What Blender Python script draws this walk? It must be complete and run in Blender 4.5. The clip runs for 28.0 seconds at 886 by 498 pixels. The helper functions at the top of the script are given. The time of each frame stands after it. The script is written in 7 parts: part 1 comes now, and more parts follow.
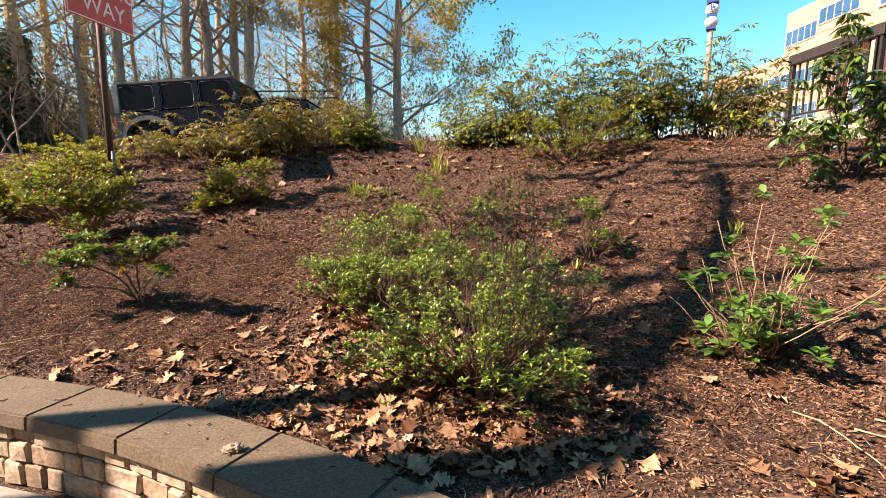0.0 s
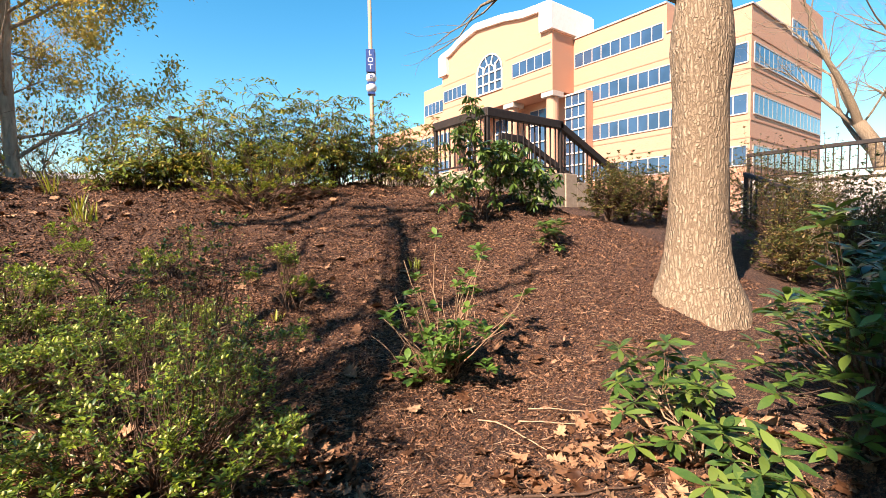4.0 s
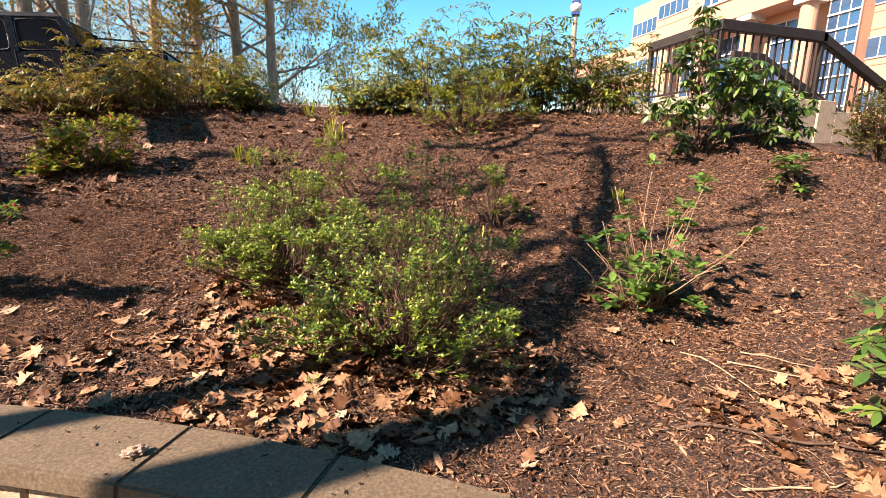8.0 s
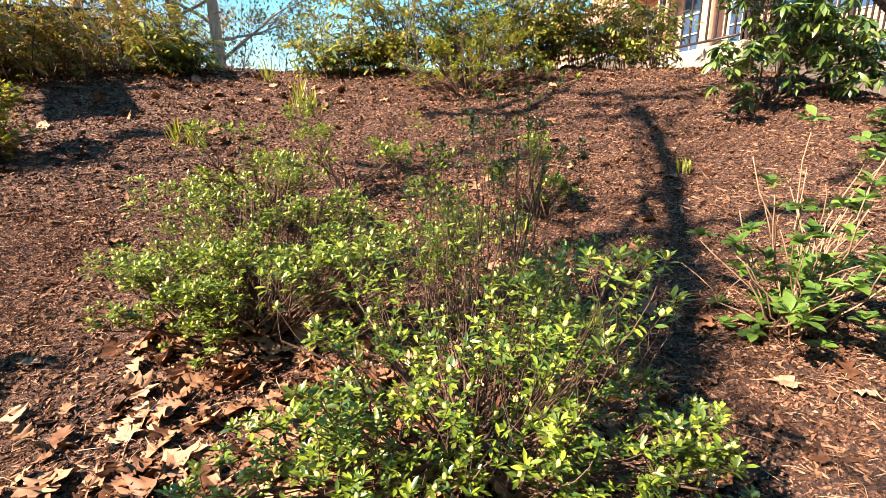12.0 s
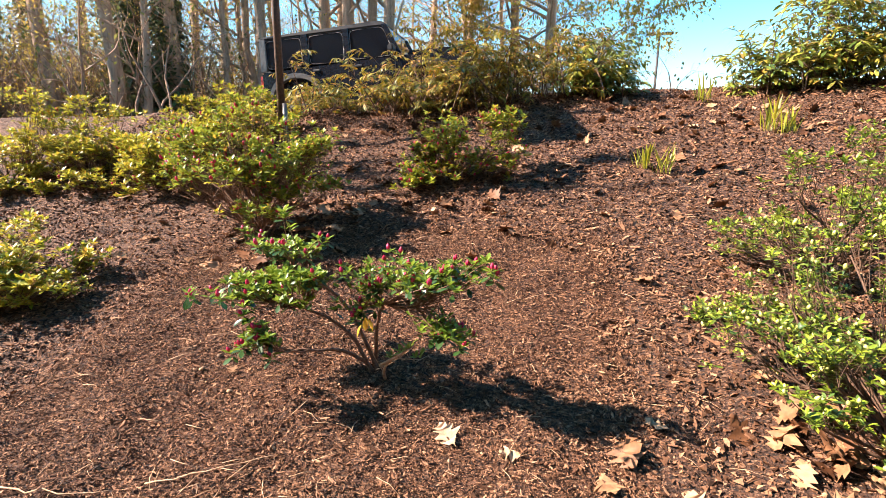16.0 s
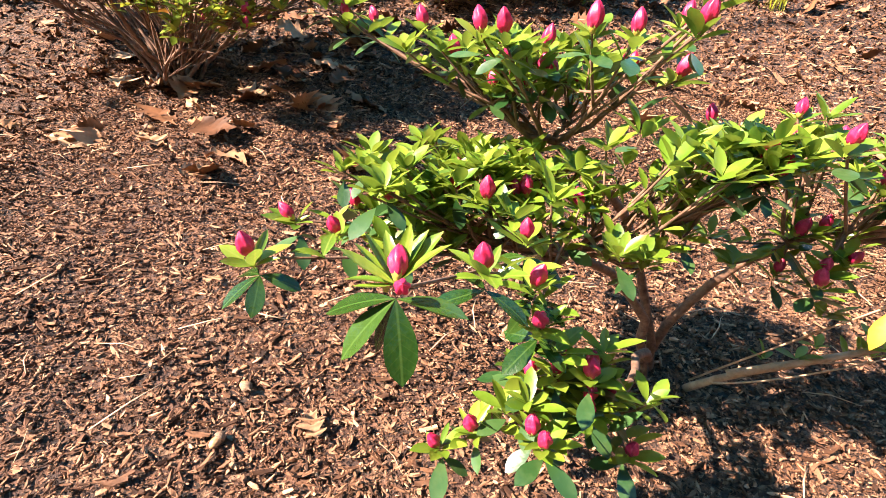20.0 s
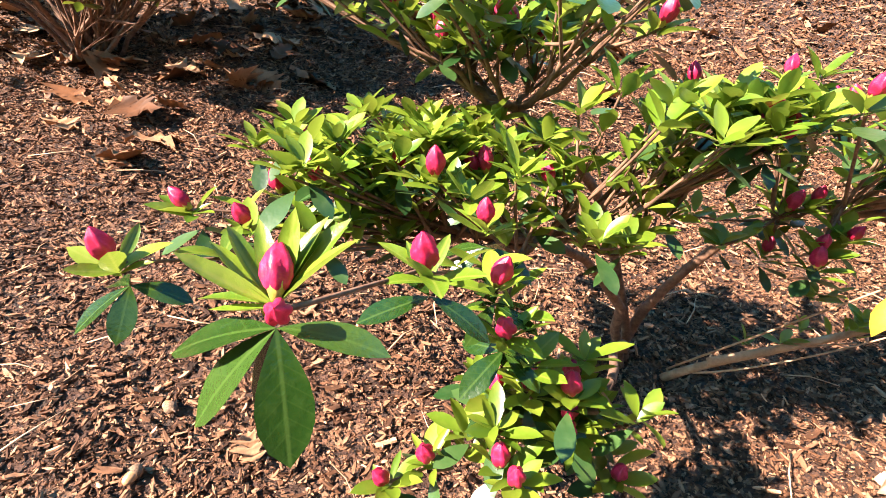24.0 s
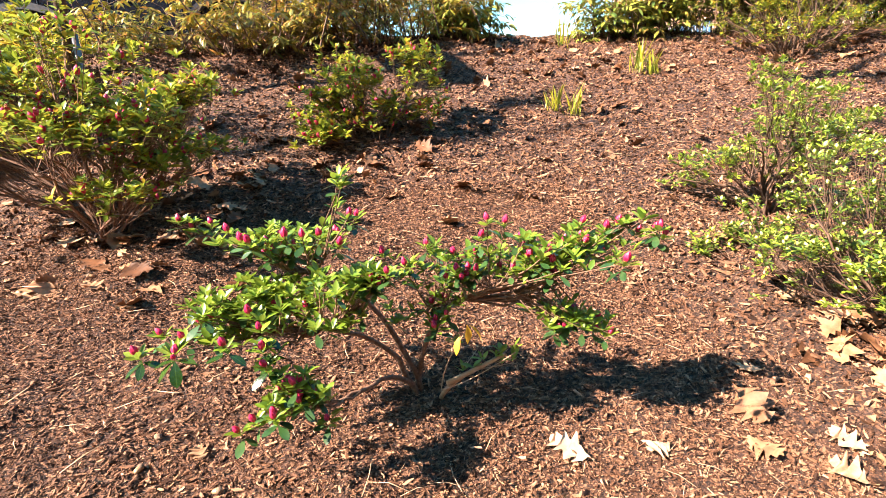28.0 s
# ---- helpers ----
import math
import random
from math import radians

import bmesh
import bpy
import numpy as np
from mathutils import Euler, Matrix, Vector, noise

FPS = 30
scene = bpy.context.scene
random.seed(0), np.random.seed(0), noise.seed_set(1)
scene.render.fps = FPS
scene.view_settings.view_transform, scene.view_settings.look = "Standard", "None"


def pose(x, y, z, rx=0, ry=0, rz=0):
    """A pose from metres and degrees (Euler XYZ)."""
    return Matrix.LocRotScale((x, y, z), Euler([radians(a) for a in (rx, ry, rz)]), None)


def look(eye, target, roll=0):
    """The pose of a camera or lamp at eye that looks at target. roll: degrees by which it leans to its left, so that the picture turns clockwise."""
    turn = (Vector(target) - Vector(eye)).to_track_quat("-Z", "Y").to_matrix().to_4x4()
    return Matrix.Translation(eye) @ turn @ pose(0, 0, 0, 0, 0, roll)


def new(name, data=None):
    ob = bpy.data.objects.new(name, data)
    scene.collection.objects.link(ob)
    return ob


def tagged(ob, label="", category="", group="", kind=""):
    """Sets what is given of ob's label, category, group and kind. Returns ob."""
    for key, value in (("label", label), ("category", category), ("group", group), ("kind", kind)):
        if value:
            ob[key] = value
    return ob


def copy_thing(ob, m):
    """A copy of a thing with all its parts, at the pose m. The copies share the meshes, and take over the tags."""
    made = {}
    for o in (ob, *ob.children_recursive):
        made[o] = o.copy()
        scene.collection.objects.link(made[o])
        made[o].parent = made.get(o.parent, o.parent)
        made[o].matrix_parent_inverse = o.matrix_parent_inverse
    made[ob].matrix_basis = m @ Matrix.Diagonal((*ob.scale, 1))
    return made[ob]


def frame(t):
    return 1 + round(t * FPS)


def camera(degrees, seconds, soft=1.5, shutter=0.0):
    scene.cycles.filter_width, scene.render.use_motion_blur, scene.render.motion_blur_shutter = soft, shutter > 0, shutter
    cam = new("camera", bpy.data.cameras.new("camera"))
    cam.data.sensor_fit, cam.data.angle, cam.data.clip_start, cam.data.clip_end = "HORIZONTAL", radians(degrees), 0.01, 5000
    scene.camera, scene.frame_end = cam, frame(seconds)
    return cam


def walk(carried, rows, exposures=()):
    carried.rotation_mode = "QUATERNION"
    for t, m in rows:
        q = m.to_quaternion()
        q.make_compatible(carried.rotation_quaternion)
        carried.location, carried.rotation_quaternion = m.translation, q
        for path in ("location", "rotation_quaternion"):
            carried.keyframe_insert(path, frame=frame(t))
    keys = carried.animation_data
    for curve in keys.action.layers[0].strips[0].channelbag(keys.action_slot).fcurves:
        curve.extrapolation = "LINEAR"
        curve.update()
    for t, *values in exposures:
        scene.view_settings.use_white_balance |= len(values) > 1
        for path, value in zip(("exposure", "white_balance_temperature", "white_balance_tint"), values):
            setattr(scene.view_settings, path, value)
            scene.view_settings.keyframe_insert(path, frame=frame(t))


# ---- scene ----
cam = camera(87.4, 28.0, 0.5)
METRES, EYE, TILT, LEAN, TURN = 7.0, 1.65, -8.0, -0.5, 0.0
ROWS = [
    (0.0, 0.0, 0.0, 0.0, 0.0, 0.0, -0.0),
    (0.5, 0.0001, -0.0002, -0.0, 0.76, -0.03, 0.02),
    (1.0, 0.0001, -0.0004, 0.0001, 1.22, -0.31, 0.1),
    (1.5, -0.0003, -0.0001, 0.0003, 1.04, -0.9, 0.44),
    (2.0, -0.0006, 0.0001, 0.0005, -1.1, -1.02, 0.99),
    (2.5, -0.0018, 0.0031, 0.002, -7.77, -0.34, 2.21),
    (3.0, 0.0194, 0.023, 0.0007, -19.19, 0.93, 4.39),
    (5.5, -0.033, 0.0255, 0.0172, -45.35, 6.19, 5.48),
    (6.0, -0.0333, 0.0268, 0.0141, -42.66, 4.46, 6.07),
    (6.5, -0.0316, 0.0292, 0.0035, -31.48, -0.48, 4.29),
    (7.0, -0.0207, 0.0198, -0.005, -18.22, -2.4, -0.42),
    (7.5, -0.0199, 0.0128, -0.0068, -13.48, -2.75, -0.79),
    (8.0, -0.033, 0.0183, -0.0063, -14.64, -3.4, 0.94),
    (8.5, -0.0458, 0.0226, -0.0057, -18.67, -3.24, 2.31),
    (9.0, -0.044, 0.03, -0.0062, -18.1, -4.37, 1.1),
    (9.5, -0.0436, 0.0333, -0.007, -16.81, -5.09, 0.71),
    (10.0, -0.0342, 0.0575, -0.0009, -13.0, -3.02, -0.18),
    (10.5, -0.0461, 0.096, 0.0041, -11.99, -3.06, 1.25),
    (11.0, -0.0586, 0.1299, 0.0108, -18.92, -4.8, 2.84),
    (11.5, -0.0487, 0.1751, 0.0104, -19.38, -7.17, 3.86),
    (13.5, -0.0517, 0.2127, 0.0233, -18.59, -3.82, 1.5),
    (14.0, -0.0495, 0.2116, 0.024, -20.59, -3.1, 1.09),
    (14.5, -0.0815, 0.2147, 0.0291, -15.56, -1.0, 0.55),
    (15.0, -0.1417, 0.2211, 0.0314, -6.32, -1.75, 1.81),
    (15.5, -0.2008, 0.2455, 0.0298, 6.02, -3.09, -1.03),
    (16.0, -0.2592, 0.2775, 0.0344, 12.11, -3.89, -1.79),
    (16.5, -0.3138, 0.284, 0.0344, 7.64, -4.12, 1.23),
    (17.0, -0.3489, 0.3077, 0.0345, 4.18, -5.16, 1.6),
    (17.5, -0.3711, 0.3321, 0.0357, -0.63, -8.02, -0.52),
    (18.0, -0.4007, 0.3578, 0.0335, -8.18, -9.42, 0.96),
    (18.5, -0.4148, 0.3926, 0.0284, -8.12, -11.8, -0.81),
    (19.0, -0.4265, 0.4229, 0.0176, -4.13, -15.79, -2.92),
    (19.5, -0.4321, 0.4307, 0.0094, -3.71, -17.28, -3.58),
    (20.0, -0.4305, 0.4399, 0.0065, -6.56, -17.66, -3.27),
    (20.5, -0.4283, 0.4455, 0.0045, -8.71, -18.71, -3.1),
    (21.0, -0.4258, 0.4485, 0.0037, -9.43, -19.17, -3.61),
    (21.5, -0.4247, 0.4503, 0.0038, -9.72, -18.94, -3.64),
    (23.5, -0.4265, 0.4503, 0.0036, -10.09, -18.64, -2.47),
    (24.0, -0.4257, 0.4522, 0.0031, -10.98, -19.16, -2.62),
    (24.5, -0.427, 0.4539, 0.0022, -10.58, -19.4, -2.54),
    (25.0, -0.4262, 0.4556, 0.0017, -10.75, -19.49, -2.5),
    (25.5, -0.4254, 0.4573, 0.0009, -10.73, -19.84, -2.51),
    (26.0, -0.4258, 0.4584, 0.0005, -10.3, -20.02, -2.49),
    (26.5, -0.4247, 0.4573, 0.0008, -10.68, -20.39, -1.86),
    (27.0, -0.4199, 0.4483, 0.0071, -10.8, -18.84, 0.17),
    (27.5, -0.4052, 0.4016, 0.027, -12.16, -12.49, 2.27),
    (28.0, -0.3855, 0.3492, 0.0335, -12.97, -8.97, 3.47),
]
EXPOSURES = [(0.0, 1.77), (2.5, 1.82), (3.5, 1.68), (5.5, 1.18), (6.2, 1.22), (7.5, 1.65), (10.0, 1.9), (13.5, 2.3), (15.0, 2.25), (17.0, 2.39), (18.5, 2.64), (20.0, 2.74), (26.5, 2.7), (28.0, 2.68)]
walk(cam, [(t, pose(0, 0, EYE, TILT, LEAN, TURN) @ pose(METRES * x, METRES * y, METRES * z, 90 + pitch, roll, yaw)) for t, x, y, z, yaw, pitch, roll in ROWS], EXPOSURES)

# ---- sky and sun ----
SUN_AZ, SUN_EL = 256.0, 40.0
world = bpy.data.worlds.new("sky")
scene.world = world
world.use_nodes = True
wn = world.node_tree.nodes
sky = wn.new("ShaderNodeTexSky")
sky.sky_type = "NISHITA"
sky.sun_disc = False
sky.sun_elevation, sky.sun_rotation = radians(SUN_EL), radians(SUN_AZ)
sky.air_density, sky.dust_density, sky.ozone_density = 1.2, 0.2, 1.0
vivid = wn.new("ShaderNodeHueSaturation")
vivid.inputs["Saturation"].default_value = 1.45
vivid.inputs["Hue"].default_value = 0.488
vivid.inputs["Value"].default_value = 1.45
clear = wn.new("ShaderNodeMix")
clear.data_type, clear.blend_type = "RGBA", "MULTIPLY"
clear.inputs[0].default_value = 1.0
clear.inputs[7].default_value = (1.02, 1.1, 1.12, 1.0)
world.node_tree.links.new(sky.outputs[0], vivid.inputs["Color"])
world.node_tree.links.new(vivid.outputs[0], clear.inputs[6])
world.node_tree.links.new(clear.outputs[2], wn["Background"].inputs[0])
wn["Background"].inputs[1].default_value = 0.052
lamp = bpy.data.lights.new("sun", "SUN")
lamp.energy, lamp.angle, lamp.color = 5.0, radians(0.55), (1.0, 0.82, 0.7)
sun_way = Vector((math.sin(radians(SUN_AZ)) * math.cos(radians(SUN_EL)), math.cos(radians(SUN_AZ)) * math.cos(radians(SUN_EL)), math.sin(radians(SUN_EL))))
sun = new("sun", lamp)
sun.matrix_basis = look(sun_way * 60, (0, 0, 0))


# ---- materials ----
def material(name, rough=0.8, metal=0.0):
    m = bpy.data.materials.new(name)
    m.use_nodes = True
    n, l = m.node_tree.nodes, m.node_tree.links
    p = n["Principled BSDF"]
    p.inputs["Roughness"].default_value, p.inputs["Metallic"].default_value = rough, metal
    return m, n, l, p


def ramp(n, l, fac, stops):
    r = n.new("ShaderNodeValToRGB")
    e = r.color_ramp.elements
    while len(e) < len(stops):
        e.new(0.5)
    for k, (pos, c) in enumerate(stops):
        e[k].position, e[k].color = pos, (*c, 1)
    l.new(fac, r.inputs[0])
    return r.outputs[0]


def noise_tex(n, l, scale, detail=4.0, coords="Object", rough=0.6, stretch=None):
    c = n.new("ShaderNodeTexCoord").outputs[coords]
    if stretch:
        mp = n.new("ShaderNodeMapping")
        mp.inputs["Scale"].default_value = stretch
        l.new(c, mp.inputs[0])
        c = mp.outputs[0]
    t = n.new("ShaderNodeTexNoise")
    t.inputs["Scale"].default_value, t.inputs["Detail"].default_value, t.inputs["Roughness"].default_value = scale, detail, rough
    l.new(c, t.inputs["Vector"])
    return t.outputs["Fac"]


def blend(n, l, fac, a, b, mode="MIX"):
    x = n.new("ShaderNodeMix")
    x.data_type, x.blend_type = "RGBA", mode
    if isinstance(fac, float):
        x.inputs[0].default_value = fac
    else:
        l.new(fac, x.inputs[0])
    for k, v in ((6, a), (7, b)):
        if isinstance(v, tuple):
            x.inputs[k].default_value = (*v, 1)
        else:
            l.new(v, x.inputs[k])
    return x.outputs[2]


def bump(n, l, p, height, strength, distance):
    b = n.new("ShaderNodeBump")
    b.inputs["Strength"].default_value, b.inputs["Distance"].default_value = strength, distance
    l.new(height, b.inputs["Height"])
    l.new(b.outputs[0], p.inputs["Normal"])


def surface(name, dark, mid, light, scale, rough=0.8, metal=0.0, relief=0.3, depth=0.01, big=0.0, stretch=None, coords="Object"):
    """Two scales of colour variation and a fine relief."""
    m, n, l, p = material(name, rough, metal)
    fine = noise_tex(n, l, scale, 6.0, coords, 0.65, stretch)
    c = ramp(n, l, fine, [(0.3, dark), (0.5, mid), (0.72, light)])
    if big:
        wide = noise_tex(n, l, scale * 0.11, 3.0, coords)
        c = blend(n, l, ramp(n, l, wide, [(0.35, (0, 0, 0)), (0.7, (big, big, big))]), c, dark)
    l.new(c, p.inputs["Base Color"])
    bump(n, l, p, fine, relief, depth)
    return m


def leafy(name, colours, rough=0.45, passing=0.3, pale=(0.3, 0.36, 0.1)):
    """Leaves: a shade of its own for every leaf, and light let past it."""
    m, n, l, p = material(name, rough)
    isl = n.new("ShaderNodeNewGeometry").outputs["Random Per Island"]
    k = len(colours) - 1
    c = ramp(n, l, isl, [(i / k, q) for i, q in enumerate(colours)])
    spots = noise_tex(n, l, 60.0, 3.0)
    c = blend(n, l, ramp(n, l, spots, [(0.45, (0, 0, 0)), (0.75, (0.35, 0.35, 0.35))]), c, pale)
    l.new(c, p.inputs["Base Color"])
    p.inputs["Specular IOR Level"].default_value = 0.5
    bump(n, l, p, spots, 0.15, 0.004)
    t = n.new("ShaderNodeBsdfTranslucent")
    l.new(blend(n, l, 0.35, c, pale), t.inputs[0])
    x = n.new("ShaderNodeMixShader")
    x.inputs[0].default_value = passing
    l.new(p.outputs[0], x.inputs[1])
    l.new(t.outputs[0], x.inputs[2])
    l.new(x.outputs[0], n["Material Output"].inputs[0])
    return m


def island_surface(name, colours, scale, rough=0.85, relief=0.4, depth=0.004, stretch=None, source="Random Per Island"):
    """Loose pieces: a shade for each piece, grain over it."""
    m, n, l, p = material(name, rough)
    if source == "object":
        r = n.new("ShaderNodeObjectInfo").outputs["Random"]
    else:
        r = n.new("ShaderNodeNewGeometry").outputs[source]
    k = len(colours) - 1
    p.inputs["Specular IOR Level"].default_value = 0.25
    c = ramp(n, l, r, [(i / k, q) for i, q in enumerate(colours)])
    g = noise_tex(n, l, scale, 5.0, stretch=stretch)
    c = blend(n, l, ramp(n, l, g, [(0.35, (0.55, 0.55, 0.55)), (0.7, (1.15, 1.1, 1.05))]), (0, 0, 0), c)
    l.new(c, p.inputs["Base Color"])
    bump(n, l, p, g, relief, depth)
    return m


M = {}


def mulch_material():
    m, n, l, p = material("bark_mulch", 0.9)
    co = n.new("ShaderNodeTexCoord").outputs["Object"]
    v = n.new("ShaderNodeTexVoronoi")
    v.inputs["Scale"].default_value = 60.0
    v.inputs["Randomness"].default_value = 1.0
    mp = n.new("ShaderNodeMapping")
    mp.inputs["Scale"].default_value = (1.0, 1.9, 1.0)
    l.new(co, mp.inputs[0])
    l.new(mp.outputs[0], v.inputs["Vector"])
    fine = noise_tex(n, l, 150.0, 6.0)
    wide = noise_tex(n, l, 1.6, 4.0)
    sep = n.new("ShaderNodeSeparateColor")
    l.new(v.outputs["Color"], sep.inputs[0])
    c = ramp(n, l, sep.outputs[0], [(0.0, (0.024, 0.0136, 0.006)), (0.3, (0.085, 0.0355, 0.0165)), (0.6, (0.165, 0.0721, 0.035)), (0.82, (0.26, 0.1219, 0.063)), (1.0, (0.42, 0.2392, 0.1337))])
    c = blend(n, l, ramp(n, l, fine, [(0.35, (0.5, 0.5, 0.5)), (0.6, (0, 0, 0))]), c, (0.03, 0.011, 0.006))
    c = blend(n, l, ramp(n, l, wide, [(0.4, (0, 0, 0)), (0.72, (0.35, 0.35, 0.35))]), c, (0.06, 0.023, 0.013))
    l.new(c, p.inputs["Base Color"])
    h = n.new("ShaderNodeMath")
    h.operation = "ADD"
    l.new(v.outputs["Distance"], h.inputs[0])
    l.new(fine, h.inputs[1])
    bump(n, l, p, h.outputs[0], 1.0, 0.03)
    return m


M["mulch"] = mulch_material()
M["chip"] = island_surface("bark_chip", [(0.022, 0.0086, 0.0036), (0.05, 0.0206, 0.0089), (0.08, 0.0341, 0.0156), (0.115, 0.051, 0.0242), (0.15, 0.0691, 0.034), (0.185, 0.0883, 0.045), (0.23, 0.1136, 0.0596), (0.28, 0.143, 0.0771), (0.36, 0.1898, 0.105), (0.52, 0.2829, 0.1601)], 90.0, 0.8)
M["flake"] = island_surface("bark_flake", [(0.018, 0.0071, 0.0029), (0.04, 0.0166, 0.0073), (0.08, 0.0347, 0.0161), (0.125, 0.0567, 0.0276), (0.175, 0.083, 0.0421), (0.24, 0.1187, 0.0625), (0.33, 0.1698, 0.0924), (0.46, 0.2459, 0.1379)], 60.0, 0.85)
M["oak_leaf"] = island_surface("dry_oak_leaf", [(0.24, 0.115, 0.052), (0.35, 0.185, 0.093), (0.45, 0.275, 0.155), (0.54, 0.37, 0.235)], 25.0, 0.7, 0.3, 0.006, source="object")
M["oak_litter"] = island_surface("dry_leaf_litter", [(0.07, 0.0266, 0.0102), (0.16, 0.0687, 0.0298), (0.27, 0.129, 0.0612), (0.39, 0.2054, 0.1042), (0.53, 0.3049, 0.1631)], 25.0, 0.6, 0.3, 0.006)
M["cap"] = surface("weathered_cap_stone", (0.065, 0.0425, 0.0227), (0.125, 0.0841, 0.0462), (0.21, 0.146, 0.0851), 70.0, 0.85, 0, 0.5, 0.006, 0.35)
M["stone"] = island_surface("sandstone_block", [(0.33, 0.2213, 0.1377), (0.43, 0.3053, 0.1985), (0.5, 0.3717, 0.2552), (0.4, 0.2832, 0.2025)], 30.0, 0.85, 0.6, 0.012, source="object")
M["mortar"] = surface("dark_mortar", (0.08, 0.0575, 0.0405), (0.13, 0.0974, 0.0689), (0.2, 0.1505, 0.1053), 60.0, 0.95)
M["concrete"] = surface("poured_concrete", (0.32, 0.239, 0.1701), (0.42, 0.3186, 0.2268), (0.5, 0.3894, 0.2835), 14.0, 0.85, 0, 0.25, 0.004, 0.4)
M["white_wall"] = surface("painted_white_wall", (0.66, 0.5753, 0.5022), (0.76, 0.6638, 0.5832), (0.82, 0.7169, 0.6399), 9.0, 0.7, 0, 0.15, 0.004, 0.15)
M["asphalt"] = surface("asphalt", (0.04, 0.0354, 0.034), (0.06, 0.0531, 0.0486), (0.09, 0.0779, 0.0689), 60.0, 0.9, 0, 0.5, 0.006, 0.2)
M["paving"] = surface("sidewalk_concrete", (0.2, 0.165, 0.13), (0.26, 0.22, 0.175), (0.33, 0.285, 0.23), 30.0, 0.9, 0, 0.3, 0.004, 0.3)
def bark_material(name, scale, dark, mid, light):
    """Furrowed bark: long wavering ridges, moss-grey plates."""
    m, n, l, q = material(name, 0.92)
    warp = noise_tex(n, l, scale * 0.25, 3.0)
    co = n.new("ShaderNodeTexCoord").outputs["Object"]
    add = n.new("ShaderNodeVectorMath")
    add.operation = "ADD"
    sc = n.new("ShaderNodeVectorMath")
    sc.operation = "SCALE"
    cmb = n.new("ShaderNodeCombineXYZ")
    l.new(warp, cmb.inputs[0])
    l.new(warp, cmb.inputs[1])
    l.new(cmb.outputs[0], sc.inputs[0])
    sc.inputs["Scale"].default_value = 0.12
    l.new(co, add.inputs[0])
    l.new(sc.outputs[0], add.inputs[1])
    mp = n.new("ShaderNodeMapping")
    mp.inputs["Scale"].default_value = (1.0, 1.0, 0.14)
    l.new(add.outputs[0], mp.inputs[0])
    v = n.new("ShaderNodeTexVoronoi")
    v.feature = "DISTANCE_TO_EDGE"
    v.inputs["Scale"].default_value = scale
    l.new(mp.outputs[0], v.inputs["Vector"])
    fine = noise_tex(n, l, scale * 3.0, 6.0, stretch=(1, 1, 0.35))
    c = ramp(n, l, v.outputs["Distance"], [(0.0, dark), (0.12, mid), (0.4, light)])
    c = blend(n, l, ramp(n, l, fine, [(0.35, (0.75, 0.75, 0.75)), (0.65, (0, 0, 0))]), c, dark)
    l.new(c, q.inputs["Base Color"])
    h = n.new("ShaderNodeMath")
    h.operation = "MULTIPLY_ADD"
    l.new(fine, h.inputs[0])
    h.inputs[1].default_value = 0.35
    l.new(v.outputs["Distance"], h.inputs[2])
    bump(n, l, q, h.outputs[0], 1.0, 0.035)
    return m


M["bark"] = bark_material("furrowed_oak_bark", 30.0, (0.17, 0.115, 0.0689), (0.34, 0.2478, 0.1539), (0.52, 0.3894, 0.2592))
M["brush"] = surface("brown_brush_stem", (0.15, 0.0929, 0.0567), (0.29, 0.1858, 0.1215), (0.44, 0.3009, 0.2025), 9.0, 0.9, 0, 0.5, 0.02)
M["bark_far"] = surface("grey_trunk_bark", (0.22, 0.146, 0.0972), (0.43, 0.2965, 0.2025), (0.6, 0.4336, 0.3078), 9.0, 0.9, 0, 0.8, 0.03, 0.3, (1.0, 1.0, 0.2))
M["twig"] = surface("brown_twig", (0.05, 0.0266, 0.0162), (0.1, 0.0549, 0.0324), (0.17, 0.1018, 0.0632), 60.0, 0.85, 0, 0.5, 0.003)
M["pale_stem"] = surface("pale_tan_stem", (0.2, 0.115, 0.0607), (0.32, 0.1947, 0.1094), (0.45, 0.2921, 0.1782), 50.0, 0.8, 0, 0.4, 0.003)
M["azalea"] = leafy("azalea_leaf", [(0.03, 0.066, 0.008), (0.1, 0.16, 0.013), (0.19, 0.262, 0.02), (0.33, 0.385, 0.036)], 0.36, 0.3, (0.34, 0.37, 0.05))
M["azalea_hero"] = leafy("fresh_azalea_leaf", [(0.065, 0.1372, 0.0097), (0.11, 0.1947, 0.0138), (0.165, 0.2522, 0.0203), (0.22, 0.2921, 0.0292)], 0.38, 0.38, (0.28, 0.3186, 0.0486))
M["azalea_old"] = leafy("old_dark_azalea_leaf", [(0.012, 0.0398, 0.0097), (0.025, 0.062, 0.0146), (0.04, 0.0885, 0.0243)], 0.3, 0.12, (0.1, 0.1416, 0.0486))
M["azalea_gold"] = leafy("yellow_green_azalea_leaf", [(0.075, 0.115, 0.0113), (0.2, 0.239, 0.0186), (0.33, 0.3363, 0.0243), (0.47, 0.4071, 0.0324), (0.38, 0.1505, 0.0243)], 0.42, 0.38, (0.44, 0.3894, 0.0486))
M["nandina"] = leafy("lance_leaf", [(0.035, 0.07, 0.012), (0.1, 0.15, 0.02), (0.19, 0.23, 0.029), (0.32, 0.31, 0.04), (0.36, 0.2, 0.04)], 0.36, 0.26, (0.28, 0.28, 0.05))
M["bronze"] = leafy("bronze_leaflet", [(0.035, 0.05, 0.007), (0.1, 0.115, 0.012), (0.22, 0.2, 0.02), (0.36, 0.25, 0.026), (0.34, 0.11, 0.025)], 0.45, 0.22, (0.3, 0.24, 0.03))
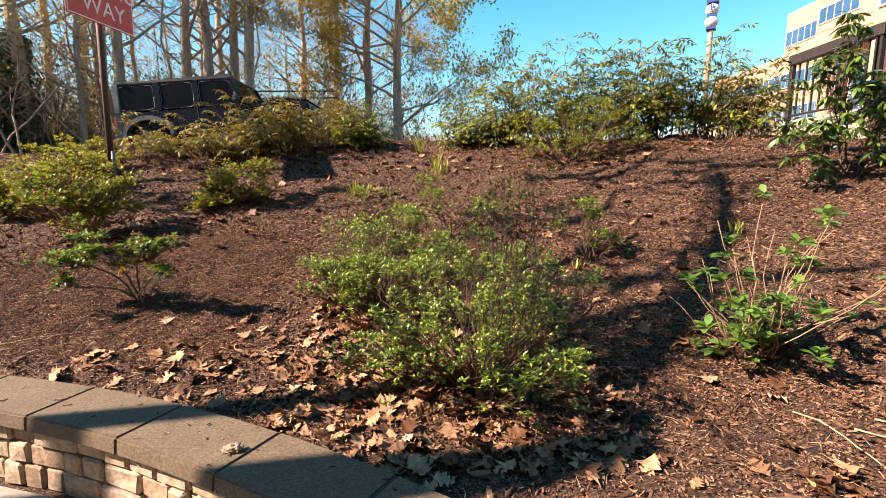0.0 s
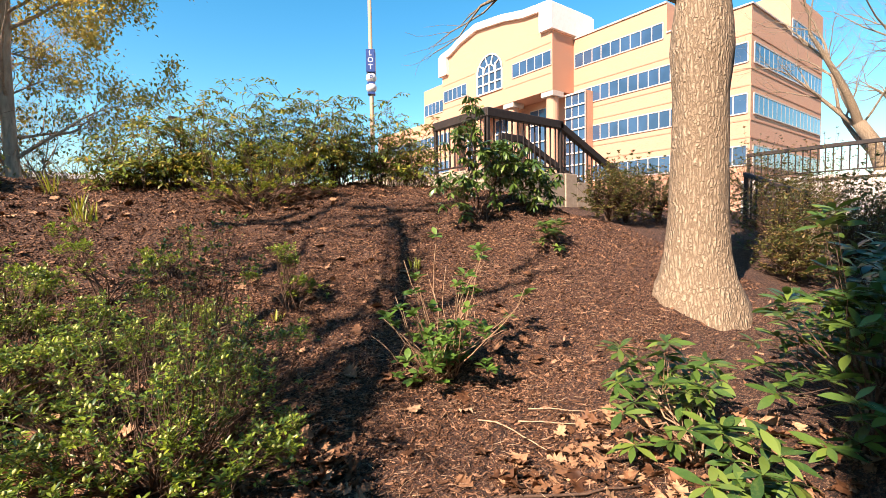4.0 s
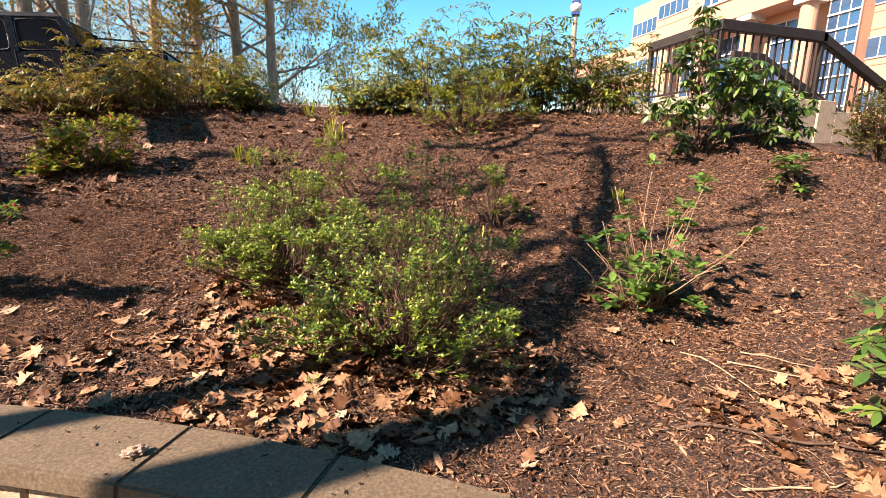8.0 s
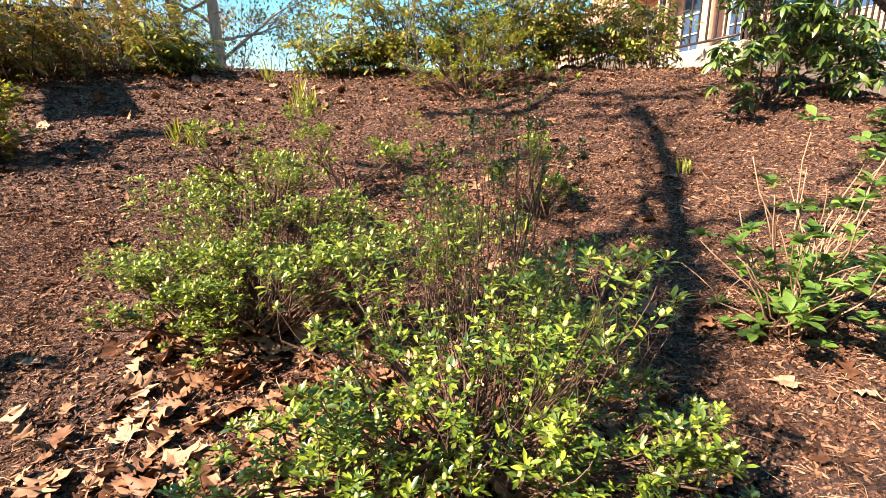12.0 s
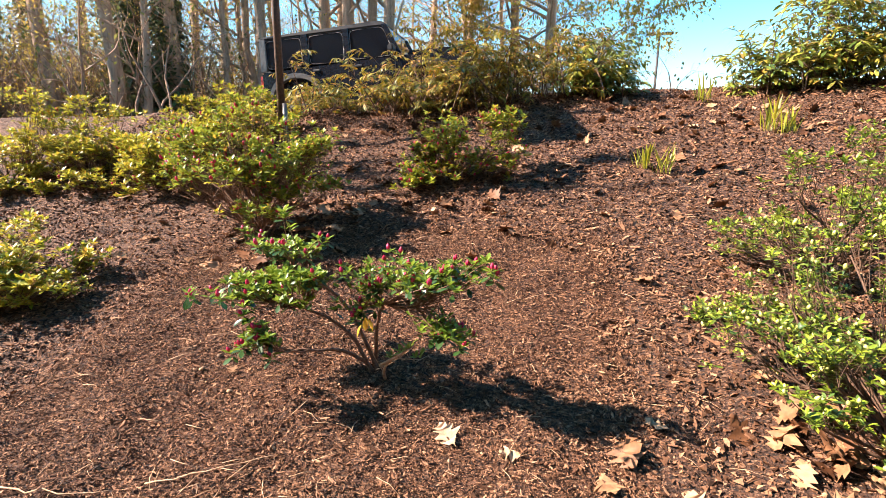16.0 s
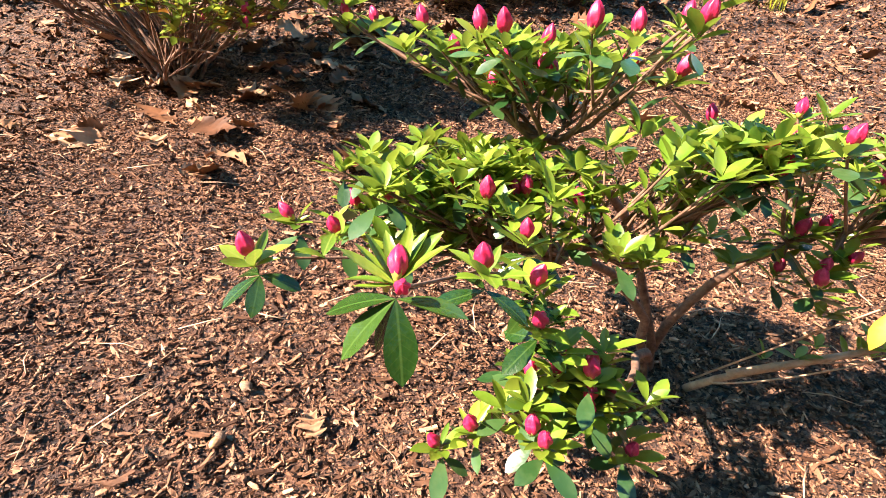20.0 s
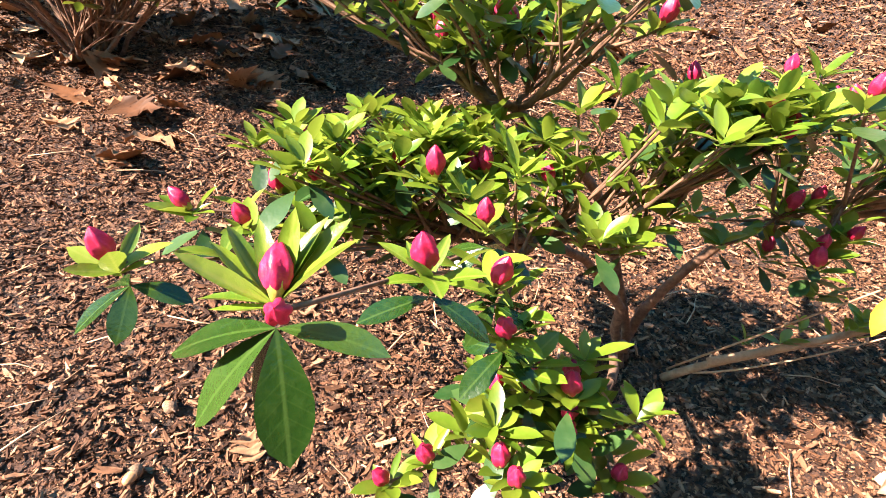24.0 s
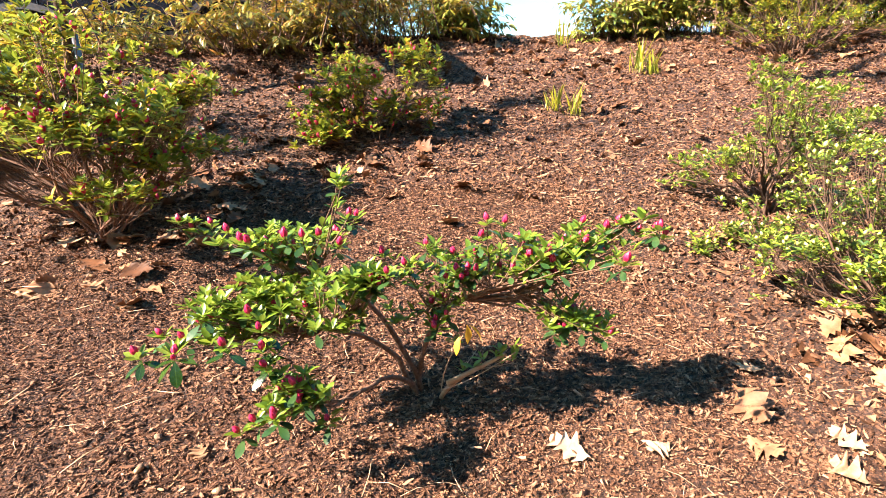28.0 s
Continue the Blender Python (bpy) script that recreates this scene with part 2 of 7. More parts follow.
M["rhodo"] = leafy("rhododendron_leaf", [(0.024, 0.0575, 0.0105), (0.048, 0.0974, 0.0162), (0.09, 0.1505, 0.0243), (0.17, 0.2213, 0.0365)], 0.33, 0.16, (0.16, 0.1947, 0.0405))
M["bright"] = leafy("bright_young_leaf", [(0.045, 0.1106, 0.0097), (0.08, 0.1681, 0.0162), (0.15, 0.2478, 0.0324)])
M["hedge"] = leafy("brownish_hedge_leaf", [(0.048, 0.0637, 0.0146), (0.096, 0.0956, 0.0194), (0.168, 0.1062, 0.0292), (0.24, 0.1168, 0.0389)])
M["ivy"] = leafy("ivy_leaf", [(0.012, 0.031, 0.0081), (0.03, 0.0531, 0.0122), (0.05, 0.0752, 0.0162)], 0.4, 0.15)
M["catkin"] = leafy("yellow_spring_leaf", [(0.42, 0.28, 0.04), (0.56, 0.4, 0.07), (0.5, 0.41, 0.09)], 0.6, 0.5, (0.5, 0.4, 0.1))

M["straw"] = surface("dry_straw", (0.3, 0.177, 0.0972), (0.42, 0.2655, 0.1539), (0.55, 0.3717, 0.2349), 50.0, 0.8)
M["twig_red"] = surface("reddish_azalea_twig", (0.06, 0.0301, 0.0178), (0.14, 0.0726, 0.0421), (0.24, 0.1372, 0.081), 80.0, 0.85, 0, 0.5, 0.002)
M["yellow_leaf"] = leafy("golden_leaf", [(0.5, 0.2655, 0.0162), (0.6, 0.354, 0.0243)], 0.5, 0.35, (0.6, 0.3982, 0.0648))


def single_leaf(name, colours, vein, rough, passing):
    """A leaf that is an object of its own: its shade by object, midrib and veins along it."""
    m, n, l, p = material(name, rough)
    k = len(colours) - 1
    c = ramp(n, l, n.new("ShaderNodeObjectInfo").outputs["Random"], [(i / k, q) for i, q in enumerate(colours)])
    sep = n.new("ShaderNodeSeparateXYZ")
    l.new(n.new("ShaderNodeTexCoord").outputs["Object"], sep.inputs[0])
    ab = n.new("ShaderNodeMath")
    ab.operation = "ABSOLUTE"
    l.new(sep.outputs[0], ab.inputs[0])
    sc = n.new("ShaderNodeMath")
    sc.operation = "MULTIPLY"
    sc.inputs[1].default_value = 1000.0
    l.new(ab.outputs[0], sc.inputs[0])
    c = blend(n, l, ramp(n, l, sc.outputs[0], [(0.35, (0.45, 0.45, 0.45)), (0.95, (0, 0, 0))]), c, vein)
    slant = n.new("ShaderNodeMath")
    slant.operation = "MULTIPLY_ADD"
    slant.inputs[1].default_value = -0.8
    l.new(ab.outputs[0], slant.inputs[0])
    l.new(sep.outputs[1], slant.inputs[2])
    rib = n.new("ShaderNodeMath")
    rib.operation = "PINGPONG"
    rib.inputs[1].default_value = 0.0028
    l.new(slant.outputs[0], rib.inputs[0])
    thin = n.new("ShaderNodeMath")
    thin.operation = "MULTIPLY"
    thin.inputs[1].default_value = 1000.0
    l.new(rib.outputs[0], thin.inputs[0])
    c = blend(n, l, ramp(n, l, thin.outputs[0], [(0.1, (0.13, 0.13, 0.13)), (0.5, (0, 0, 0))]), c, vein)
    g = noise_tex(n, l, 220.0, 4.0)
    c = blend(n, l, ramp(n, l, g, [(0.45, (0, 0, 0)), (0.8, (0.25, 0.25, 0.25))]), c, vein)
    l.new(c, p.inputs["Base Color"])
    bump(n, l, p, g, 0.25, 0.002)
    t = n.new("ShaderNodeBsdfTranslucent")
    l.new(blend(n, l, 0.4, c, vein), t.inputs[0])
    x = n.new("ShaderNodeMixShader")
    x.inputs[0].default_value = passing
    l.new(p.outputs[0], x.inputs[1])
    l.new(t.outputs[0], x.inputs[2])
    l.new(x.outputs[0], n["Material Output"].inputs[0])
    return m


M["azalea_hero_leaf"] = single_leaf("fresh_azalea_leaf_single", [(0.07, 0.146, 0.0097), (0.115, 0.2036, 0.0138), (0.17, 0.2655, 0.0203), (0.23, 0.3097, 0.0292)], (0.29, 0.3275, 0.0567), 0.36, 0.36)
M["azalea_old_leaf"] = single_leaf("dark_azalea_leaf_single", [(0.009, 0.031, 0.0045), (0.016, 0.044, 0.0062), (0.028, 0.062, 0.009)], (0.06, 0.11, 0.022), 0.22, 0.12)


def petal_material():
    m, n, l, p = material("pink_azalea_petal", 0.45)
    g = noise_tex(n, l, 130.0, 3.0, stretch=(1, 1, 0.15))
    l.new(ramp(n, l, g, [(0.3, (0.28, 0.007, 0.034)), (0.55, (0.5, 0.018, 0.085)), (0.75, (0.64, 0.065, 0.165))]), p.inputs["Base Color"])
    bump(n, l, p, g, 0.3, 0.002)
    t = n.new("ShaderNodeBsdfTranslucent")
    t.inputs[0].default_value = (0.6, 0.03, 0.12, 1)
    x = n.new("ShaderNodeMixShader")
    x.inputs[0].default_value = 0.25
    l.new(p.outputs[0], x.inputs[1])
    l.new(t.outputs[0], x.inputs[2])
    l.new(x.outputs[0], n["Material Output"].inputs[0])
    return m


M["petal"] = petal_material()
M["cream_bud"] = surface("cream_green_bud", (0.33, 0.34, 0.07), (0.45, 0.44, 0.12), (0.56, 0.52, 0.2), 120.0, 0.5, 0, 0.2, 0.002)
M["sepal"] = surface("yellow_green_sepal", (0.25, 0.177, 0.0243), (0.36, 0.2832, 0.0486), (0.45, 0.3717, 0.0972), 120.0, 0.5, 0, 0.2, 0.002)
M["brick_tan"] = surface("tan_brick_facade", (0.46, 0.2257, 0.1337), (0.55, 0.2876, 0.1782), (0.61, 0.3407, 0.2187), 6.0, 0.85, 0, 0.1, 0.01, 0.12, (1, 1, 6))
M["brick_red"] = surface("rose_brick_band", (0.38, 0.18, 0.105), (0.46, 0.23, 0.14), (0.51, 0.27, 0.17), 6.0, 0.85, 0, 0.1, 0.01, 0.12, (1, 1, 6))
M["brick_wall"] = surface("brown_brick_wall", (0.07, 0.0354, 0.0227), (0.11, 0.0575, 0.0365), (0.15, 0.0796, 0.0527), 6.0, 0.9, 0, 0.1, 0.01, 0.12, (1, 1, 6))
M["trim_white"] = surface("white_parapet_trim", (0.76, 0.6638, 0.5832), (0.82, 0.7169, 0.6399), (0.86, 0.7522, 0.6723), 3.0, 0.6, 0, 0.05, 0.005)
M["trim_pale"] = surface("pale_window_frame", (0.4, 0.3275, 0.2754), (0.48, 0.3982, 0.3402), (0.54, 0.4514, 0.3888), 5.0, 0.5)
M["rail_paint"] = surface("brown_painted_timber_rail", (0.016, 0.0106, 0.0081), (0.027, 0.0177, 0.0138), (0.045, 0.0301, 0.0227), 18.0, 0.65, 0, 0.3, 0.004, 0.2)
M["rail_metal"] = surface("dark_brown_baluster", (0.02, 0.0142, 0.0113), (0.032, 0.0221, 0.0178), (0.05, 0.0354, 0.0275), 30.0, 0.5, 0.2, 0.2, 0.002)
M["car_dark"] = surface("dark_grey_car_paint", (0.008, 0.0089, 0.0122), (0.012, 0.0133, 0.0178), (0.017, 0.0186, 0.0243), 30.0, 0.16, 0.0, 0.02, 0.001)
M["car_silver"] = surface("silver_car_trim", (0.1, 0.0885, 0.081), (0.14, 0.1239, 0.1134), (0.19, 0.1681, 0.1539), 20.0, 0.35, 0.4, 0.05, 0.002)
M["seal_grey"] = surface("grey_window_edge", (0.09, 0.0796, 0.0729), (0.13, 0.115, 0.1053), (0.17, 0.1505, 0.1377), 30.0, 0.5)
M["plastic"] = surface("black_plastic", (0.015, 0.0133, 0.013), (0.022, 0.0195, 0.0194), (0.035, 0.031, 0.03), 40.0, 0.6, 0, 0.2, 0.002)
M["rubber"] = surface("tyre_rubber", (0.012, 0.0106, 0.0097), (0.02, 0.0177, 0.0162), (0.035, 0.0301, 0.0267), 40.0, 0.8, 0, 0.4, 0.003)
M["sign_red"] = surface("red_sign_face", (0.42, 0.031, 0.0162), (0.5, 0.0398, 0.0219), (0.56, 0.0531, 0.0324), 8.0, 0.4, 0, 0.05, 0.001)
M["sign_white"] = surface("white_sign_face", (0.72, 0.6195, 0.5508), (0.8, 0.6992, 0.6237), (0.85, 0.7434, 0.6723), 12.0, 0.4, 0, 0.05, 0.001)
M["sign_blue"] = surface("blue_sign_face", (0.012, 0.031, 0.1296), (0.017, 0.0443, 0.1782), (0.03, 0.062, 0.2268), 8.0, 0.4, 0, 0.05, 0.001)
M["post_rust"] = surface("rusty_steel_post", (0.05, 0.031, 0.0203), (0.09, 0.0531, 0.0365), (0.15, 0.0885, 0.0567), 40.0, 0.7, 0.3, 0.4, 0.002)
M["pole_tan"] = surface("tan_painted_pole", (0.34, 0.2213, 0.1377), (0.42, 0.2832, 0.1782), (0.48, 0.3363, 0.2187), 20.0, 0.5, 0.1, 0.1, 0.002)
M["pole_wood"] = surface("utility_pole_wood", (0.16, 0.1062, 0.0729), (0.26, 0.177, 0.1215), (0.34, 0.239, 0.1701), 14.0, 0.9, 0, 0.6, 0.01, 0.1, (1, 1, 0.1))
M["cable"] = surface("black_cable", (0.015, 0.0133, 0.0122), (0.02, 0.0177, 0.0162), (0.03, 0.0266, 0.0243), 10.0, 0.6)
M["roof_shingle"] = surface("grey_roof_shingle", (0.13, 0.1062, 0.0891), (0.2, 0.1637, 0.1377), (0.28, 0.2301, 0.1944), 7.0, 0.9, 0, 0.4, 0.02, 0.2)
M["siding"] = surface("pale_siding", (0.5, 0.4248, 0.3564), (0.6, 0.5133, 0.4374), (0.68, 0.5841, 0.5022), 6.0, 0.8)
M["acorn_nut"] = surface("polished_acorn", (0.2, 0.0974, 0.0405), (0.34, 0.1858, 0.0891), (0.48, 0.3009, 0.162), 120.0, 0.35, 0, 0.1, 0.0005)
M["acorn_cup"] = surface("scaly_acorn_cup", (0.08, 0.0443, 0.0243), (0.16, 0.0974, 0.0567), (0.26, 0.1681, 0.1053), 400.0, 0.85, 0, 0.8, 0.001)
M["rock"] = surface("pale_rock", (0.2, 0.1239, 0.081), (0.32, 0.2124, 0.1458), (0.48, 0.3363, 0.243), 45.0, 0.9, 0, 0.8, 0.01)


def glass_material(name, tint, rough, coat=0.8, spec=0.5):
    m, n, l, p = material(name, rough, 0.0)
    g = noise_tex(n, l, 0.35, 2.0)
    l.new(ramp(n, l, g, [(0.35, tint), (0.7, tuple(min(1, 1.6 * v) for v in tint))]), p.inputs["Base Color"])
    p.inputs["Specular IOR Level"].default_value = spec
    p.inputs["Coat Weight"].default_value, p.inputs["Coat Roughness"].default_value = coat, 0.02
    return m


M["glass_office"] = glass_material("tinted_office_glass", (0.03, 0.06, 0.11), 0.05)
M["glass_car"] = glass_material("dark_car_glass", (0.006, 0.008, 0.011), 0.03, 0.6, 0.6)

# ---- mesh helpers ----
class Gather:
    """Gathers many pieces into one mesh."""

    def __init__(self):
        self.v, self.l, self.c, self.i, self.n = [], [], [], [], 0

    def add(self, tpl, mats=None, slot=0):
        v, loops, counts = tpl
        if mats is None:
            w, k = v[None], 1
        else:
            mats = np.asarray(mats)
            k = len(mats)
            if not k:
                return
            w = np.einsum("kij,nj->kni", mats[:, :3, :3], v) + mats[:, None, :3, 3]
        off = self.n + np.arange(k) * len(v)
        self.v.append(w.reshape(-1, 3))
        self.l.append((loops[None] + off[:, None]).ravel())
        self.c.append(np.tile(counts, k))
        self.i.append(np.full(len(counts) * k, slot))
        self.n += k * len(v)

    def mesh(self, name, mats, smooth=True):
        me = bpy.data.meshes.new(name)
        v, l, c, i = (np.concatenate(a) for a in (self.v, self.l, self.c, self.i))
        me.vertices.add(len(v))
        me.vertices.foreach_set("co", v.astype(np.float32).ravel())
        me.loops.add(len(l))
        me.loops.foreach_set("vertex_index", l.astype(np.int32))
        me.polygons.add(len(c))
        me.polygons.foreach_set("loop_start", np.concatenate([[0], np.cumsum(c)[:-1]]).astype(np.int32))
        me.polygons.foreach_set("material_index", i.astype(np.int32))
        me.polygons.foreach_set("use_smooth", np.full(len(c), smooth))
        for m in mats if isinstance(mats, (list, tuple)) else [mats]:
            me.materials.append(m)
        me.update(calc_edges=True)
        me.validate()
        return me


def tpl(v, faces):
    return np.array(v, float), np.array([i for f in faces for i in f]), np.array([len(f) for f in faces])


def tube(points, radii, sides=6, close=True):
    """A tapered tube along points."""
    p, r = np.asarray(points, float), np.asarray(radii, float)
    t = np.gradient(p, axis=0)
    t /= np.linalg.norm(t, axis=1)[:, None] + 1e-9
    ref = np.array([0.0, 0, 1]) if abs(t[0][2]) < 0.9 else np.array([1.0, 0, 0])
    a = np.cross(t, ref)
    a /= np.linalg.norm(a, axis=1)[:, None] + 1e-9
    b = np.cross(t, a)
    th = np.arange(sides) * 2 * np.pi / sides
    v = p[:, None] + r[:, None, None] * (np.cos(th)[None, :, None] * a[:, None] + np.sin(th)[None, :, None] * b[:, None])
    m, s = len(p), sides
    k, j = np.meshgrid(np.arange(m - 1), np.arange(s), indexing="ij")
    q = np.stack([k * s + j, (k + 1) * s + j, (k + 1) * s + (j + 1) % s, k * s + (j + 1) % s], -1).reshape(-1, 4)
    loops, counts = q.ravel(), np.full(len(q), 4)
    if close:
        loops = np.concatenate([loops, np.arange(s), (m - 1) * s + np.arange(s)[::-1]])
        counts = np.concatenate([counts, [s, s]])
    return v.reshape(-1, 3), loops, counts


def box_tpl(x0, y0, z0, x1, y1, z1):
    v = [(x, y, z) for z in (z0, z1) for y in (y0, y1) for x in (x0, x1)]
    return tpl(v, [(0, 2, 3, 1), (4, 5, 7, 6), (0, 1, 5, 4), (1, 3, 7, 5), (3, 2, 6, 7), (2, 0, 4, 6)])


def leaf_tpl(length, width, fold=0.25, droop=0.25, segs=4, peak=0.55, sharp=1.0):
    """A leaf along +y, its face up: folded on its midrib, drooping to its tip."""
    v, faces = [], []
    for k in range(segs + 1):
        s = k / segs
        w = width / 2 * (math.sin(math.pi * s ** (math.log(0.5) / math.log(peak))) ** sharp)
        z = -droop * length * s * s
        v += [(0, s * length, z)]
        if 0 < k < segs:
            v += [(-w, s * length, z + fold * w), (w, s * length, z + fold * w)]
    mid = [0] + [1 + 3 * (k - 1) for k in range(1, segs)] + [1 + 3 * (segs - 1)]
    for k in range(segs):
        a, b = mid[k], mid[k + 1]
        if k == 0:
            faces += [(a, b, b + 1), (a, b + 2, b)]
        elif k == segs - 1:
            faces += [(a, b, a + 1), (a, a + 2, b)]
        else:
            faces += [(a, b, b + 1, a + 1), (a, a + 2, b + 2, b)]
    return tpl(v, faces)


def turns(pos, way, scale=1.0, spin=None, up=(0, 0, 1)):
    """Poses with +y along way and the face up as far as may be."""
    pos, way = np.atleast_2d(pos), np.atleast_2d(np.asarray(way, float))
    y = way / (np.linalg.norm(way, axis=1)[:, None] + 1e-9)
    x = np.cross(y, np.broadcast_to(np.asarray(up, float), y.shape))
    n = np.linalg.norm(x, axis=1)[:, None]
    x = np.where(n < 1e-3, np.array([[1.0, 0, 0]]), x / (n + 1e-9))
    z = np.cross(x, y)
    if spin is not None:
        c, s = np.cos(spin)[:, None], np.sin(spin)[:, None]
        x, z = c * x + s * z, c * z - s * x
    m = np.zeros((len(pos), 4, 4))
    sc = np.broadcast_to(np.asarray(scale, float), (len(pos),))[:, None]
    m[:, :3, 0], m[:, :3, 1], m[:, :3, 2], m[:, :3, 3], m[:, 3, 3] = x * sc, y * sc, z * sc, pos, 1
    return m


def thing(name, label, category, group="", kind="", at=(0, 0, 0), rz=0.0):
    ob = new(name)
    ob.empty_display_size = 0.1
    ob.matrix_basis = pose(*at, 0, 0, rz)
    return tagged(ob, label, category, group, kind)


def child(name, me, parent, label="", kind=""):
    ob = new(name, me)
    ob.parent = parent
    if label or kind:
        tagged(ob, label, "", "", kind)
    return ob


def part(name, bm, mat, parent, label=""):
    """Links a bmesh as one mesh under a thing or a part."""
    me = bpy.data.meshes.new(name)
    bm.to_mesh(me)
    bm.free()
    for m in mat if isinstance(mat, (list, tuple)) else [mat]:
        me.materials.append(m)
    return child(name, me, parent, label)


def bm_box(x0, y0, z0, x1, y1, z1, bevel=0.0, segs=1):
    bm = bmesh.new()
    bmesh.ops.create_cube(bm, size=1)
    for v in bm.verts:
        v.co = Vector((x0 + (v.co.x + 0.5) * (x1 - x0), y0 + (v.co.y + 0.5) * (y1 - y0), z0 + (v.co.z + 0.5) * (z1 - z0)))
    if bevel:
        bmesh.ops.bevel(bm, geom=bm.edges[:], offset=bevel, segments=segs, affect="EDGES")
    return bm


def bm_prism(outline, y0, y1, bevel=0.0, segs=2):
    """An outline in x and z, pulled from y0 to y1."""
    bm = bmesh.new()
    vs = [bm.verts.new((x, y0, z)) for x, z in outline]
    f = bm.faces.new(vs)
    r = bmesh.ops.extrude_face_region(bm, geom=[f])
    for v in [g for g in r["geom"] if isinstance(g, bmesh.types.BMVert)]:
        v.co.y = y1
    bmesh.ops.recalc_face_normals(bm, faces=bm.faces[:])
    if bevel:
        bmesh.ops.bevel(bm, geom=bm.edges[:], offset=bevel, segments=segs, affect="EDGES")
    return bm


def tube_part(name, points, radii, mat, parent, sides=8, label=""):
    g = Gather()
    g.add(tube(points, radii, sides))
    return child(name, g.mesh(name, mat), parent, label)


# ---- the lie of the land ----
PROFILE_S = (-5, 0, 1.5, 2.4, 3.5, 4.0, 5.2, 6.0, 7.0, 8.0, 8.6, 9.4, 10.2)
PROFILE_Z = (0.28, 0.31, 0.36, 0.42, 0.605, 0.76, 1.25, 1.68, 2.1, 2.35, 2.38, 2.2, 2.05)


def wall_back(x):
    """The line of the retaining wall's back edge."""
    x = np.asarray(x, float)
    mid = 1.67 - 0.62 * x - 0.083 * x * x
    return np.where(x < -3.7, 2.828, np.where(x > 3.2, -1.164 - 1.15 * (x - 3.2), mid))


def bed(x, y):
    """Height of the planted slope."""
    x, y = np.asarray(x, float), np.asarray(y, float)
    xr = np.clip(x, -1, 5.2)
    s = y + np.where(x > -1, 0.055 * (xr + 1) ** 2, 0.05 * np.clip(x + 1, -8, 0))
    z = sum(np.interp(s + d, PROFILE_S, PROFILE_Z) for d in (-0.4, -0.2, 0, 0.2, 0.4)) / 5
    z = z + 0.075 * np.exp(-(((x + 3.5) / 0.75) ** 2) - ((y - 4.05) / 0.5) ** 2)
    dip = np.clip((x - 4.3) / 2.6, 0, 1) * np.clip((y - 2.8) / 2.2, 0, 1)
    k = np.clip((x + 5.5) / 3.0, 0, 1)
    top = 2.02 + 0.45 * k * k * (3 - 2 * k)
    z = np.minimum(z, top) - 0.36 * dip * dip * (3 - 2 * dip) * np.clip((9.4 - y) / 1.2, 0, 1)
    lump = 0.03 * np.sin(2.1 * x + 0.7 * y) * np.cos(1.7 * y - 0.6 * x) + 0.012 * np.sin(6.3 * x - 2.0) * np.sin(5.6 * y + 1.0)
    return z + lump * np.clip((s - 2.2) / 1.5, 0.15, 1) * np.clip((11 - s) / 3, 0, 1)


def land(x, y):
    x, y = np.asarray(x, float), np.asarray(y, float)
    k = np.clip((y - (wall_back(x) - 0.3)) / 0.15, 0, 1)
    under = np.clip((wall_back(x) + 0.02 - y) / 0.05, 0, 1)
    return (bed(x, y) - 0.14 * under) * k


def spread(a, b, step, far):
    inner = np.arange(a, b + step / 2, step)
    grow = np.cumsum(step * 1.22 ** np.arange(1, 60))
    out = grow[grow < far]
    return np.concatenate([a - out[::-1], inner, b + out])


gx, gy = spread(-6.5, 6.5, 0.07, 600.0), spread(0.0, 9.0, 0.06, 600.0)
GX, GY = np.meshgrid(gx, gy)
GZ = land(GX, GY)
near = (np.abs(GX) < 7) & (GY > wall_back(GX) - 0.12) & (GY < 10)
idx = np.argwhere(near)
for i, j in idx:
    GZ[i, j] += 0.035 * noise.noise((GX[i, j] * 3, GY[i, j] * 3, 0)) + 0.026 * noise.noise((GX[i, j] * 7.5, GY[i, j] * 7.5, 3))


def soil(x, y):
    """Height of the ground with its small lumps."""
    x, y = np.asarray(x, float), np.asarray(y, float)
    a = np.clip(np.searchsorted(gx, x) - 1, 0, len(gx) - 2)
    b = np.clip(np.searchsorted(gy, y) - 1, 0, len(gy) - 2)
    u, v = (x - gx[a]) / (gx[a + 1] - gx[a]), (y - gy[b]) / (gy[b + 1] - gy[b])
    return (GZ[b, a] * (1 - u) + GZ[b, a + 1] * u) * (1 - v) + (GZ[b + 1, a] * (1 - u) + GZ[b + 1, a + 1] * u) * v


k, j = np.meshgrid(np.arange(len(gy) - 1), np.arange(len(gx) - 1), indexing="ij")
w = len(gx)
quads = np.stack([k * w + j, k * w + j + 1, (k + 1) * w + j + 1, (k + 1) * w + j], -1).reshape(-1, 4)
g = Gather()
g.add((np.stack([GX, GY, GZ], -1).reshape(-1, 3), quads.ravel(), np.full(len(quads), 4)))
ground = new("ground", g.mesh("ground", M["mulch"]))
tagged(ground, "sloping planting bed of brown bark mulch", "ground", kind="structure")

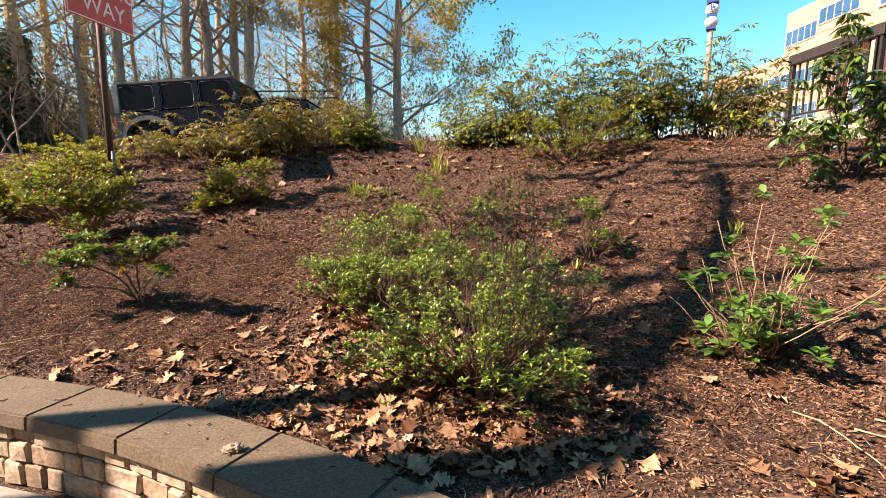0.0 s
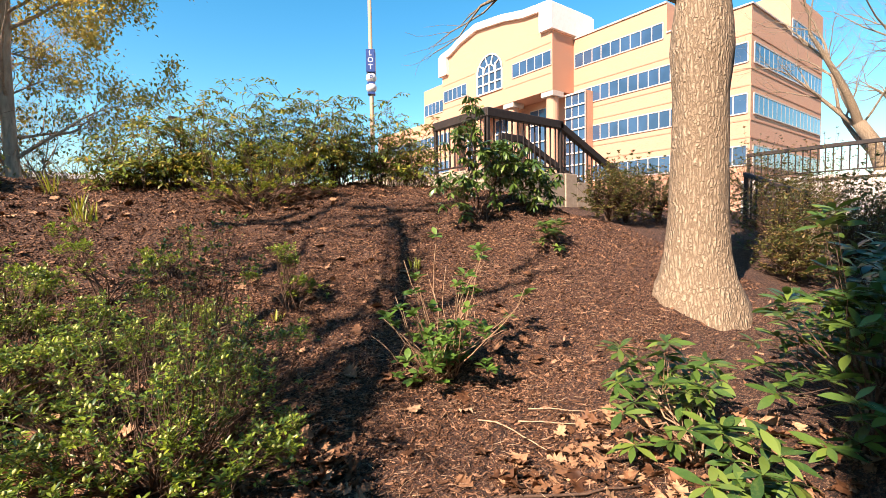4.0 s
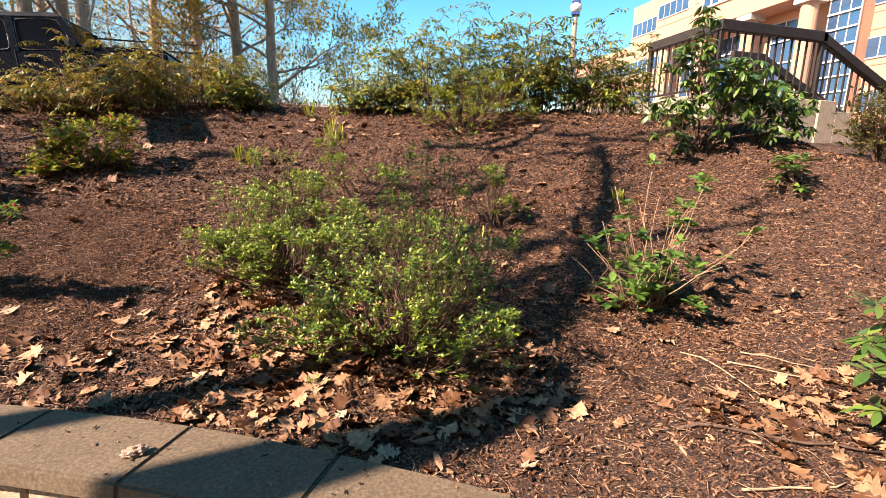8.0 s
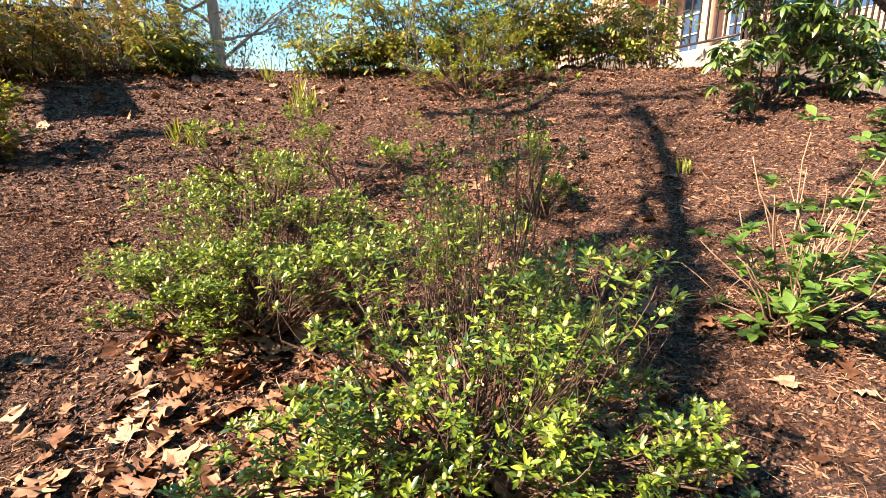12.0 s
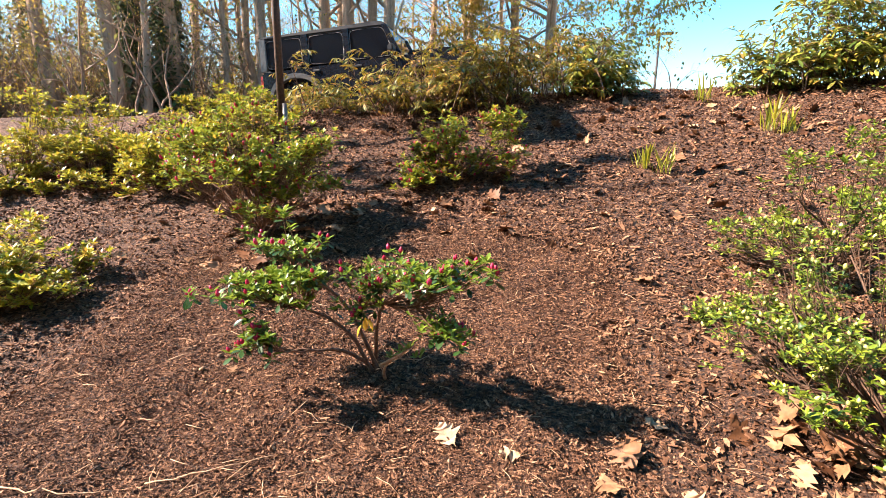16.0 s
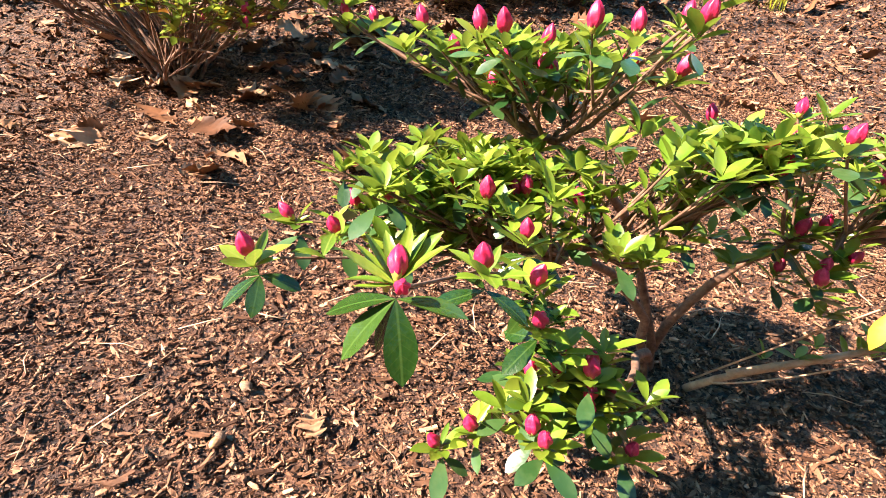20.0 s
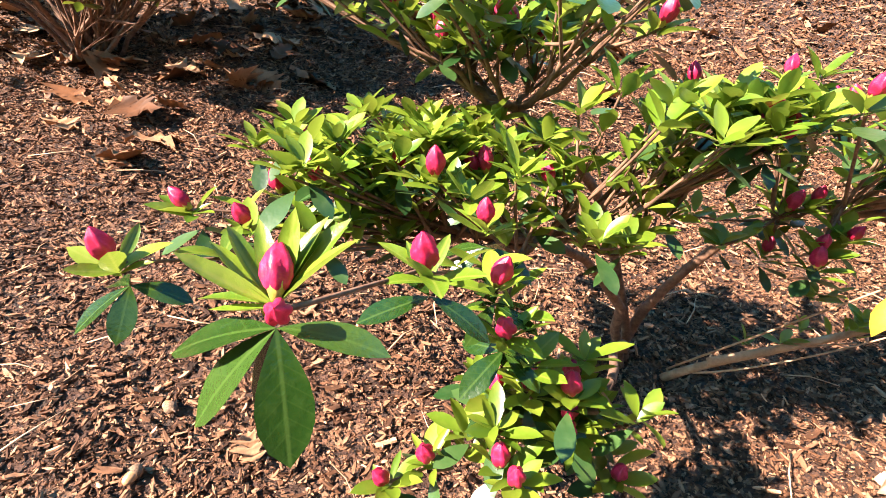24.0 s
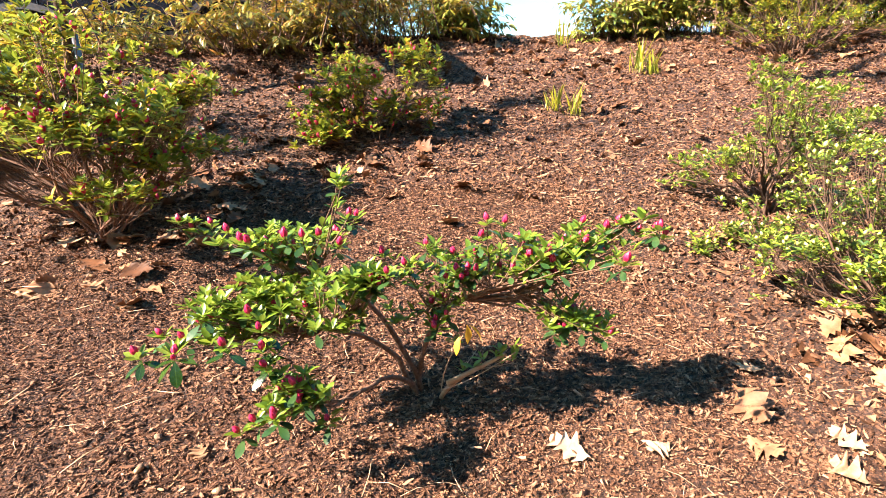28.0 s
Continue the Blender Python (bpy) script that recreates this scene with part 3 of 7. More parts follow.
# car park behind the crest, laid as a slab just over the land
bm = bm_box(-60, 10.3, 1.9, 60, 36, 2.06)
lot = part("road", bm, M["asphalt"], None)
tagged(lot, "dark asphalt of the car park behind the crest", "road", kind="structure")
bm = bmesh.new()
xs = np.linspace(-9, 4.0, 60)
front = [bm.verts.new((float(x), float(wall_back(x)) - 0.38, 0.02)) for x in xs]
back = [bm.verts.new((float(x), -6.15, 0.02)) for x in xs]
top = [bm.faces.new((front[a], back[a], back[a + 1], front[a + 1])) for a in range(len(xs) - 1)]
low = bmesh.ops.extrude_face_region(bm, geom=top)
for v in low["geom"]:
    if isinstance(v, bmesh.types.BMVert):
        v.co.z = -0.08
bmesh.ops.recalc_face_normals(bm, faces=bm.faces[:])
pave = part("pavement", bm, M["paving"], None)
tagged(pave, "pale concrete footway below the low wall", "pavement", kind="structure")


# plain brick wall, unseen, added behind the footway to cut the sky's fill light
back_wall = part("fill_block_wall", bm_box(-20, -6.6, -0.1, 40, -6.2, 10.0), M["brick_wall"], None)
tagged(back_wall, "unseen plain brown brick wall, added to block sky light", "wall", kind="structure")


# ---- the low stone wall ----
def wall_point(x, off, z):
    """A point off metres in front of the wall's back edge."""
    e = 0.01
    d = np.array([2 * e, float(wall_back(x + e) - wall_back(x - e))])
    d /= np.linalg.norm(d)
    return Vector((x + d[1] * off, float(wall_back(x)) - d[0] * off, z))


CAP_TOP, CAP_THICK, CAP_WIDE = 0.455, 0.085, 0.37
low_wall = thing("wall_garden", "low garden wall of cream stone under weathered cap slabs", "wall", kind="structure")
bm = bmesh.new()
rows = []
for x in np.linspace(-9, 4.2, 90):
    rows.append([bm.verts.new(wall_point(x, o, z)) for o, z in ((0.05, -0.1), (0.05, CAP_TOP - CAP_THICK - 0.002), (0.3, CAP_TOP - CAP_THICK - 0.002), (0.3, -0.1))])
for a, b in zip(rows, rows[1:]):
    for k in range(4):
        bm.faces.new((a[k], b[k], b[(k + 1) % 4], a[(k + 1) % 4]))
bm.faces.new(rows[0]), bm.faces.new(rows[-1][::-1])
bmesh.ops.recalc_face_normals(bm, faces=bm.faces[:])
part("core", bm, M["mortar"], low_wall, "dark recessed mortar")


def along(x0, step):
    """Places along the wall's line, step metres apart."""
    x, out = x0, [x0]
    while x < 4.0:
        sl = float(wall_back(x + 0.01) - wall_back(x - 0.01)) / 0.02
        x += step / math.hypot(1, sl)
        out.append(x)
    return out


cuts = along(-8.76, 0.655)
cuts = [c + (-1.39 - min(cuts, key=lambda q: abs(q + 1.39))) for c in cuts]
for a, b in zip(cuts, cuts[1:]):
    bm = bmesh.new()
    n = 5
    grid = []
    for k in range(n):
        x = a + 0.0015 + (b - a - 0.003) * k / (n - 1)
        ring = []
        for o, z in ((0.0, CAP_TOP - CAP_THICK), (0.0, CAP_TOP), (CAP_WIDE, CAP_TOP), (CAP_WIDE + 0.008, CAP_TOP - CAP_THICK)):
            p = wall_point(x, o, z)
            ring.append(bm.verts.new(p + Vector((0, 0, 0.004 * noise.noise(p * 3) if z == CAP_TOP else 0))))
        grid.append(ring)
    for r, q in zip(grid, grid[1:]):
        for k in range(4):
            bm.faces.new((r[k], q[k], q[(k + 1) % 4], r[(k + 1) % 4]))
    bm.faces.new(grid[0]), bm.faces.new(grid[-1][::-1])
    bmesh.ops.recalc_face_normals(bm, faces=bm.faces[:])
    bmesh.ops.bevel(bm, geom=[e for e in bm.edges if len(e.link_faces) == 2 and e.calc_face_angle(0) > 0.5], offset=0.009, segments=2, affect="EDGES")
    part("cap_slab", bm, M["cap"], low_wall)

stone_rng = random.Random(5)
zc = 0.0
for hgt in (0.14, 0.12, 0.105):
    x = -3.4
    while x < 0.6:
        ln = stone_rng.uniform(0.12, 0.32)
        sl = float(wall_back(x + 0.01) - wall_back(x - 0.01)) / 0.02
        x2 = x + ln / math.hypot(1, sl)
        pr = stone_rng.uniform(0.0, 0.022)
        bm = bmesh.new()
        pts = [(x + 0.006, zc + 0.005), (x2 - 0.006, zc + 0.005), (x2 - 0.006, zc + hgt - 0.005), (x + 0.006, zc + hgt - 0.005)]
        inner = [bm.verts.new(wall_point(px, 0.27, pz)) for px, pz in pts]
        jit = lambda s: stone_rng.uniform(-s, s)
        outer = [bm.verts.new(wall_point(px + jit(0.006), 0.315 + pr + jit(0.008), pz + jit(0.005))) for px, pz in pts]
        bm.faces.new(outer)
        for k in range(4):
            bm.faces.new((inner[k], inner[(k + 1) % 4], outer[(k + 1) % 4], outer[k]))
        bmesh.ops.recalc_face_normals(bm, faces=bm.faces[:])
        bmesh.ops.bevel(bm, geom=[e for e in bm.edges if len(e.link_faces) == 2], offset=0.012, segments=1, affect="EDGES")
        part("stone", bm, M["stone"], low_wall)
        x = x2
    zc += hgt

# ---- the office building across the car park ----
office = thing("office_building", "four-storey tan brick office building with ribbon windows", "building", at=(39.28, 14.1, 0))
GROUND_Z = 2.0


def solid(name, x0, y0, z0, x1, y1, z1, mat, parent=None, label=""):
    return part(name, bm_box(x0, y0, z0, x1, y1, z1), mat, parent or office, label)


def ribbon(along_y, fixed, a, b, z0, z1, pitch=0.95, deep=0.04):
    """A strip of panes with pale mullions, in a wall that faces -x (along_y) or -y."""
    n = max(1, round(abs(b - a) / pitch))
    win = part("window", bm_box(*((fixed - 0.03, a, z0, fixed + 0.03, b, z1) if along_y else (a, fixed - 0.03, z0, b, fixed + 0.03, z1))), M["glass_office"], office, "strip of blue-tinted panes")
    step = (b - a) / n
    g = Gather()
    for k in range(n + 1):
        c = a + k * step
        lo, hi = c - 0.045, c + 0.045
        g.add(box_tpl(*((fixed - deep, lo, z0, fixed + 0.05, hi, z1) if along_y else (lo, fixed - deep, z0, hi, fixed + 0.05, z1))))
    for z in (z0, z1):
        g.add(box_tpl(*((fixed - deep - 0.02, a, z - 0.05, fixed + 0.05, b, z + 0.05) if along_y else (a, fixed - deep - 0.02, z - 0.05, b, fixed + 0.05, z + 0.05))))
    child("frame", g.mesh("frame", M["trim_pale"], False), win, "pale mullions")


def groove(along_y, fixed, a, b, z):
    solid("string_course", *((fixed - 0.035, a, z, fixed, b, z + 0.1) if along_y else (a, fixed - 0.035, z, b, fixed, z + 0.1)), M["brick_red"])


# south wing: stepped corner and long side wall
solid("wall", 0.06, 0.06, GROUND_Z, 17.0, 15.9, 17.6, M["brick_tan"], label="tan brick wall")
solid("wall", 0.06, 6.4, 17.6, 17.0, 15.9, 20.1, M["brick_tan"])
solid("wall", 8.2, 0.06, 17.6, 17.0, 6.4, 20.9, M["brick_tan"])
solid("wall", 17.0, 3.0, GROUND_Z, 25.0, 15.9, 20.6, M["brick_tan"])
for z in (5.9, 9.75, 13.5):
    ribbon(True, 0.04, 0.25, 15.7, z, z + 1.45)
    ribbon(False, 0.04, 0.6, 16.6, z, z + 1.5)
    for q in (z - 0.55, z + 2.0):
        groove(True, 0.06, 0.1, 15.8, q)
        groove(False, 0.06, 0.1, 16.9, q)
ribbon(True, 0.04, 6.7, 15.7, 17.25, 18.6)
ribbon(False, 0.04, 8.6, 16.6, 17.3, 18.7)
for z in (9.75, 13.5, 17.3):
    ribbon(False, 2.98, 18.4, 24.0, z, z + 1.45)
solid("roof_edge", -0.05, -0.05, 17.6, 8.2, 6.4, 17.72, M["trim_pale"])
solid("roof_edge", -0.05, 6.4, 20.1, 17.0, 15.9, 20.25, M["trim_pale"])
# entrance block with the arched window
BX, BY0, BY1 = -3.28, 15.9, 33.4
solid("wall", BX + 0.06, BY0, 14.7, 12.0, BY1, 20.3, M["brick_tan"])
solid("wall", BX + 2.6, BY0 + 0.3, GROUND_Z, 12.0, BY1, 14.7, M["brick_tan"])
part("wall", bm_box(BX + 0.07, BY0 - 0.03, 14.7, 0.05, BY0 + 0.03, 20.2), M["brick_red"], office, "rose brick return wall")
bm = bmesh.new()
crest_line = [(BY0, 20.3), (BY0, 22.7), (19.4, 23.0), (22.5, 23.7), (26.7, 24.2), (29.6, 23.6), (31.4, 22.9), (BY1, 22.6), (BY1, 20.3)]
vs = [bm.verts.new((BX + 0.06, y, z)) for y, z in crest_line]
f = bm.faces.new(vs)
r = bmesh.ops.extrude_face_region(bm, geom=[f])
for v in [q for q in r["geom"] if isinstance(q, bmesh.types.BMVert)]:
    v.co.x = 3.0
bmesh.ops.recalc_face_normals(bm, faces=bm.faces[:])
part("gable", bm, M["brick_tan"], office)
for (y0, z0), (y1, z1) in zip(crest_line[1:-1], crest_line[2:-1]):
    bm = bm_box(BX - 0.3, 0, 0, 3.1, 1, 0.75)
    for v in bm.verts:
        t = v.co.y
        v.co.y, v.co.z = y0 + t * (y1 - y0), v.co.z + z0 + t * (z1 - z0) - 0.35
    part("parapet", bm, M["trim_white"], office, "white parapet")
for y in (BY0 - 0.3, BY1 - 1.3):
    solid("parapet", BX - 0.35, y, 20.4, 3.0, y + 1.6, 22.8, M["trim_white"], label="white parapet")
for a, b in ((BY0 + 0.1, 21.2), (28.7, 33.1)):
    ribbon(True, BX + 0.04, a, b, 17.1, 18.5)
for z in (16.3, 19.2):
    groove(True, BX + 0.06, BY0 + 0.1, 22.2, z)
    groove(True, BX + 0.06, 27.2, BY1, z)
# arched window
bm = bmesh.new()
cy, rad, spring = 24.7, 2.0, 18.6
ring = [(22.7, 16.5), (26.7, 16.5)] + [(cy + rad * math.cos(a), spring + rad * math.sin(a)) for a in np.linspace(0, math.pi, 17)]
vs = [bm.verts.new((BX + 0.02, y, z)) for y, z in ring]
f = bm.faces.new(vs)
r = bmesh.ops.extrude_face_region(bm, geom=[f])
for v in [q for q in r["geom"] if isinstance(q, bmesh.types.BMVert)]:
    v.co.x = BX + 0.08
bmesh.ops.recalc_face_normals(bm, faces=bm.faces[:])
arch = part("window", bm, M["glass_office"], office, "arched window of many panes")
g = Gather()
for y in (22.7, 23.7, 24.7, 25.7, 26.7):
    top = spring + math.sqrt(max(0, rad * rad - (y - cy) ** 2))
    g.add(box_tpl(BX - 0.1, y - 0.07, 16.5, BX + 0.05, y + 0.07, spring + (0.9 if 23 < y < 26.5 else 0)))
for z in (16.5, 17.5, 18.6):
    g.add(box_tpl(BX - 0.1, 22.7, z - 0.07, BX + 0.05, 26.7, z + 0.07))
for rr in (0.9, 2.0):
    g.add(tube([(BX - 0.03, cy + rr * math.cos(a), spring + rr * math.sin(a)) for a in np.linspace(0, math.pi, 17)], [0.09] * 17, 6))
for a in np.radians([36, 72, 108, 144]):
    g.add(tube([(BX - 0.03, cy + q * math.cos(a), spring + q * math.sin(a)) for q in (0.9, 2.0)], [0.07, 0.07], 6))
child("frame", g.mesh("frame", M["trim_white"], False), arch, "white glazing bars")
# entrance
for y in (16.6, 21.9, 27.2, 32.4):
    bm = bmesh.new()
    bmesh.ops.create_cone(bm, cap_ends=True, segments=16, radius1=0.62, radius2=0.6, depth=12.5, matrix=Matrix.Translation((BX + 0.9, y, 8.4)))
    col = part("column", bm, M["brick_tan"], office)
    solid("capital", BX + 0.1, y - 0.75, 14.2, BX + 1.7, y + 0.75, 14.7, M["trim_pale"], col)
for a, b in ((17.4, 21.0), (22.8, 26.4), (28.0, 31.6)):
    ribbon(True, BX + 2.55, a, b, 3.0, 13.9, 1.2)
    for z in (5.5, 8.0, 10.5, 12.3):
        solid("transom", BX + 2.4, a, z - 0.06, BX + 2.56, b, z + 0.06, M["trim_white"])
# glazed corner stair beside the wing
ribbon(True, -1.2, 13.6, 15.9, 3.0, 14.4, 0.75)
for z in np.arange(4, 14.5, 1.15):
    solid("transom", -1.36, 13.6, z - 0.06, -1.15, 15.9, z + 0.06, M["trim_white"])
solid("wall", -1.15, 13.6, GROUND_Z, 0.06, 15.9, 14.5, M["brick_tan"])
# north wing, lower to its end
solid("wall", 0.06, BY1, GROUND_Z, 14.0, 42.2, 21.2, M["brick_tan"])
solid("wall", 0.06, 42.2, GROUND_Z, 14.0, 56.0, 16.6, M["brick_tan"])
ribbon(True, 0.04, BY1 + 0.4, 42.0, 17.5, 19.1)
for z in (5.3, 9.1, 12.9):
    ribbon(True, 0.04, BY1 + 0.4, 55.6, z, z + 1.55)
    for q in (z - 0.55, z + 2.0):
        groove(True, 0.06, BY1 + 0.1, 55.9, q)

# low brick building beyond the car park
far_block = thing("low_building", "low tan brick building with a pale roof edge", "building", at=(3.0, 44.0, 0))
part("wall", bm_box(-9, 0, 1.5, 22, 10, 5.6), M["brick_tan"], far_block)
part("roof_edge", bm_box(-9.2, -0.2, 5.6, 22.2, 10.2, 6.0), M["trim_white"], far_block)
for k in range(9):
    w = part("window", bm_box(-8 + 3.3 * k, -0.05, 3.0, -6.2 + 3.3 * k, 0.05, 4.8), M["glass_office"], far_block)
    part("sill", bm_box(-8.1 + 3.3 * k, -0.14, 2.88, -6.1 + 3.3 * k, 0.0, 3.0), M["trim_pale"], w)


# ---- steps, landing and timber-capped railings ----
def railing(name, points, height, parent, cap=(0.11, 0.16), gap=0.155, low=0.1, posts=()):
    """A timber top rail on slim metal balusters along a broken line of floor points."""
    rail = thing(name, "dark brown railing with timber top rail and slim balusters", "railing", "railings by the steps")
    pts = [Vector(p) for p in points]
    g = Gather()
    for a, b in zip(pts, pts[1:]):
        d = (b - a)
        flat = Vector((d.x, d.y, 0)).normalized()
        side = Vector((-flat.y, flat.x, 0)) * cap[0] / 2
        bm = bmesh.new()
        vs = []
        for p in (a - flat * 0.05, b + flat * 0.05):
            for s in (-1, 1):
                for z in (height - cap[1], height):
                    vs.append(bm.verts.new(p + side * s + Vector((0, 0, z))))
        for f in ((0, 1, 3, 2), (4, 6, 7, 5), (0, 4, 5, 1), (2, 3, 7, 6), (1, 5, 7, 3), (0, 2, 6, 4)):
            bm.faces.new([vs[k] for k in f])
        bmesh.ops.recalc_face_normals(bm, faces=bm.faces[:])
        bmesh.ops.bevel(bm, geom=bm.edges[:], offset=0.012, segments=1, affect="EDGES")
        part("top_rail", bm, M["rail_paint"], rail)
        n = max(1, round(Vector((d.x, d.y, 0)).length / gap))
        for k in range(n + 1):
            p = a + d * k / n
            if k == 0 and a is not pts[0]:
                continue
            if k in (0, n):
                part("post", bm_box(p.x - 0.035, p.y - 0.035, p.z - 0.05, p.x + 0.035, p.y + 0.035, p.z + height - cap[1], 0.006), M["rail_metal"], rail)
            else:
                part("baluster", bm_box(p.x - 0.013, p.y - 0.013, p.z + low, p.x + 0.013, p.y + 0.013, p.z + height - cap[1], 0.003), M["rail_metal"], rail)
        tube_part("bottom_rail", [a + Vector((0, 0, low)), b + Vector((0, 0, low))], [0.02, 0.02], M["rail_metal"], rail, 6)
    return rail


LAND_Z = 2.7
steps = thing("stair_garden", "concrete garden stair with landing and cheek wall", "stair", kind="structure")
part("landing", bm_box(5.55, 6.25, 1.2, 7.72, 9.8, LAND_Z, 0.015), M["concrete"], steps)
part("walkway", bm_box(4.6, 8.0, 2.0, 7.72, 11.0, LAND_Z - 0.02, 0.01), M["concrete"], steps)
for k in range(7):
    x0 = 7.72 + 0.37 * k
    part("step", bm_box(x0, 6.45, 0.4, x0 + 0.39, 7.75, LAND_Z - 0.163 * (k + 1), 0.01), M["concrete"], steps)
    part("cheek_block", bm_box(x0, 6.22, 0.4, x0 + 0.37, 6.45, LAND_Z - 0.163 * k, 0.01), M["concrete"], steps)
railing("railing", [(5.68, 7.88, LAND_Z), (5.68, 6.36, LAND_Z)], 1.06, None)
railing("railing", [(5.68, 6.33, LAND_Z), (7.68, 6.33, LAND_Z), (10.25, 6.33, LAND_Z - 1.13)], 1.06, None)
railing("railing", [(7.5, 7.85, LAND_Z), (8.2, 7.85, LAND_Z), (11.2, 7.85, LAND_Z - 1.3)], 1.06, None)

# lower flight and terrace rail in the shade to the right
lower = thing("stair_lower", "lower concrete stair beside the shaded terrace", "stair", kind="structure")
for k in range(8):
    part("step", bm_box(10.35 - 0.18 * k, 1.6, 0.2, 11.2 - 0.18 * k, 3.4, 1.55 - 0.16 * k, 0.01), M["concrete"], lower)
terrace = thing("wall_terrace", "white painted terrace wall", "wall", kind="structure")
part("wall", bm_box(14.7, -6.0, 0.3, 15.1, 5.6, 2.72), M["white_wall"], terrace)
part("coping", bm_box(14.62, -6.0, 2.72, 15.18, 5.6, 2.8), M["white_wall"], terrace)
railing("railing", [(14.9, 5.5, 2.8), (14.9, 2.2, 2.8), (14.9, -1.2, 2.8), (14.9, -5.5, 2.8)], 0.78, None, (0.09, 0.1))
railing("railing", [(9.9, 3.75, 1.65), (8.98, 2.56, 1.15)], 0.95, None, (0.08, 0.08))


# ---- parked four-wheel drive ----
def car():
    ob = thing("jeep", "dark grey boxy four-door off-road car parked behind shrubs", "car", at=(-7.9, 11.45, 2.06))
    ob.matrix_basis = pose(-7.9, 11.45, 2.03, 0, -4.4, 0)
    # x runs to the front, y from the near side inwards
    bm = bm_prism([(0.0, 0.62), (0.0, 1.22), (3.25, 1.26), (4.72, 1.22), (4.78, 0.72), (4.55, 0.62)], 0.12, 1.78, 0.04, 2)
    body = part("body", bm, M["car_dark"], ob, "dark grey painted body")
    bm = bm_prism([(3.3, 1.26), (4.7, 1.235), (4.68, 1.3), (3.95, 1.36), (3.3, 1.36)], 0.3, 1.6, 0.03, 2)
    part("bonnet", bm, M["car_dark"], body)
    # upper body: corner posts, pillars and roof
    bm = bm_prism([(0.02, 1.88), (0.05, 1.95), (2.75, 1.98), (2.9, 1.93), (2.9, 1.86)], 0.16, 1.74, 0.03, 2)
    part("roof", bm, M["plastic"], ob, "dark removable roof")
    for x0, x1, lean in ((0.0, 0.14, 0.03), (1.02, 1.16, 0.0), (1.98, 2.1, 0.0)):
        for y in (0.15, 1.67):
            bm = bm_prism([(x0, 1.24), (x1, 1.24), (x1 + lean, 1.9), (x0 + lean, 1.9)], y, y + 0.08, 0.008, 1)
            part("pillar", bm, M["car_dark"] if x0 else M["car_silver"], ob)
    for y in (0.15, 1.67):
        bm = bm_prism([(3.12, 1.24), (3.24, 1.24), (2.93, 1.9), (2.82, 1.9)], y, y + 0.08, 0.008, 1)
        part("windscreen_pillar", bm, M["car_dark"], ob)
    for n, (x0, x1, z0, z1) in enumerate(((0.15, 1.01, 1.27, 1.86), (1.17, 1.97, 1.27, 1.86), (2.11, 3.0, 1.27, 1.86))):
        front = n == 2
        out = [(x0, z0), (x1 + (0.08 if front else 0), z0), (x1 - (0.15 if front else 0), z1), (x0, z1)]
        for y in (0.175, 1.7):
            bm = bm_prism(out, y, y + 0.02, 0.006, 1)
            win = part("window", bm, M["glass_car"], ob, "dark tinted side window")
            g = Gather()
            loop = [Vector((px, y - 0.004, pz)) for px, pz in out]
            loop.append(loop[0])
            cx, cz = sum(q.x for q in loop[:4]) / 4, sum(q.z for q in loop[:4]) / 4
            rim = []
            for a in np.linspace(0, 2 * math.pi, 29):
                ca, sa = math.cos(a), math.sin(a)
                u, w = 0.5 + 0.5 * math.copysign(abs(ca) ** 0.25, ca), 0.5 + 0.5 * math.copysign(abs(sa) ** 0.25, sa)
                lo, hi = loop[0].lerp(loop[1], u), loop[3].lerp(loop[2], u)
                q = lo.lerp(hi, w)
                rim.append(Vector((cx + (q.x - cx) * 0.98, q.y, cz + (q.z - cz) * 0.96)))
            g.add(tube(rim, [0.006] * 29, 5))
            child("seal", g.mesh("seal", M["seal_grey"] if y < 1 else M["plastic"]), win, "pale window edge")
    bm = bm_prism([(3.16, 1.27), (3.19, 1.27), (2.9, 1.88), (2.87, 1.88)], 0.24, 1.66)
    part("windscreen", bm, M["glass_car"], ob)
    bm = bm_prism([(-0.02, 1.32), (0.02, 1.32), (0.05, 1.84), (0.01, 1.84)], 0.3, 1.6)
    part("rear_window", bm, M["glass_car"], ob)
    for x in (1.08, 2.05, 3.08):
        part("door_seam", bm_box(x - 0.006, 0.113, 0.68, x + 0.006, 0.125, 1.25), M["plastic"], body)
    for x in (1.25, 2.2):
        part("door_handle", bm_box(x, 0.09, 1.12, x + 0.16, 0.125, 1.16, 0.006), M["plastic"], ob)
    bm = bm_box(3.0, -0.1, 1.3, 3.12, 0.14, 1.46, 0.03, 2)
    part("mirror", bm, M["plastic"], ob, "black door mirror")
    for x in (0.86, 3.8):
        bm = bmesh.new()
        pts = [(x + 0.62 * math.cos(a), 0.66 + 0.46 * math.sin(a)) for a in np.linspace(math.pi, 0, 11)] + [(x + 0.54 * math.cos(a), 0.64 + 0.38 * math.sin(a)) for a in np.linspace(0, math.pi, 11)]
        part("wheel_arch", bm_prism(pts, -0.02, 0.3), M["car_silver"] if x < 1 else M["plastic"], ob, "flared wheel arch")
        for y in (0.02, 1.62):
            bm = bmesh.new()
            bmesh.ops.create_cone(bm, cap_ends=True, segments=28, radius1=0.4, radius2=0.4, depth=0.26, matrix=Matrix.Translation((x, y + 0.13, 0.4)) @ Matrix.Rotation(radians(90), 4, "X"))
            bmesh.ops.bevel(bm, geom=[e for e in bm.edges if e.calc_face_angle(0) > 1], offset=0.04, segments=2, affect="EDGES")
            wheel = part("wheel", bm, M["rubber"], ob, "black tyre")
            bm = bmesh.new()
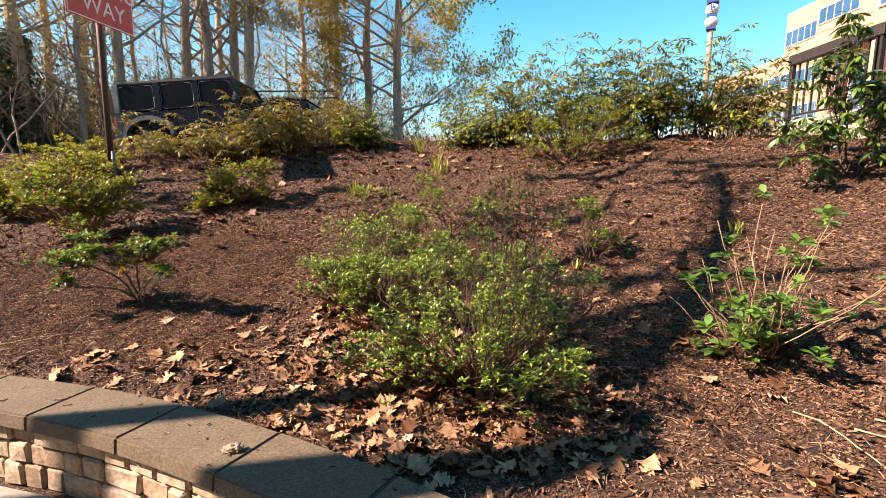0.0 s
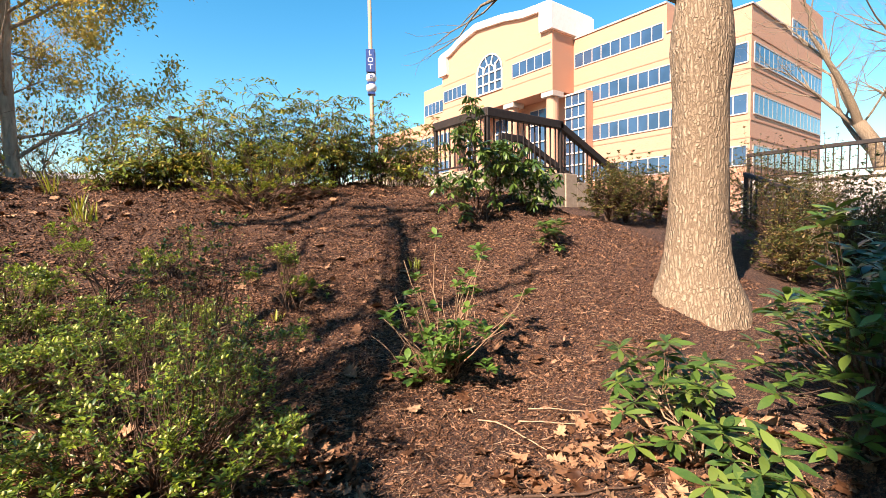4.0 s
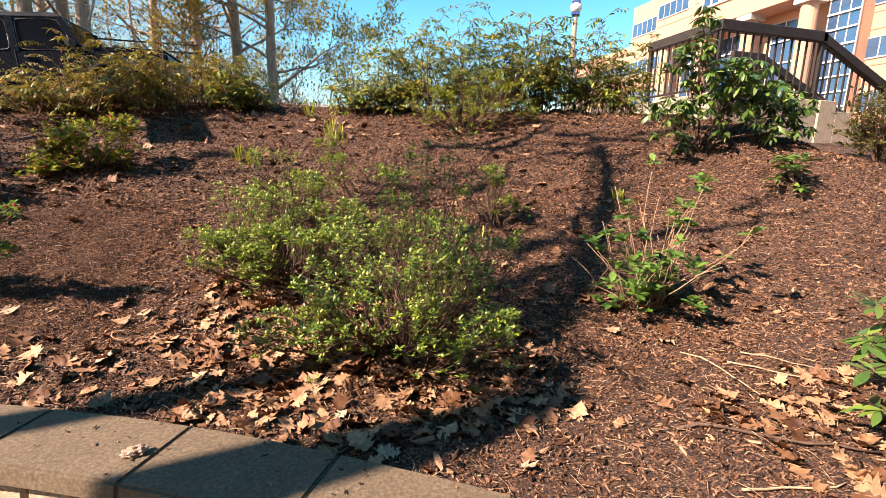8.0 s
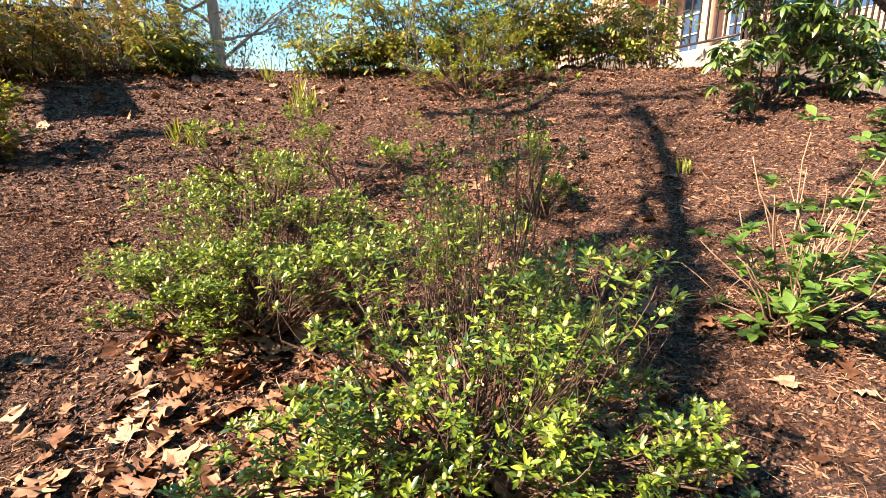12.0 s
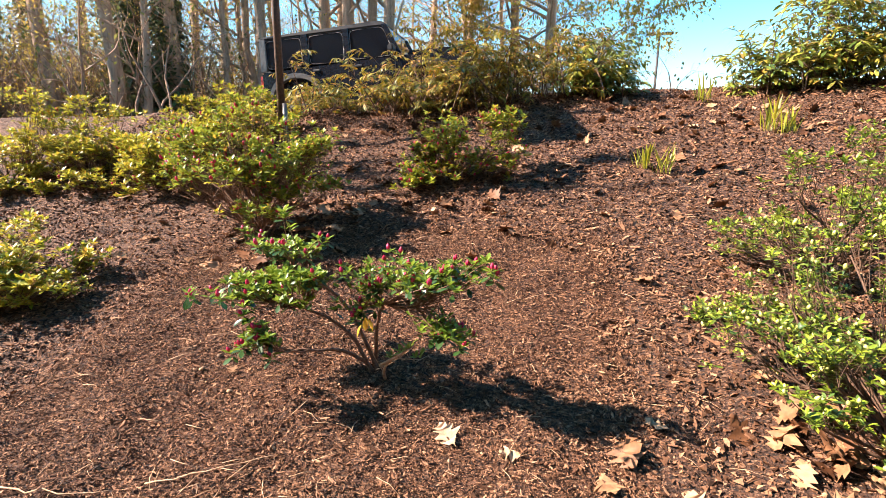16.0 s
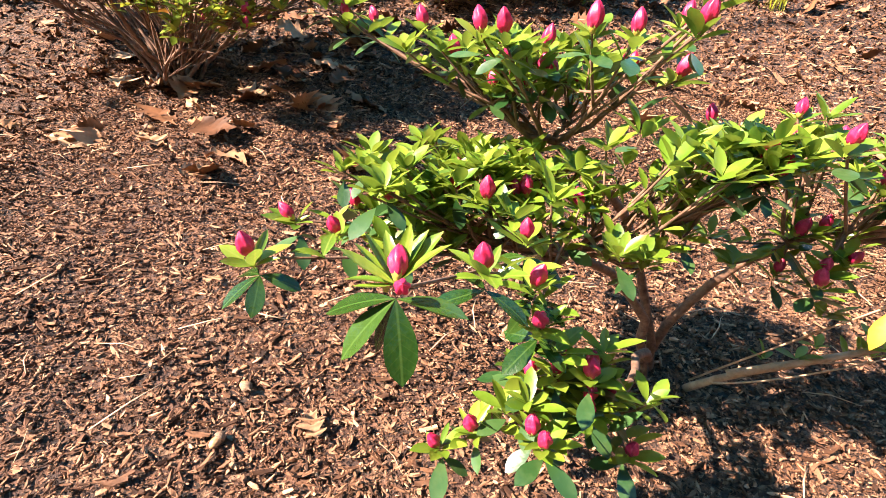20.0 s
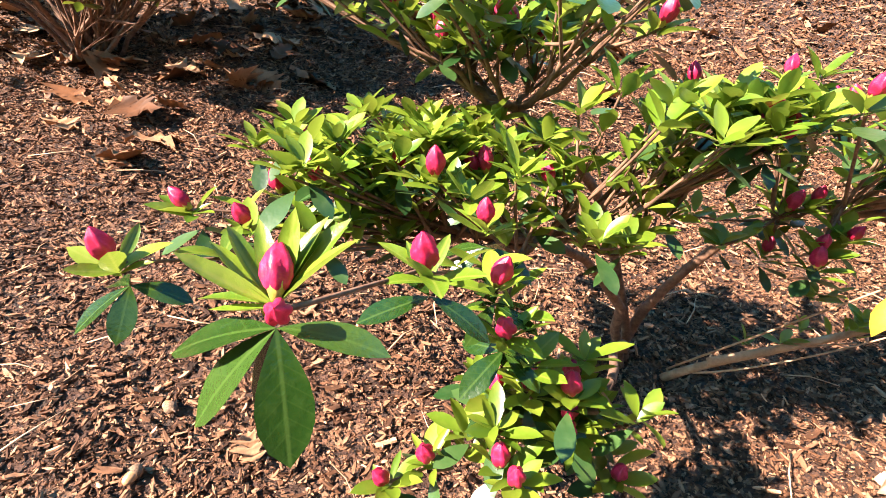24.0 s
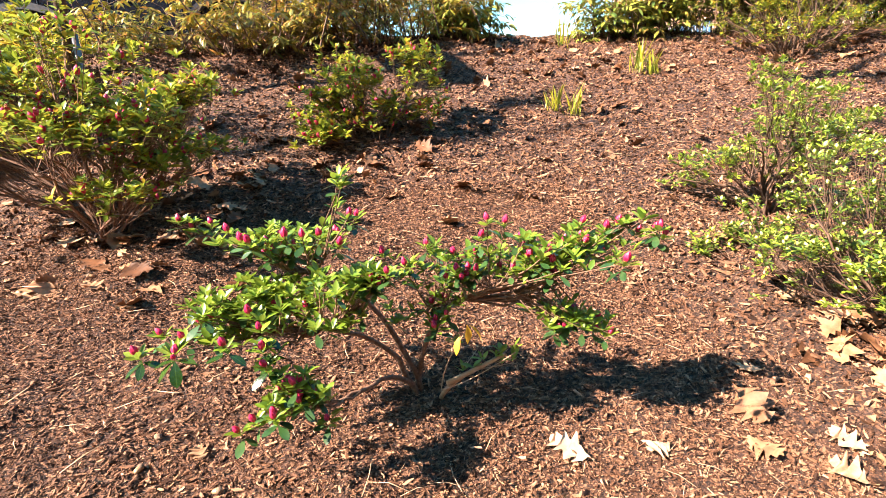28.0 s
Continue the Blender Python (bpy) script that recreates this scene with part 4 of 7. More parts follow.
            bmesh.ops.create_cone(bm, cap_ends=True, segments=20, radius1=0.24, radius2=0.2, depth=0.28, matrix=Matrix.Translation((x, y + 0.13, 0.4)) @ Matrix.Rotation(radians(90), 4, "X"))
            part("rim", bm, M["car_silver"], wheel)
    bm = bm_box(4.7, 0.1, 0.5, 4.95, 1.8, 0.72, 0.03, 2)
    part("front_bumper", bm, M["plastic"], ob)
    bm = bm_box(-0.12, 0.1, 0.5, 0.05, 1.8, 0.7, 0.03, 2)
    part("rear_bumper", bm, M["plastic"], ob)
    part("tail_lamp", bm_box(-0.03, 0.14, 0.9, 0.04, 0.27, 1.15, 0.01), M["sign_red"], ob, "red tail lamp")
    bm = bmesh.new()
    bmesh.ops.create_cone(bm, cap_ends=True, segments=24, radius1=0.4, radius2=0.4, depth=0.24, matrix=Matrix.Translation((-0.18, 0.95, 1.02)) @ Matrix.Rotation(radians(90), 4, "Y"))
    bmesh.ops.bevel(bm, geom=[e for e in bm.edges if e.calc_face_angle(0) > 1], offset=0.04, segments=2, affect="EDGES")
    part("spare_wheel", bm, M["rubber"], ob)
    bm = bmesh.new()
    bmesh.ops.create_uvsphere(bm, u_segments=16, v_segments=8, radius=0.1, matrix=Matrix.Translation((4.76, 0.45, 1.02)) @ Matrix.Diagonal((0.4, 1, 1, 1)))
    part("headlight", bm, M["car_silver"], ob)
    return ob


car()


# ---- signs and poles ----
def text_mesh(body, size, depth=0.002):
    cu = bpy.data.curves.new("text", "FONT")
    cu.body, cu.size, cu.extrude, cu.align_x, cu.align_y = body, size, depth, "CENTER", "CENTER"
    ob = new("text", cu)
    me = bpy.data.meshes.new_from_object(ob.evaluated_get(bpy.context.evaluated_depsgraph_get()))
    bpy.data.objects.remove(ob)
    return me


def lettering(body, size, mat, parent, m, name="lettering"):
    me = text_mesh(body, size)
    me.materials.append(mat)
    ob = child(name, me, parent)
    ob.matrix_basis = m
    return ob


sign = thing("road_sign", "red rectangular road sign with white letters on a rusty post", "sign", at=(-4.2, 5.96, 1.72))
sign.matrix_basis = pose(-4.2, 5.96, 1.72, 0, 0, 82)
tube_part("post", [(0, 0, -0.25), (0, 0, 2.75)], [0.034, 0.034], M["post_rust"], sign, 8, "rusty steel post")
tube_part("stub", [(0.0, -0.035, -0.2), (0, -0.035, 0.3)], [0.024, 0.024], M["car_silver"], sign, 6, "pale anchor stub")
face = part("face", bm_box(-0.48, -0.062, 1.8, 0.48, -0.048, 2.44, 0.004), M["sign_red"], sign)
for a, b, c, d in ((-0.47, 1.81, 0.47, 1.822), (-0.47, 2.418, 0.47, 2.43), (-0.47, 1.81, -0.458, 2.43), (0.458, 1.81, 0.47, 2.43)):
    part("border", bm_box(a, -0.0655, b, c, -0.062, d), M["sign_white"], face, "thin white border")
lettering("WAY", 0.27, M["sign_white"], face, pose(0.03, -0.065, 1.985, 90, 0, 0))
lettering("WRONG", 0.26, M["sign_white"], face, pose(0.0, -0.065, 2.26, 90, 0, 0))

lot_pole = thing("lot_sign_pole", "tall tan lamp pole carrying a blue and white parking lot sign", "lamp pole", at=(13.9, 25.54, 2.06))
tube_part("pole", [(0, 0, -0.1), (0, 0, 6), (0, 0, 14.5)], [0.15, 0.13, 0.11], M["pole_tan"], lot_pole, 12)
part("base", bm_box(-0.3, -0.3, -0.05, 0.3, 0.3, 0.7, 0.03), M["concrete"], lot_pole)
drum = thing("lot_sign", "blue and white parking lot sign box with letters", "sign", at=(13.9, 25.54, 0), rz=-34)
part("blue_box", bm_box(-0.27, -0.27, 11.0, 0.27, 0.27, 12.35, 0.02), M["sign_blue"], drum, "blue box")
for z in (10.72, 10.12):
    bm = bmesh.new()
    bmesh.ops.create_uvsphere(bm, u_segments=20, v_segments=12, radius=0.36, matrix=Matrix.Translation((0, 0, z)) @ Matrix.Diagonal((0.9, 0.9, 0.85, 1)))
    part("disc", bm, M["sign_white"], drum, "white rounded panel")
    part("band", bm_box(-0.22, -0.22, z - 0.42, 0.22, 0.22, z - 0.28, 0.02), M["sign_blue"], drum)
for k, q in enumerate("LOT"):
    lettering(q, 0.42, M["sign_white"], drum, pose(0, -0.275, 12.1 - 0.4 * k, 90, 0, 0))
    lettering(q, 0.42, M["sign_white"], drum, pose(-0.275, 0, 12.1 - 0.4 * k, 90, 0, -90))
lettering("B", 0.4, M["sign_blue"], drum, pose(0.02, -0.34, 10.74, 90, 0, 0))

util = thing("utility_pole", "weathered wooden utility pole at the edge of the woods", "pole", at=(-24.3, 22.0, 1.5))
tube_part("pole", [(0, 0, -0.5), (0.15, 0, 6), (0.3, 0, 12)], [0.2, 0.18, 0.15], M["pole_wood"], util, 10)
part("crossarm", bm_box(-0.9, -0.06, 10.6, 1.5, 0.06, 10.75, 0.01), M["pole_wood"], util)
for k, (dz, sag) in enumerate(((4.4, 0.5), (4.1, 0.6))):
    cab = thing("overhead_cable", "black overhead cable sagging along the woods", "cable", "cables")
    pts = [(-60 + 55 * t, 24 - 1.5 * t, 1.5 + dz + 1.6 * (1 - t) - 4 * sag * t * (1 - t)) for t in np.linspace(0, 1, 14)]
    tube_part("cable", pts, [0.035] * 14, M["cable"], cab, 5)

lot_lamp = thing("lot_lamp", "tall car park lamp with twin box heads", "street lamp", at=(5.7, 40.0, 2.06))
tube_part("pole", [(0, 0, -0.05), (0, 0, 8.0)], [0.1, 0.08], M["rail_metal"], lot_lamp, 8)
part("arm", bm_box(-0.5, -0.04, 7.9, 0.5, 0.04, 7.98), M["rail_metal"], lot_lamp)
for s in (-1, 1):
    part("lamp_head", bm_box(s * 0.6 - 0.3, -0.2, 7.88, s * 0.6 + 0.3, 0.2, 8.06, 0.03), M["rail_metal"], lot_lamp)

house = thing("house", "distant house with grey shingle roof among trees", "house", at=(-34, 30.0, 1.0), rz=12)
part("wall", bm_box(-9, 0, 0, 6, 7, 3.2), M["siding"], house)
bm = bm_prism([(-9.5, 3.1), (6.5, 3.1), (4.5, 5.4), (-7.5, 5.4)], -0.6, 7.6)
for v in bm.verts:
    if v.co.z > 5:
        v.co.y = 3.5 + (v.co.y - 3.5) * 0.08
part("roof", bm, M["roof_shingle"], house)
for k in range(4):
    w = part("window", bm_box(-8 + 3.6 * k, -0.05, 1.1, -6.6 + 3.6 * k, 0.05, 2.4), M["glass_office"], house)
    part("frame", bm_box(-8.1 + 3.6 * k, -0.07, 2.4, -6.5 + 3.6 * k, 0.03, 2.5), M["trim_white"], w)


# ---- trees ----
def grow(g, start, way, length, radius, depth, r, split=3, wander=0.25, tips=None, sides=(8, 6, 5, 4, 3), rise=0.15, level=0, shrink=0.62):
    """A limb and its branches, bending as it goes."""
    n = 6 if level < 2 else 4
    p, d = np.array(start, float), np.array(way, float)
    pts, rad = [p.copy()], [radius]
    for k in range(n):
        d = d + r.normal(0, wander, 3) * (0.6 if level == 0 else 1.0) / math.sqrt(n) + np.array([0, 0, rise / n])
        d /= np.linalg.norm(d)
        p = p + d * length / n
        pts.append(p.copy())
        rad.append(radius * (1 - 0.62 * (k + 1) / n))
    g.add(tube(pts, rad, sides[min(level, len(sides) - 1)], False))
    if depth == 0:
        if tips is not None:
            tips.extend(pts[2:])
        return
    for k in range(split):
        t = r.uniform(0.35, 1.0) if k else 1.0
        i = min(n, max(1, int(round(t * n))))
        a = r.uniform(0, 2 * math.pi)
        u = np.cross(d, [0.3, 0.5, 0.8])
        u /= np.linalg.norm(u)
        v = np.cross(d, u)
        spreadk = r.uniform(0.45, 0.95) if k else 0.25
        nd = d + spreadk * (math.cos(a) * u + math.sin(a) * v)
        grow(g, pts[i], nd / np.linalg.norm(nd), length * shrink * r.uniform(0.75, 1.15), rad[i] * (0.75 if k == 0 else 0.6), depth - 1, r, split, wander, tips, sides, rise, level + 1, shrink)


def forest_tree(seed, height, radius, first, leaves=0, leaf_mat=None, depth=3, label="", lean=(0, 0), limbs=15, leaf=0.055):
    r = np.random.default_rng(seed)
    ob = thing("tree", label, "tree", "trees of the woods")
    g = Gather()
    n = 8
    pts = [np.array([lean[0] * (k / n) ** 1.3 + r.normal(0, 0.08), lean[1] * (k / n) ** 1.3 + r.normal(0, 0.08), height * k / n - 0.4]) for k in range(n + 1)]
    rad = [radius * (1.25 if k == 0 else 1 - 0.75 * k / n) for k in range(n + 1)]
    g.add(tube(pts, rad, 10))
    child("trunk", g.mesh("trunk", M["bark_far"]), ob)
    g, tips = Gather(), []
    for k in range(limbs):
        t = first + (1 - first) * (k + r.uniform(0, 1)) / limbs
        i = min(n - 1, int(t * n))
        f = t * n - i
        s = pts[i] * (1 - f) + pts[i + 1] * f
        a = r.uniform(0, 2 * math.pi)
        up = r.uniform(0.15, 0.9)
        d = np.array([math.cos(a), math.sin(a), up])
        grow(g, s, d / np.linalg.norm(d), height * r.uniform(0.13, 0.26), radius * 0.3 * (1.1 - t * 0.6), depth, r, 4, 0.4, tips, (5, 4, 3, 3))
    child("crown", g.mesh("crown", M["bark_far"]), ob, "bare branching crown")
    if leaves:
        tp = np.array(tips)
        q = tp[r.integers(0, len(tp), leaves)] + r.normal(0, 0.16, (leaves, 3))
        g = Gather()
        g.add(leaf_tpl(leaf, leaf * 0.5, 0.2, 0.2, 2), turns(q, r.normal(0, 1, (leaves, 3)), r.uniform(0.6, 1.5, leaves)))
        child("young_leaves", g.mesh("young_leaves", leaf_mat), ob, "thin yellow spring leaves", "stuff")
    return ob


protos = [
    forest_tree(11, 15, 0.2, 0.2, 0, None, 3, "tall bare grey tree trunk in the woods"),
    forest_tree(12, 15, 0.22, 0.28, 4000, M["catkin"], 3, "tall bare grey tree trunk in the woods", (0.5, 0)),
    forest_tree(13, 11, 0.12, 0.1, 7000, M["catkin"], 3, "slender tree with thin yellow spring leaves", (0.4, 0.3)),
    forest_tree(14, 13, 0.15, 0.12, 12000, M["catkin"], 3, "slender tree with thin yellow spring leaves", (-0.6, 0)),
    forest_tree(15, 7, 0.06, 0.06, 0, None, 3, "thin bare understorey tree", (0.5, 0.2)),
]
tr = np.random.default_rng(21)
spots = [(-10.7, 16.0, 0), (-11.9, 17.0, 2), (-12.7, 22.0, 4), (-9.4, 18.0, 1), (-11.1, 24.0, 0), (-7.8, 18.0, 0), (-6.8, 17.0, 1), (-9.6, 30.0, 2), (-7.6, 26.0, 0), (-5.4, 24.0, 0), (-5.1, 24.4, 4), (-3.15, 20.0, 0), (-14.5, 15.0, 3), (-15.5, 19.0, 0), (-16.0, 13.5, 1), (-13.6, 13.2, 0), (-13.0, 13.6, 2), (-9.0, 15.5, 4), (-6.2, 16.0, 4)]
for k in range(56):
    a = radians(-70 + 61 * tr.uniform(0, 1) ** 1.35)
    d = tr.uniform(19, 44)
    spots.append((d * math.sin(a), d * math.cos(a), int(tr.choice([0, 1, 2, 3, 3, 4, 4, 4]))))
used = set()
for x, y, kind in spots:
    m = pose(x, y, 2.0 if y > 10.3 else float(bed(x, y)), 0, 0, tr.uniform(0, 360))
    if kind in used:
        copy_thing(protos[kind], m)
    else:
        protos[kind].matrix_basis = m
        used.add(kind)

# the willow-like tree at the edge of the woods, drooping yellow sprays
edge_tree = forest_tree(31, 14, 0.22, 0.16, 90000, M["catkin"], 3, "tree at the wood's edge with hazy yellow spring leaves", limbs=30, leaf=0.12)
edge_tree.matrix_basis = pose(-1.9, 19.2, 2.0, 0, 0, 40)
def thicket(seed):
    """Tangled undergrowth of thin stems with a few leaves."""
    r = np.random.default_rng(seed)
    ob = thing("undergrowth", "tangle of bare brush and briars at the wood's foot", "undergrowth", "undergrowth of the woods")
    g, tips = Gather(), []
    for k in range(46):
        a = r.uniform(0, 6.28)
        s = (r.normal(0, 1.6), r.normal(0, 0.6), -0.1)
        d = np.array([0.5 * math.cos(a), 0.5 * math.sin(a), 1.0])
        grow(g, s, d / np.linalg.norm(d), r.uniform(0.8, 2.2), 0.025, 2, r, 4, 0.5, tips, (4, 3, 3))
    child("brush", g.mesh("brush", M["brush"]), ob, "thin tangled stems", "stuff")
    tp = np.array(tips)
    n = 2200
    q = tp[r.integers(0, len(tp), n)] + r.normal(0, 0.15, (n, 3))
    g = Gather()
    g.add(leaf_tpl(0.075, 0.04, 0.2, 0.2, 2), turns(q, r.normal(0, 1, (n, 3)), r.uniform(0.6, 1.5, n)))
    child("leaf_haze", g.mesh("leaf_haze", M["hedge"] if seed % 2 else M["catkin"]), ob, "", "stuff")
    return ob


brush = [thicket(501), thicket(502), thicket(503)]
for k in range(40):
    a = radians(-70 + 62 * k / 39)
    d = 21 + 12 * ((k * 7) % 5) / 5
    m = pose(d * math.sin(a), d * math.cos(a), 2.0, 0, 0, tr.uniform(0, 360)) @ Matrix.Scale(0.85 + 0.4 * (k % 3), 4)
    if k < 3:
        brush[k].matrix_basis = m
    else:
        copy_thing(brush[k % 3], m).scale = (0.85 + 0.4 * (k % 3),) * 3
# taller brush behind it
for k in range(22):
    a = radians(-72 + 62 * k / 21)
    d = 27 + 14 * ((k * 5) % 7) / 7
    copy_thing(brush[k % 3], pose(d * math.sin(a), d * math.cos(a), 2.0, 0, 0, tr.uniform(0, 360))).scale = (1.3 + 0.3 * (k % 3),) * 3

# ivy-clad evergreen trunks far to the left
for x, y, h in ((-14.5, 15.0, 5.6), (-13.2, 14.9, 4.6), (-19.5, 19, 12), (-25, 20, 10)):
    ob = thing("ivy_tree", "dark trunk clad in ivy in the woods", "tree", "ivy-clad trees", at=(x, y, 1.5))
    r = np.random.default_rng(int(-x * 10))
    tube_part("trunk", [(0, 0, -0.3), (0.2, 0.1, h * 0.5), (0.1, 0, h)], [0.22, 0.17, 0.08], M["bark_far"], ob, 8)
    n = 2600
    z = r.uniform(0, 1, n) ** 0.9 * h
    a = r.uniform(0, 2 * math.pi, n)
    rad = (0.25 + 0.5 * r.uniform(0, 1, n) ** 2) * (1.15 - z / h * 0.6)
    pos = np.stack([rad * np.cos(a), rad * np.sin(a), z], 1)
    g = Gather()
    g.add(leaf_tpl(0.2, 0.17, 0.1, 0.3, 2), turns(pos, np.stack([np.cos(a), np.sin(a), r.normal(-0.4, 0.4, n)], 1), r.uniform(0.6, 1.3, n)))
    child("ivy", g.mesh("ivy", M["ivy"]), ob, "dense dark ivy", "stuff")


for k, (x, y, h) in enumerate(((-14.3, 16.2, 2.4), (-13.1, 16.8, 2.0), (-12.2, 16.0, 1.4), (-15.6, 15.4, 2.6))):
    ob = thing("evergreen_bush", "dark green evergreen bush at the edge of the woods", "shrub", "evergreen bushes", at=(x, y, float(land(x, y))))
    r = np.random.default_rng(560 + k)
    g, tips = Gather(), []
    for q in range(9):
        a = r.uniform(0, 6.28)
        d = np.array([0.45 * math.cos(a), 0.45 * math.sin(a), 1.0])
        grow(g, (0.1 * math.cos(a), 0.1 * math.sin(a), -0.05), d / np.linalg.norm(d), 0.5 * h, 0.03, 2, r, 4, 0.35, tips, (5, 4, 3))
    child("branchwork", g.mesh("branchwork", M["twig"]), ob, "", "stuff")
    tp = np.array(tips)
    n = 3200
    q = tp[r.integers(0, len(tp), n)] * np.array([1, 1, 0.95]) + r.normal(0, 0.12, (n, 3))
    q[:, 2] = np.maximum(q[:, 2] * r.uniform(0.35, 1.0, n), 0.05)
    g = Gather()
    g.add(leaf_tpl(0.12, 0.05, 0.2, 0.2, 2), turns(q, r.normal(0, 1, (n, 3)), r.uniform(0.6, 1.4, n)))
    child("foliage", g.mesh("foliage", M["ivy"]), ob, "", "stuff")


def oak():
    """The broad trunk beside the path, with one low limb."""
    ob = thing("oak_tree", "broad grey-barked oak trunk rising from the mulch", "tree", at=(4.98, 2.42, float(bed(4.98, 2.42))))
    n, sides = 40, 40
    r = np.random.default_rng(3)
    v = []
    for k in range(n + 1):
        z = -0.25 + 9.25 * k / n
        flare = 0.2 * math.exp(-max(z, -0.1) / 0.28)
        rad = 0.285 - 0.013 * min(z, 4) - 0.012 * max(0, z - 4) + flare * 0.8
        if 2.1 < z < 3.0:
            rad += 0.04 * math.sin(math.pi * (z - 2.1) / 0.9)
        for s in range(sides):
            a = 2 * math.pi * s / sides
            q = rad * (1 + 0.05 * math.sin(3 * a + 0.5) * math.exp(-max(z, 0) / 0.8) + 0.03 * noise.noise((4 * math.cos(a), 4 * math.sin(a), z * 0.9)) + 0.012 * r.normal())
            v.append((q * math.cos(a) + 0.02 * z, q * math.sin(a), z))
    faces = [(k * sides + s, k * sides + (s + 1) % sides, (k + 1) * sides + (s + 1) % sides, (k + 1) * sides + s) for k in range(n) for s in range(sides)]
    g = Gather()
    g.add(tpl(v, faces))
    child("trunk", g.mesh("trunk", M["bark"]), ob)
    g = Gather()
    # low limb reaching over the bed, and higher ones
    grow(g, (-0.05, 0.12, 3.1), np.array([0.0, 0.8, 0.6]), 2.6, 0.12, 3, r, 3, 0.35, None, (9, 7, 5, 4), 0.1)
    for k in range(9):
        a = r.uniform(0, 2 * math.pi)
        d = np.array([math.cos(a), math.sin(a), r.uniform(0.3, 1.0)])
        grow(g, (0.1, 0, 4.2 + 0.5 * k), d / np.linalg.norm(d), r.uniform(2.0, 3.5), 0.12, 3, r, 3, 0.35, None, (8, 6, 4, 3), 0.2)
    child("limb", g.mesh("limb", M["bark"]), ob, "bare limbs")


oak()


def big_bare(name, at, seed, h, label):
    ob = thing(name, label, "tree", "bare trees by the terrace", at=at)
    r = np.random.default_rng(seed)
    for k in range(4):
        a = 1.6 * k + seed
        d = np.array([0.38 * math.cos(a), 0.38 * math.sin(a), 1.0])
        p, q = np.array([0.15 * math.cos(a), 0.15 * math.sin(a), -0.3]), d / np.linalg.norm(d)
        line = [p + q * (0.35 * h * u) + r.normal(0, 0.06, 3) * (u > 0) for u in np.linspace(0, 1, 6)]
        g = Gather()
        g.add(tube(line, np.linspace(0.3, 0.2, 6), 10))
        child("stem", g.mesh("stem", M["bark"]), ob, "leaning grey stem")
        g = Gather()
        for n in range(4):
            b = r.uniform(0, 6.28)
            w = q + np.array([0.55 * math.cos(b), 0.55 * math.sin(b), 0.15])
            grow(g, line[5 if n < 2 else 3 + n % 2], w / np.linalg.norm(w), h * r.uniform(0.25, 0.38), 0.15 if n < 2 else 0.1, 3, r, 4, 0.34, None, (8, 6, 4, 3), 0.3)
        child("branchwork", g.mesh("branchwork", M["bark"]), ob, "bare branches")
    return ob


big_bare("bare_tree", (22.4, 3.0, 1.5), 5, 12, "many-stemmed bare tree behind the terrace rail")
big_bare("bare_tree", (21.5, 0.3, 1.5), 8, 12, "many-stemmed bare tree behind the terrace rail")
big_bare("bare_tree", (24.0, -4.0, 1.5), 9, 12, "many-stemmed bare tree behind the terrace rail")

# thin bare trees far behind the crest
for x, y, a, k in ((15.5, 46.5, 20, 4), (17.2, 45.5, 80, 4), (18.6, 45.0, 130, 4), (20.0, 46.0, 310, 4), (21.5, 44.0, 250, 4), (23.0, 44.5, 30, 4), (28.3, 39.5, 75, 4)):
    far_tree = copy_thing(protos[k], pose(x, y, 3.5, 0, 0, a))
    tagged(far_tree, "leafless tree far off behind the crest", "tree", "far bare trees")

# ---- shrubs ----
def bez(a, b, c, n):
    t = np.linspace(0, 1, n)[:, None]
    return (1 - t) ** 2 * a + 2 * t * (1 - t) * b + t * t * c


def pad_tips(r, pads, skirt, base):
    """Twig tips, mostly on the upper skin of flattened pads of foliage."""
    out = []
    for (px, py, pz, rx, ry, rz, n) in pads:
        d = r.normal(0, 1, (n, 3))
        d[:, 2] = d[:, 2] * 0.9 + 0.25
        d /= np.linalg.norm(d, axis=1)[:, None]
        q = r.uniform(0.15, 1.0, (n, 1)) ** 0.6 * r.uniform(0.8, 1.25, (n, 1)) * d * np.array([rx, ry, rz]) + np.array([px, py, pz])
        low = r.uniform(0, 1, n) < skirt
        soil = land(base[0] + q[:, 0], base[1] + q[:, 1]) - float(land(*base))
        q[low, 2] = soil[low] + (q[low, 2] - soil[low]) * r.uniform(0.3, 0.8, low.sum())
        q[:, 2] = np.maximum(q[:, 2], soil + r.uniform(0.03, 0.08, n))
        out.append((np.array([px, py, pz]), q))
    return out


BUD = None


def bud_template(sides=20):
    """A closed azalea bud: twisted, pointed, on a small cup."""
    v, faces, rings = [], [], 7
    prof = [(0.0, 0.004), (0.1, 0.0075), (0.3, 0.0104), (0.52, 0.0104), (0.74, 0.0078), (0.9, 0.0042), (1.0, 0.001)]
    for k, (s, rad) in enumerate(prof):
        for q in range(sides):
            a = 2 * math.pi * q / sides + 0.9 * s
            rr = rad * (0.93 + 0.34 * abs(math.cos(2.5 * a - 2.2 * s)) - 0.12)
            v.append((rr * math.cos(a), s * 0.036, rr * math.sin(a)))
    for k in range(rings - 1):
        for q in range(sides):
            faces.append((k * sides + q, (k + 1) * sides + q, (k + 1) * sides + (q + 1) % sides, k * sides + (q + 1) % sides))
    return tpl(v, faces)


def cup_template():
    return tube([(0, -0.006, 0), (0, 0.002, 0), (0, 0.009, 0)], [0.003, 0.0065, 0.0078], 8)


BUD, SMALL_BUD, CUP = bud_template(), bud_template(5), cup_template()


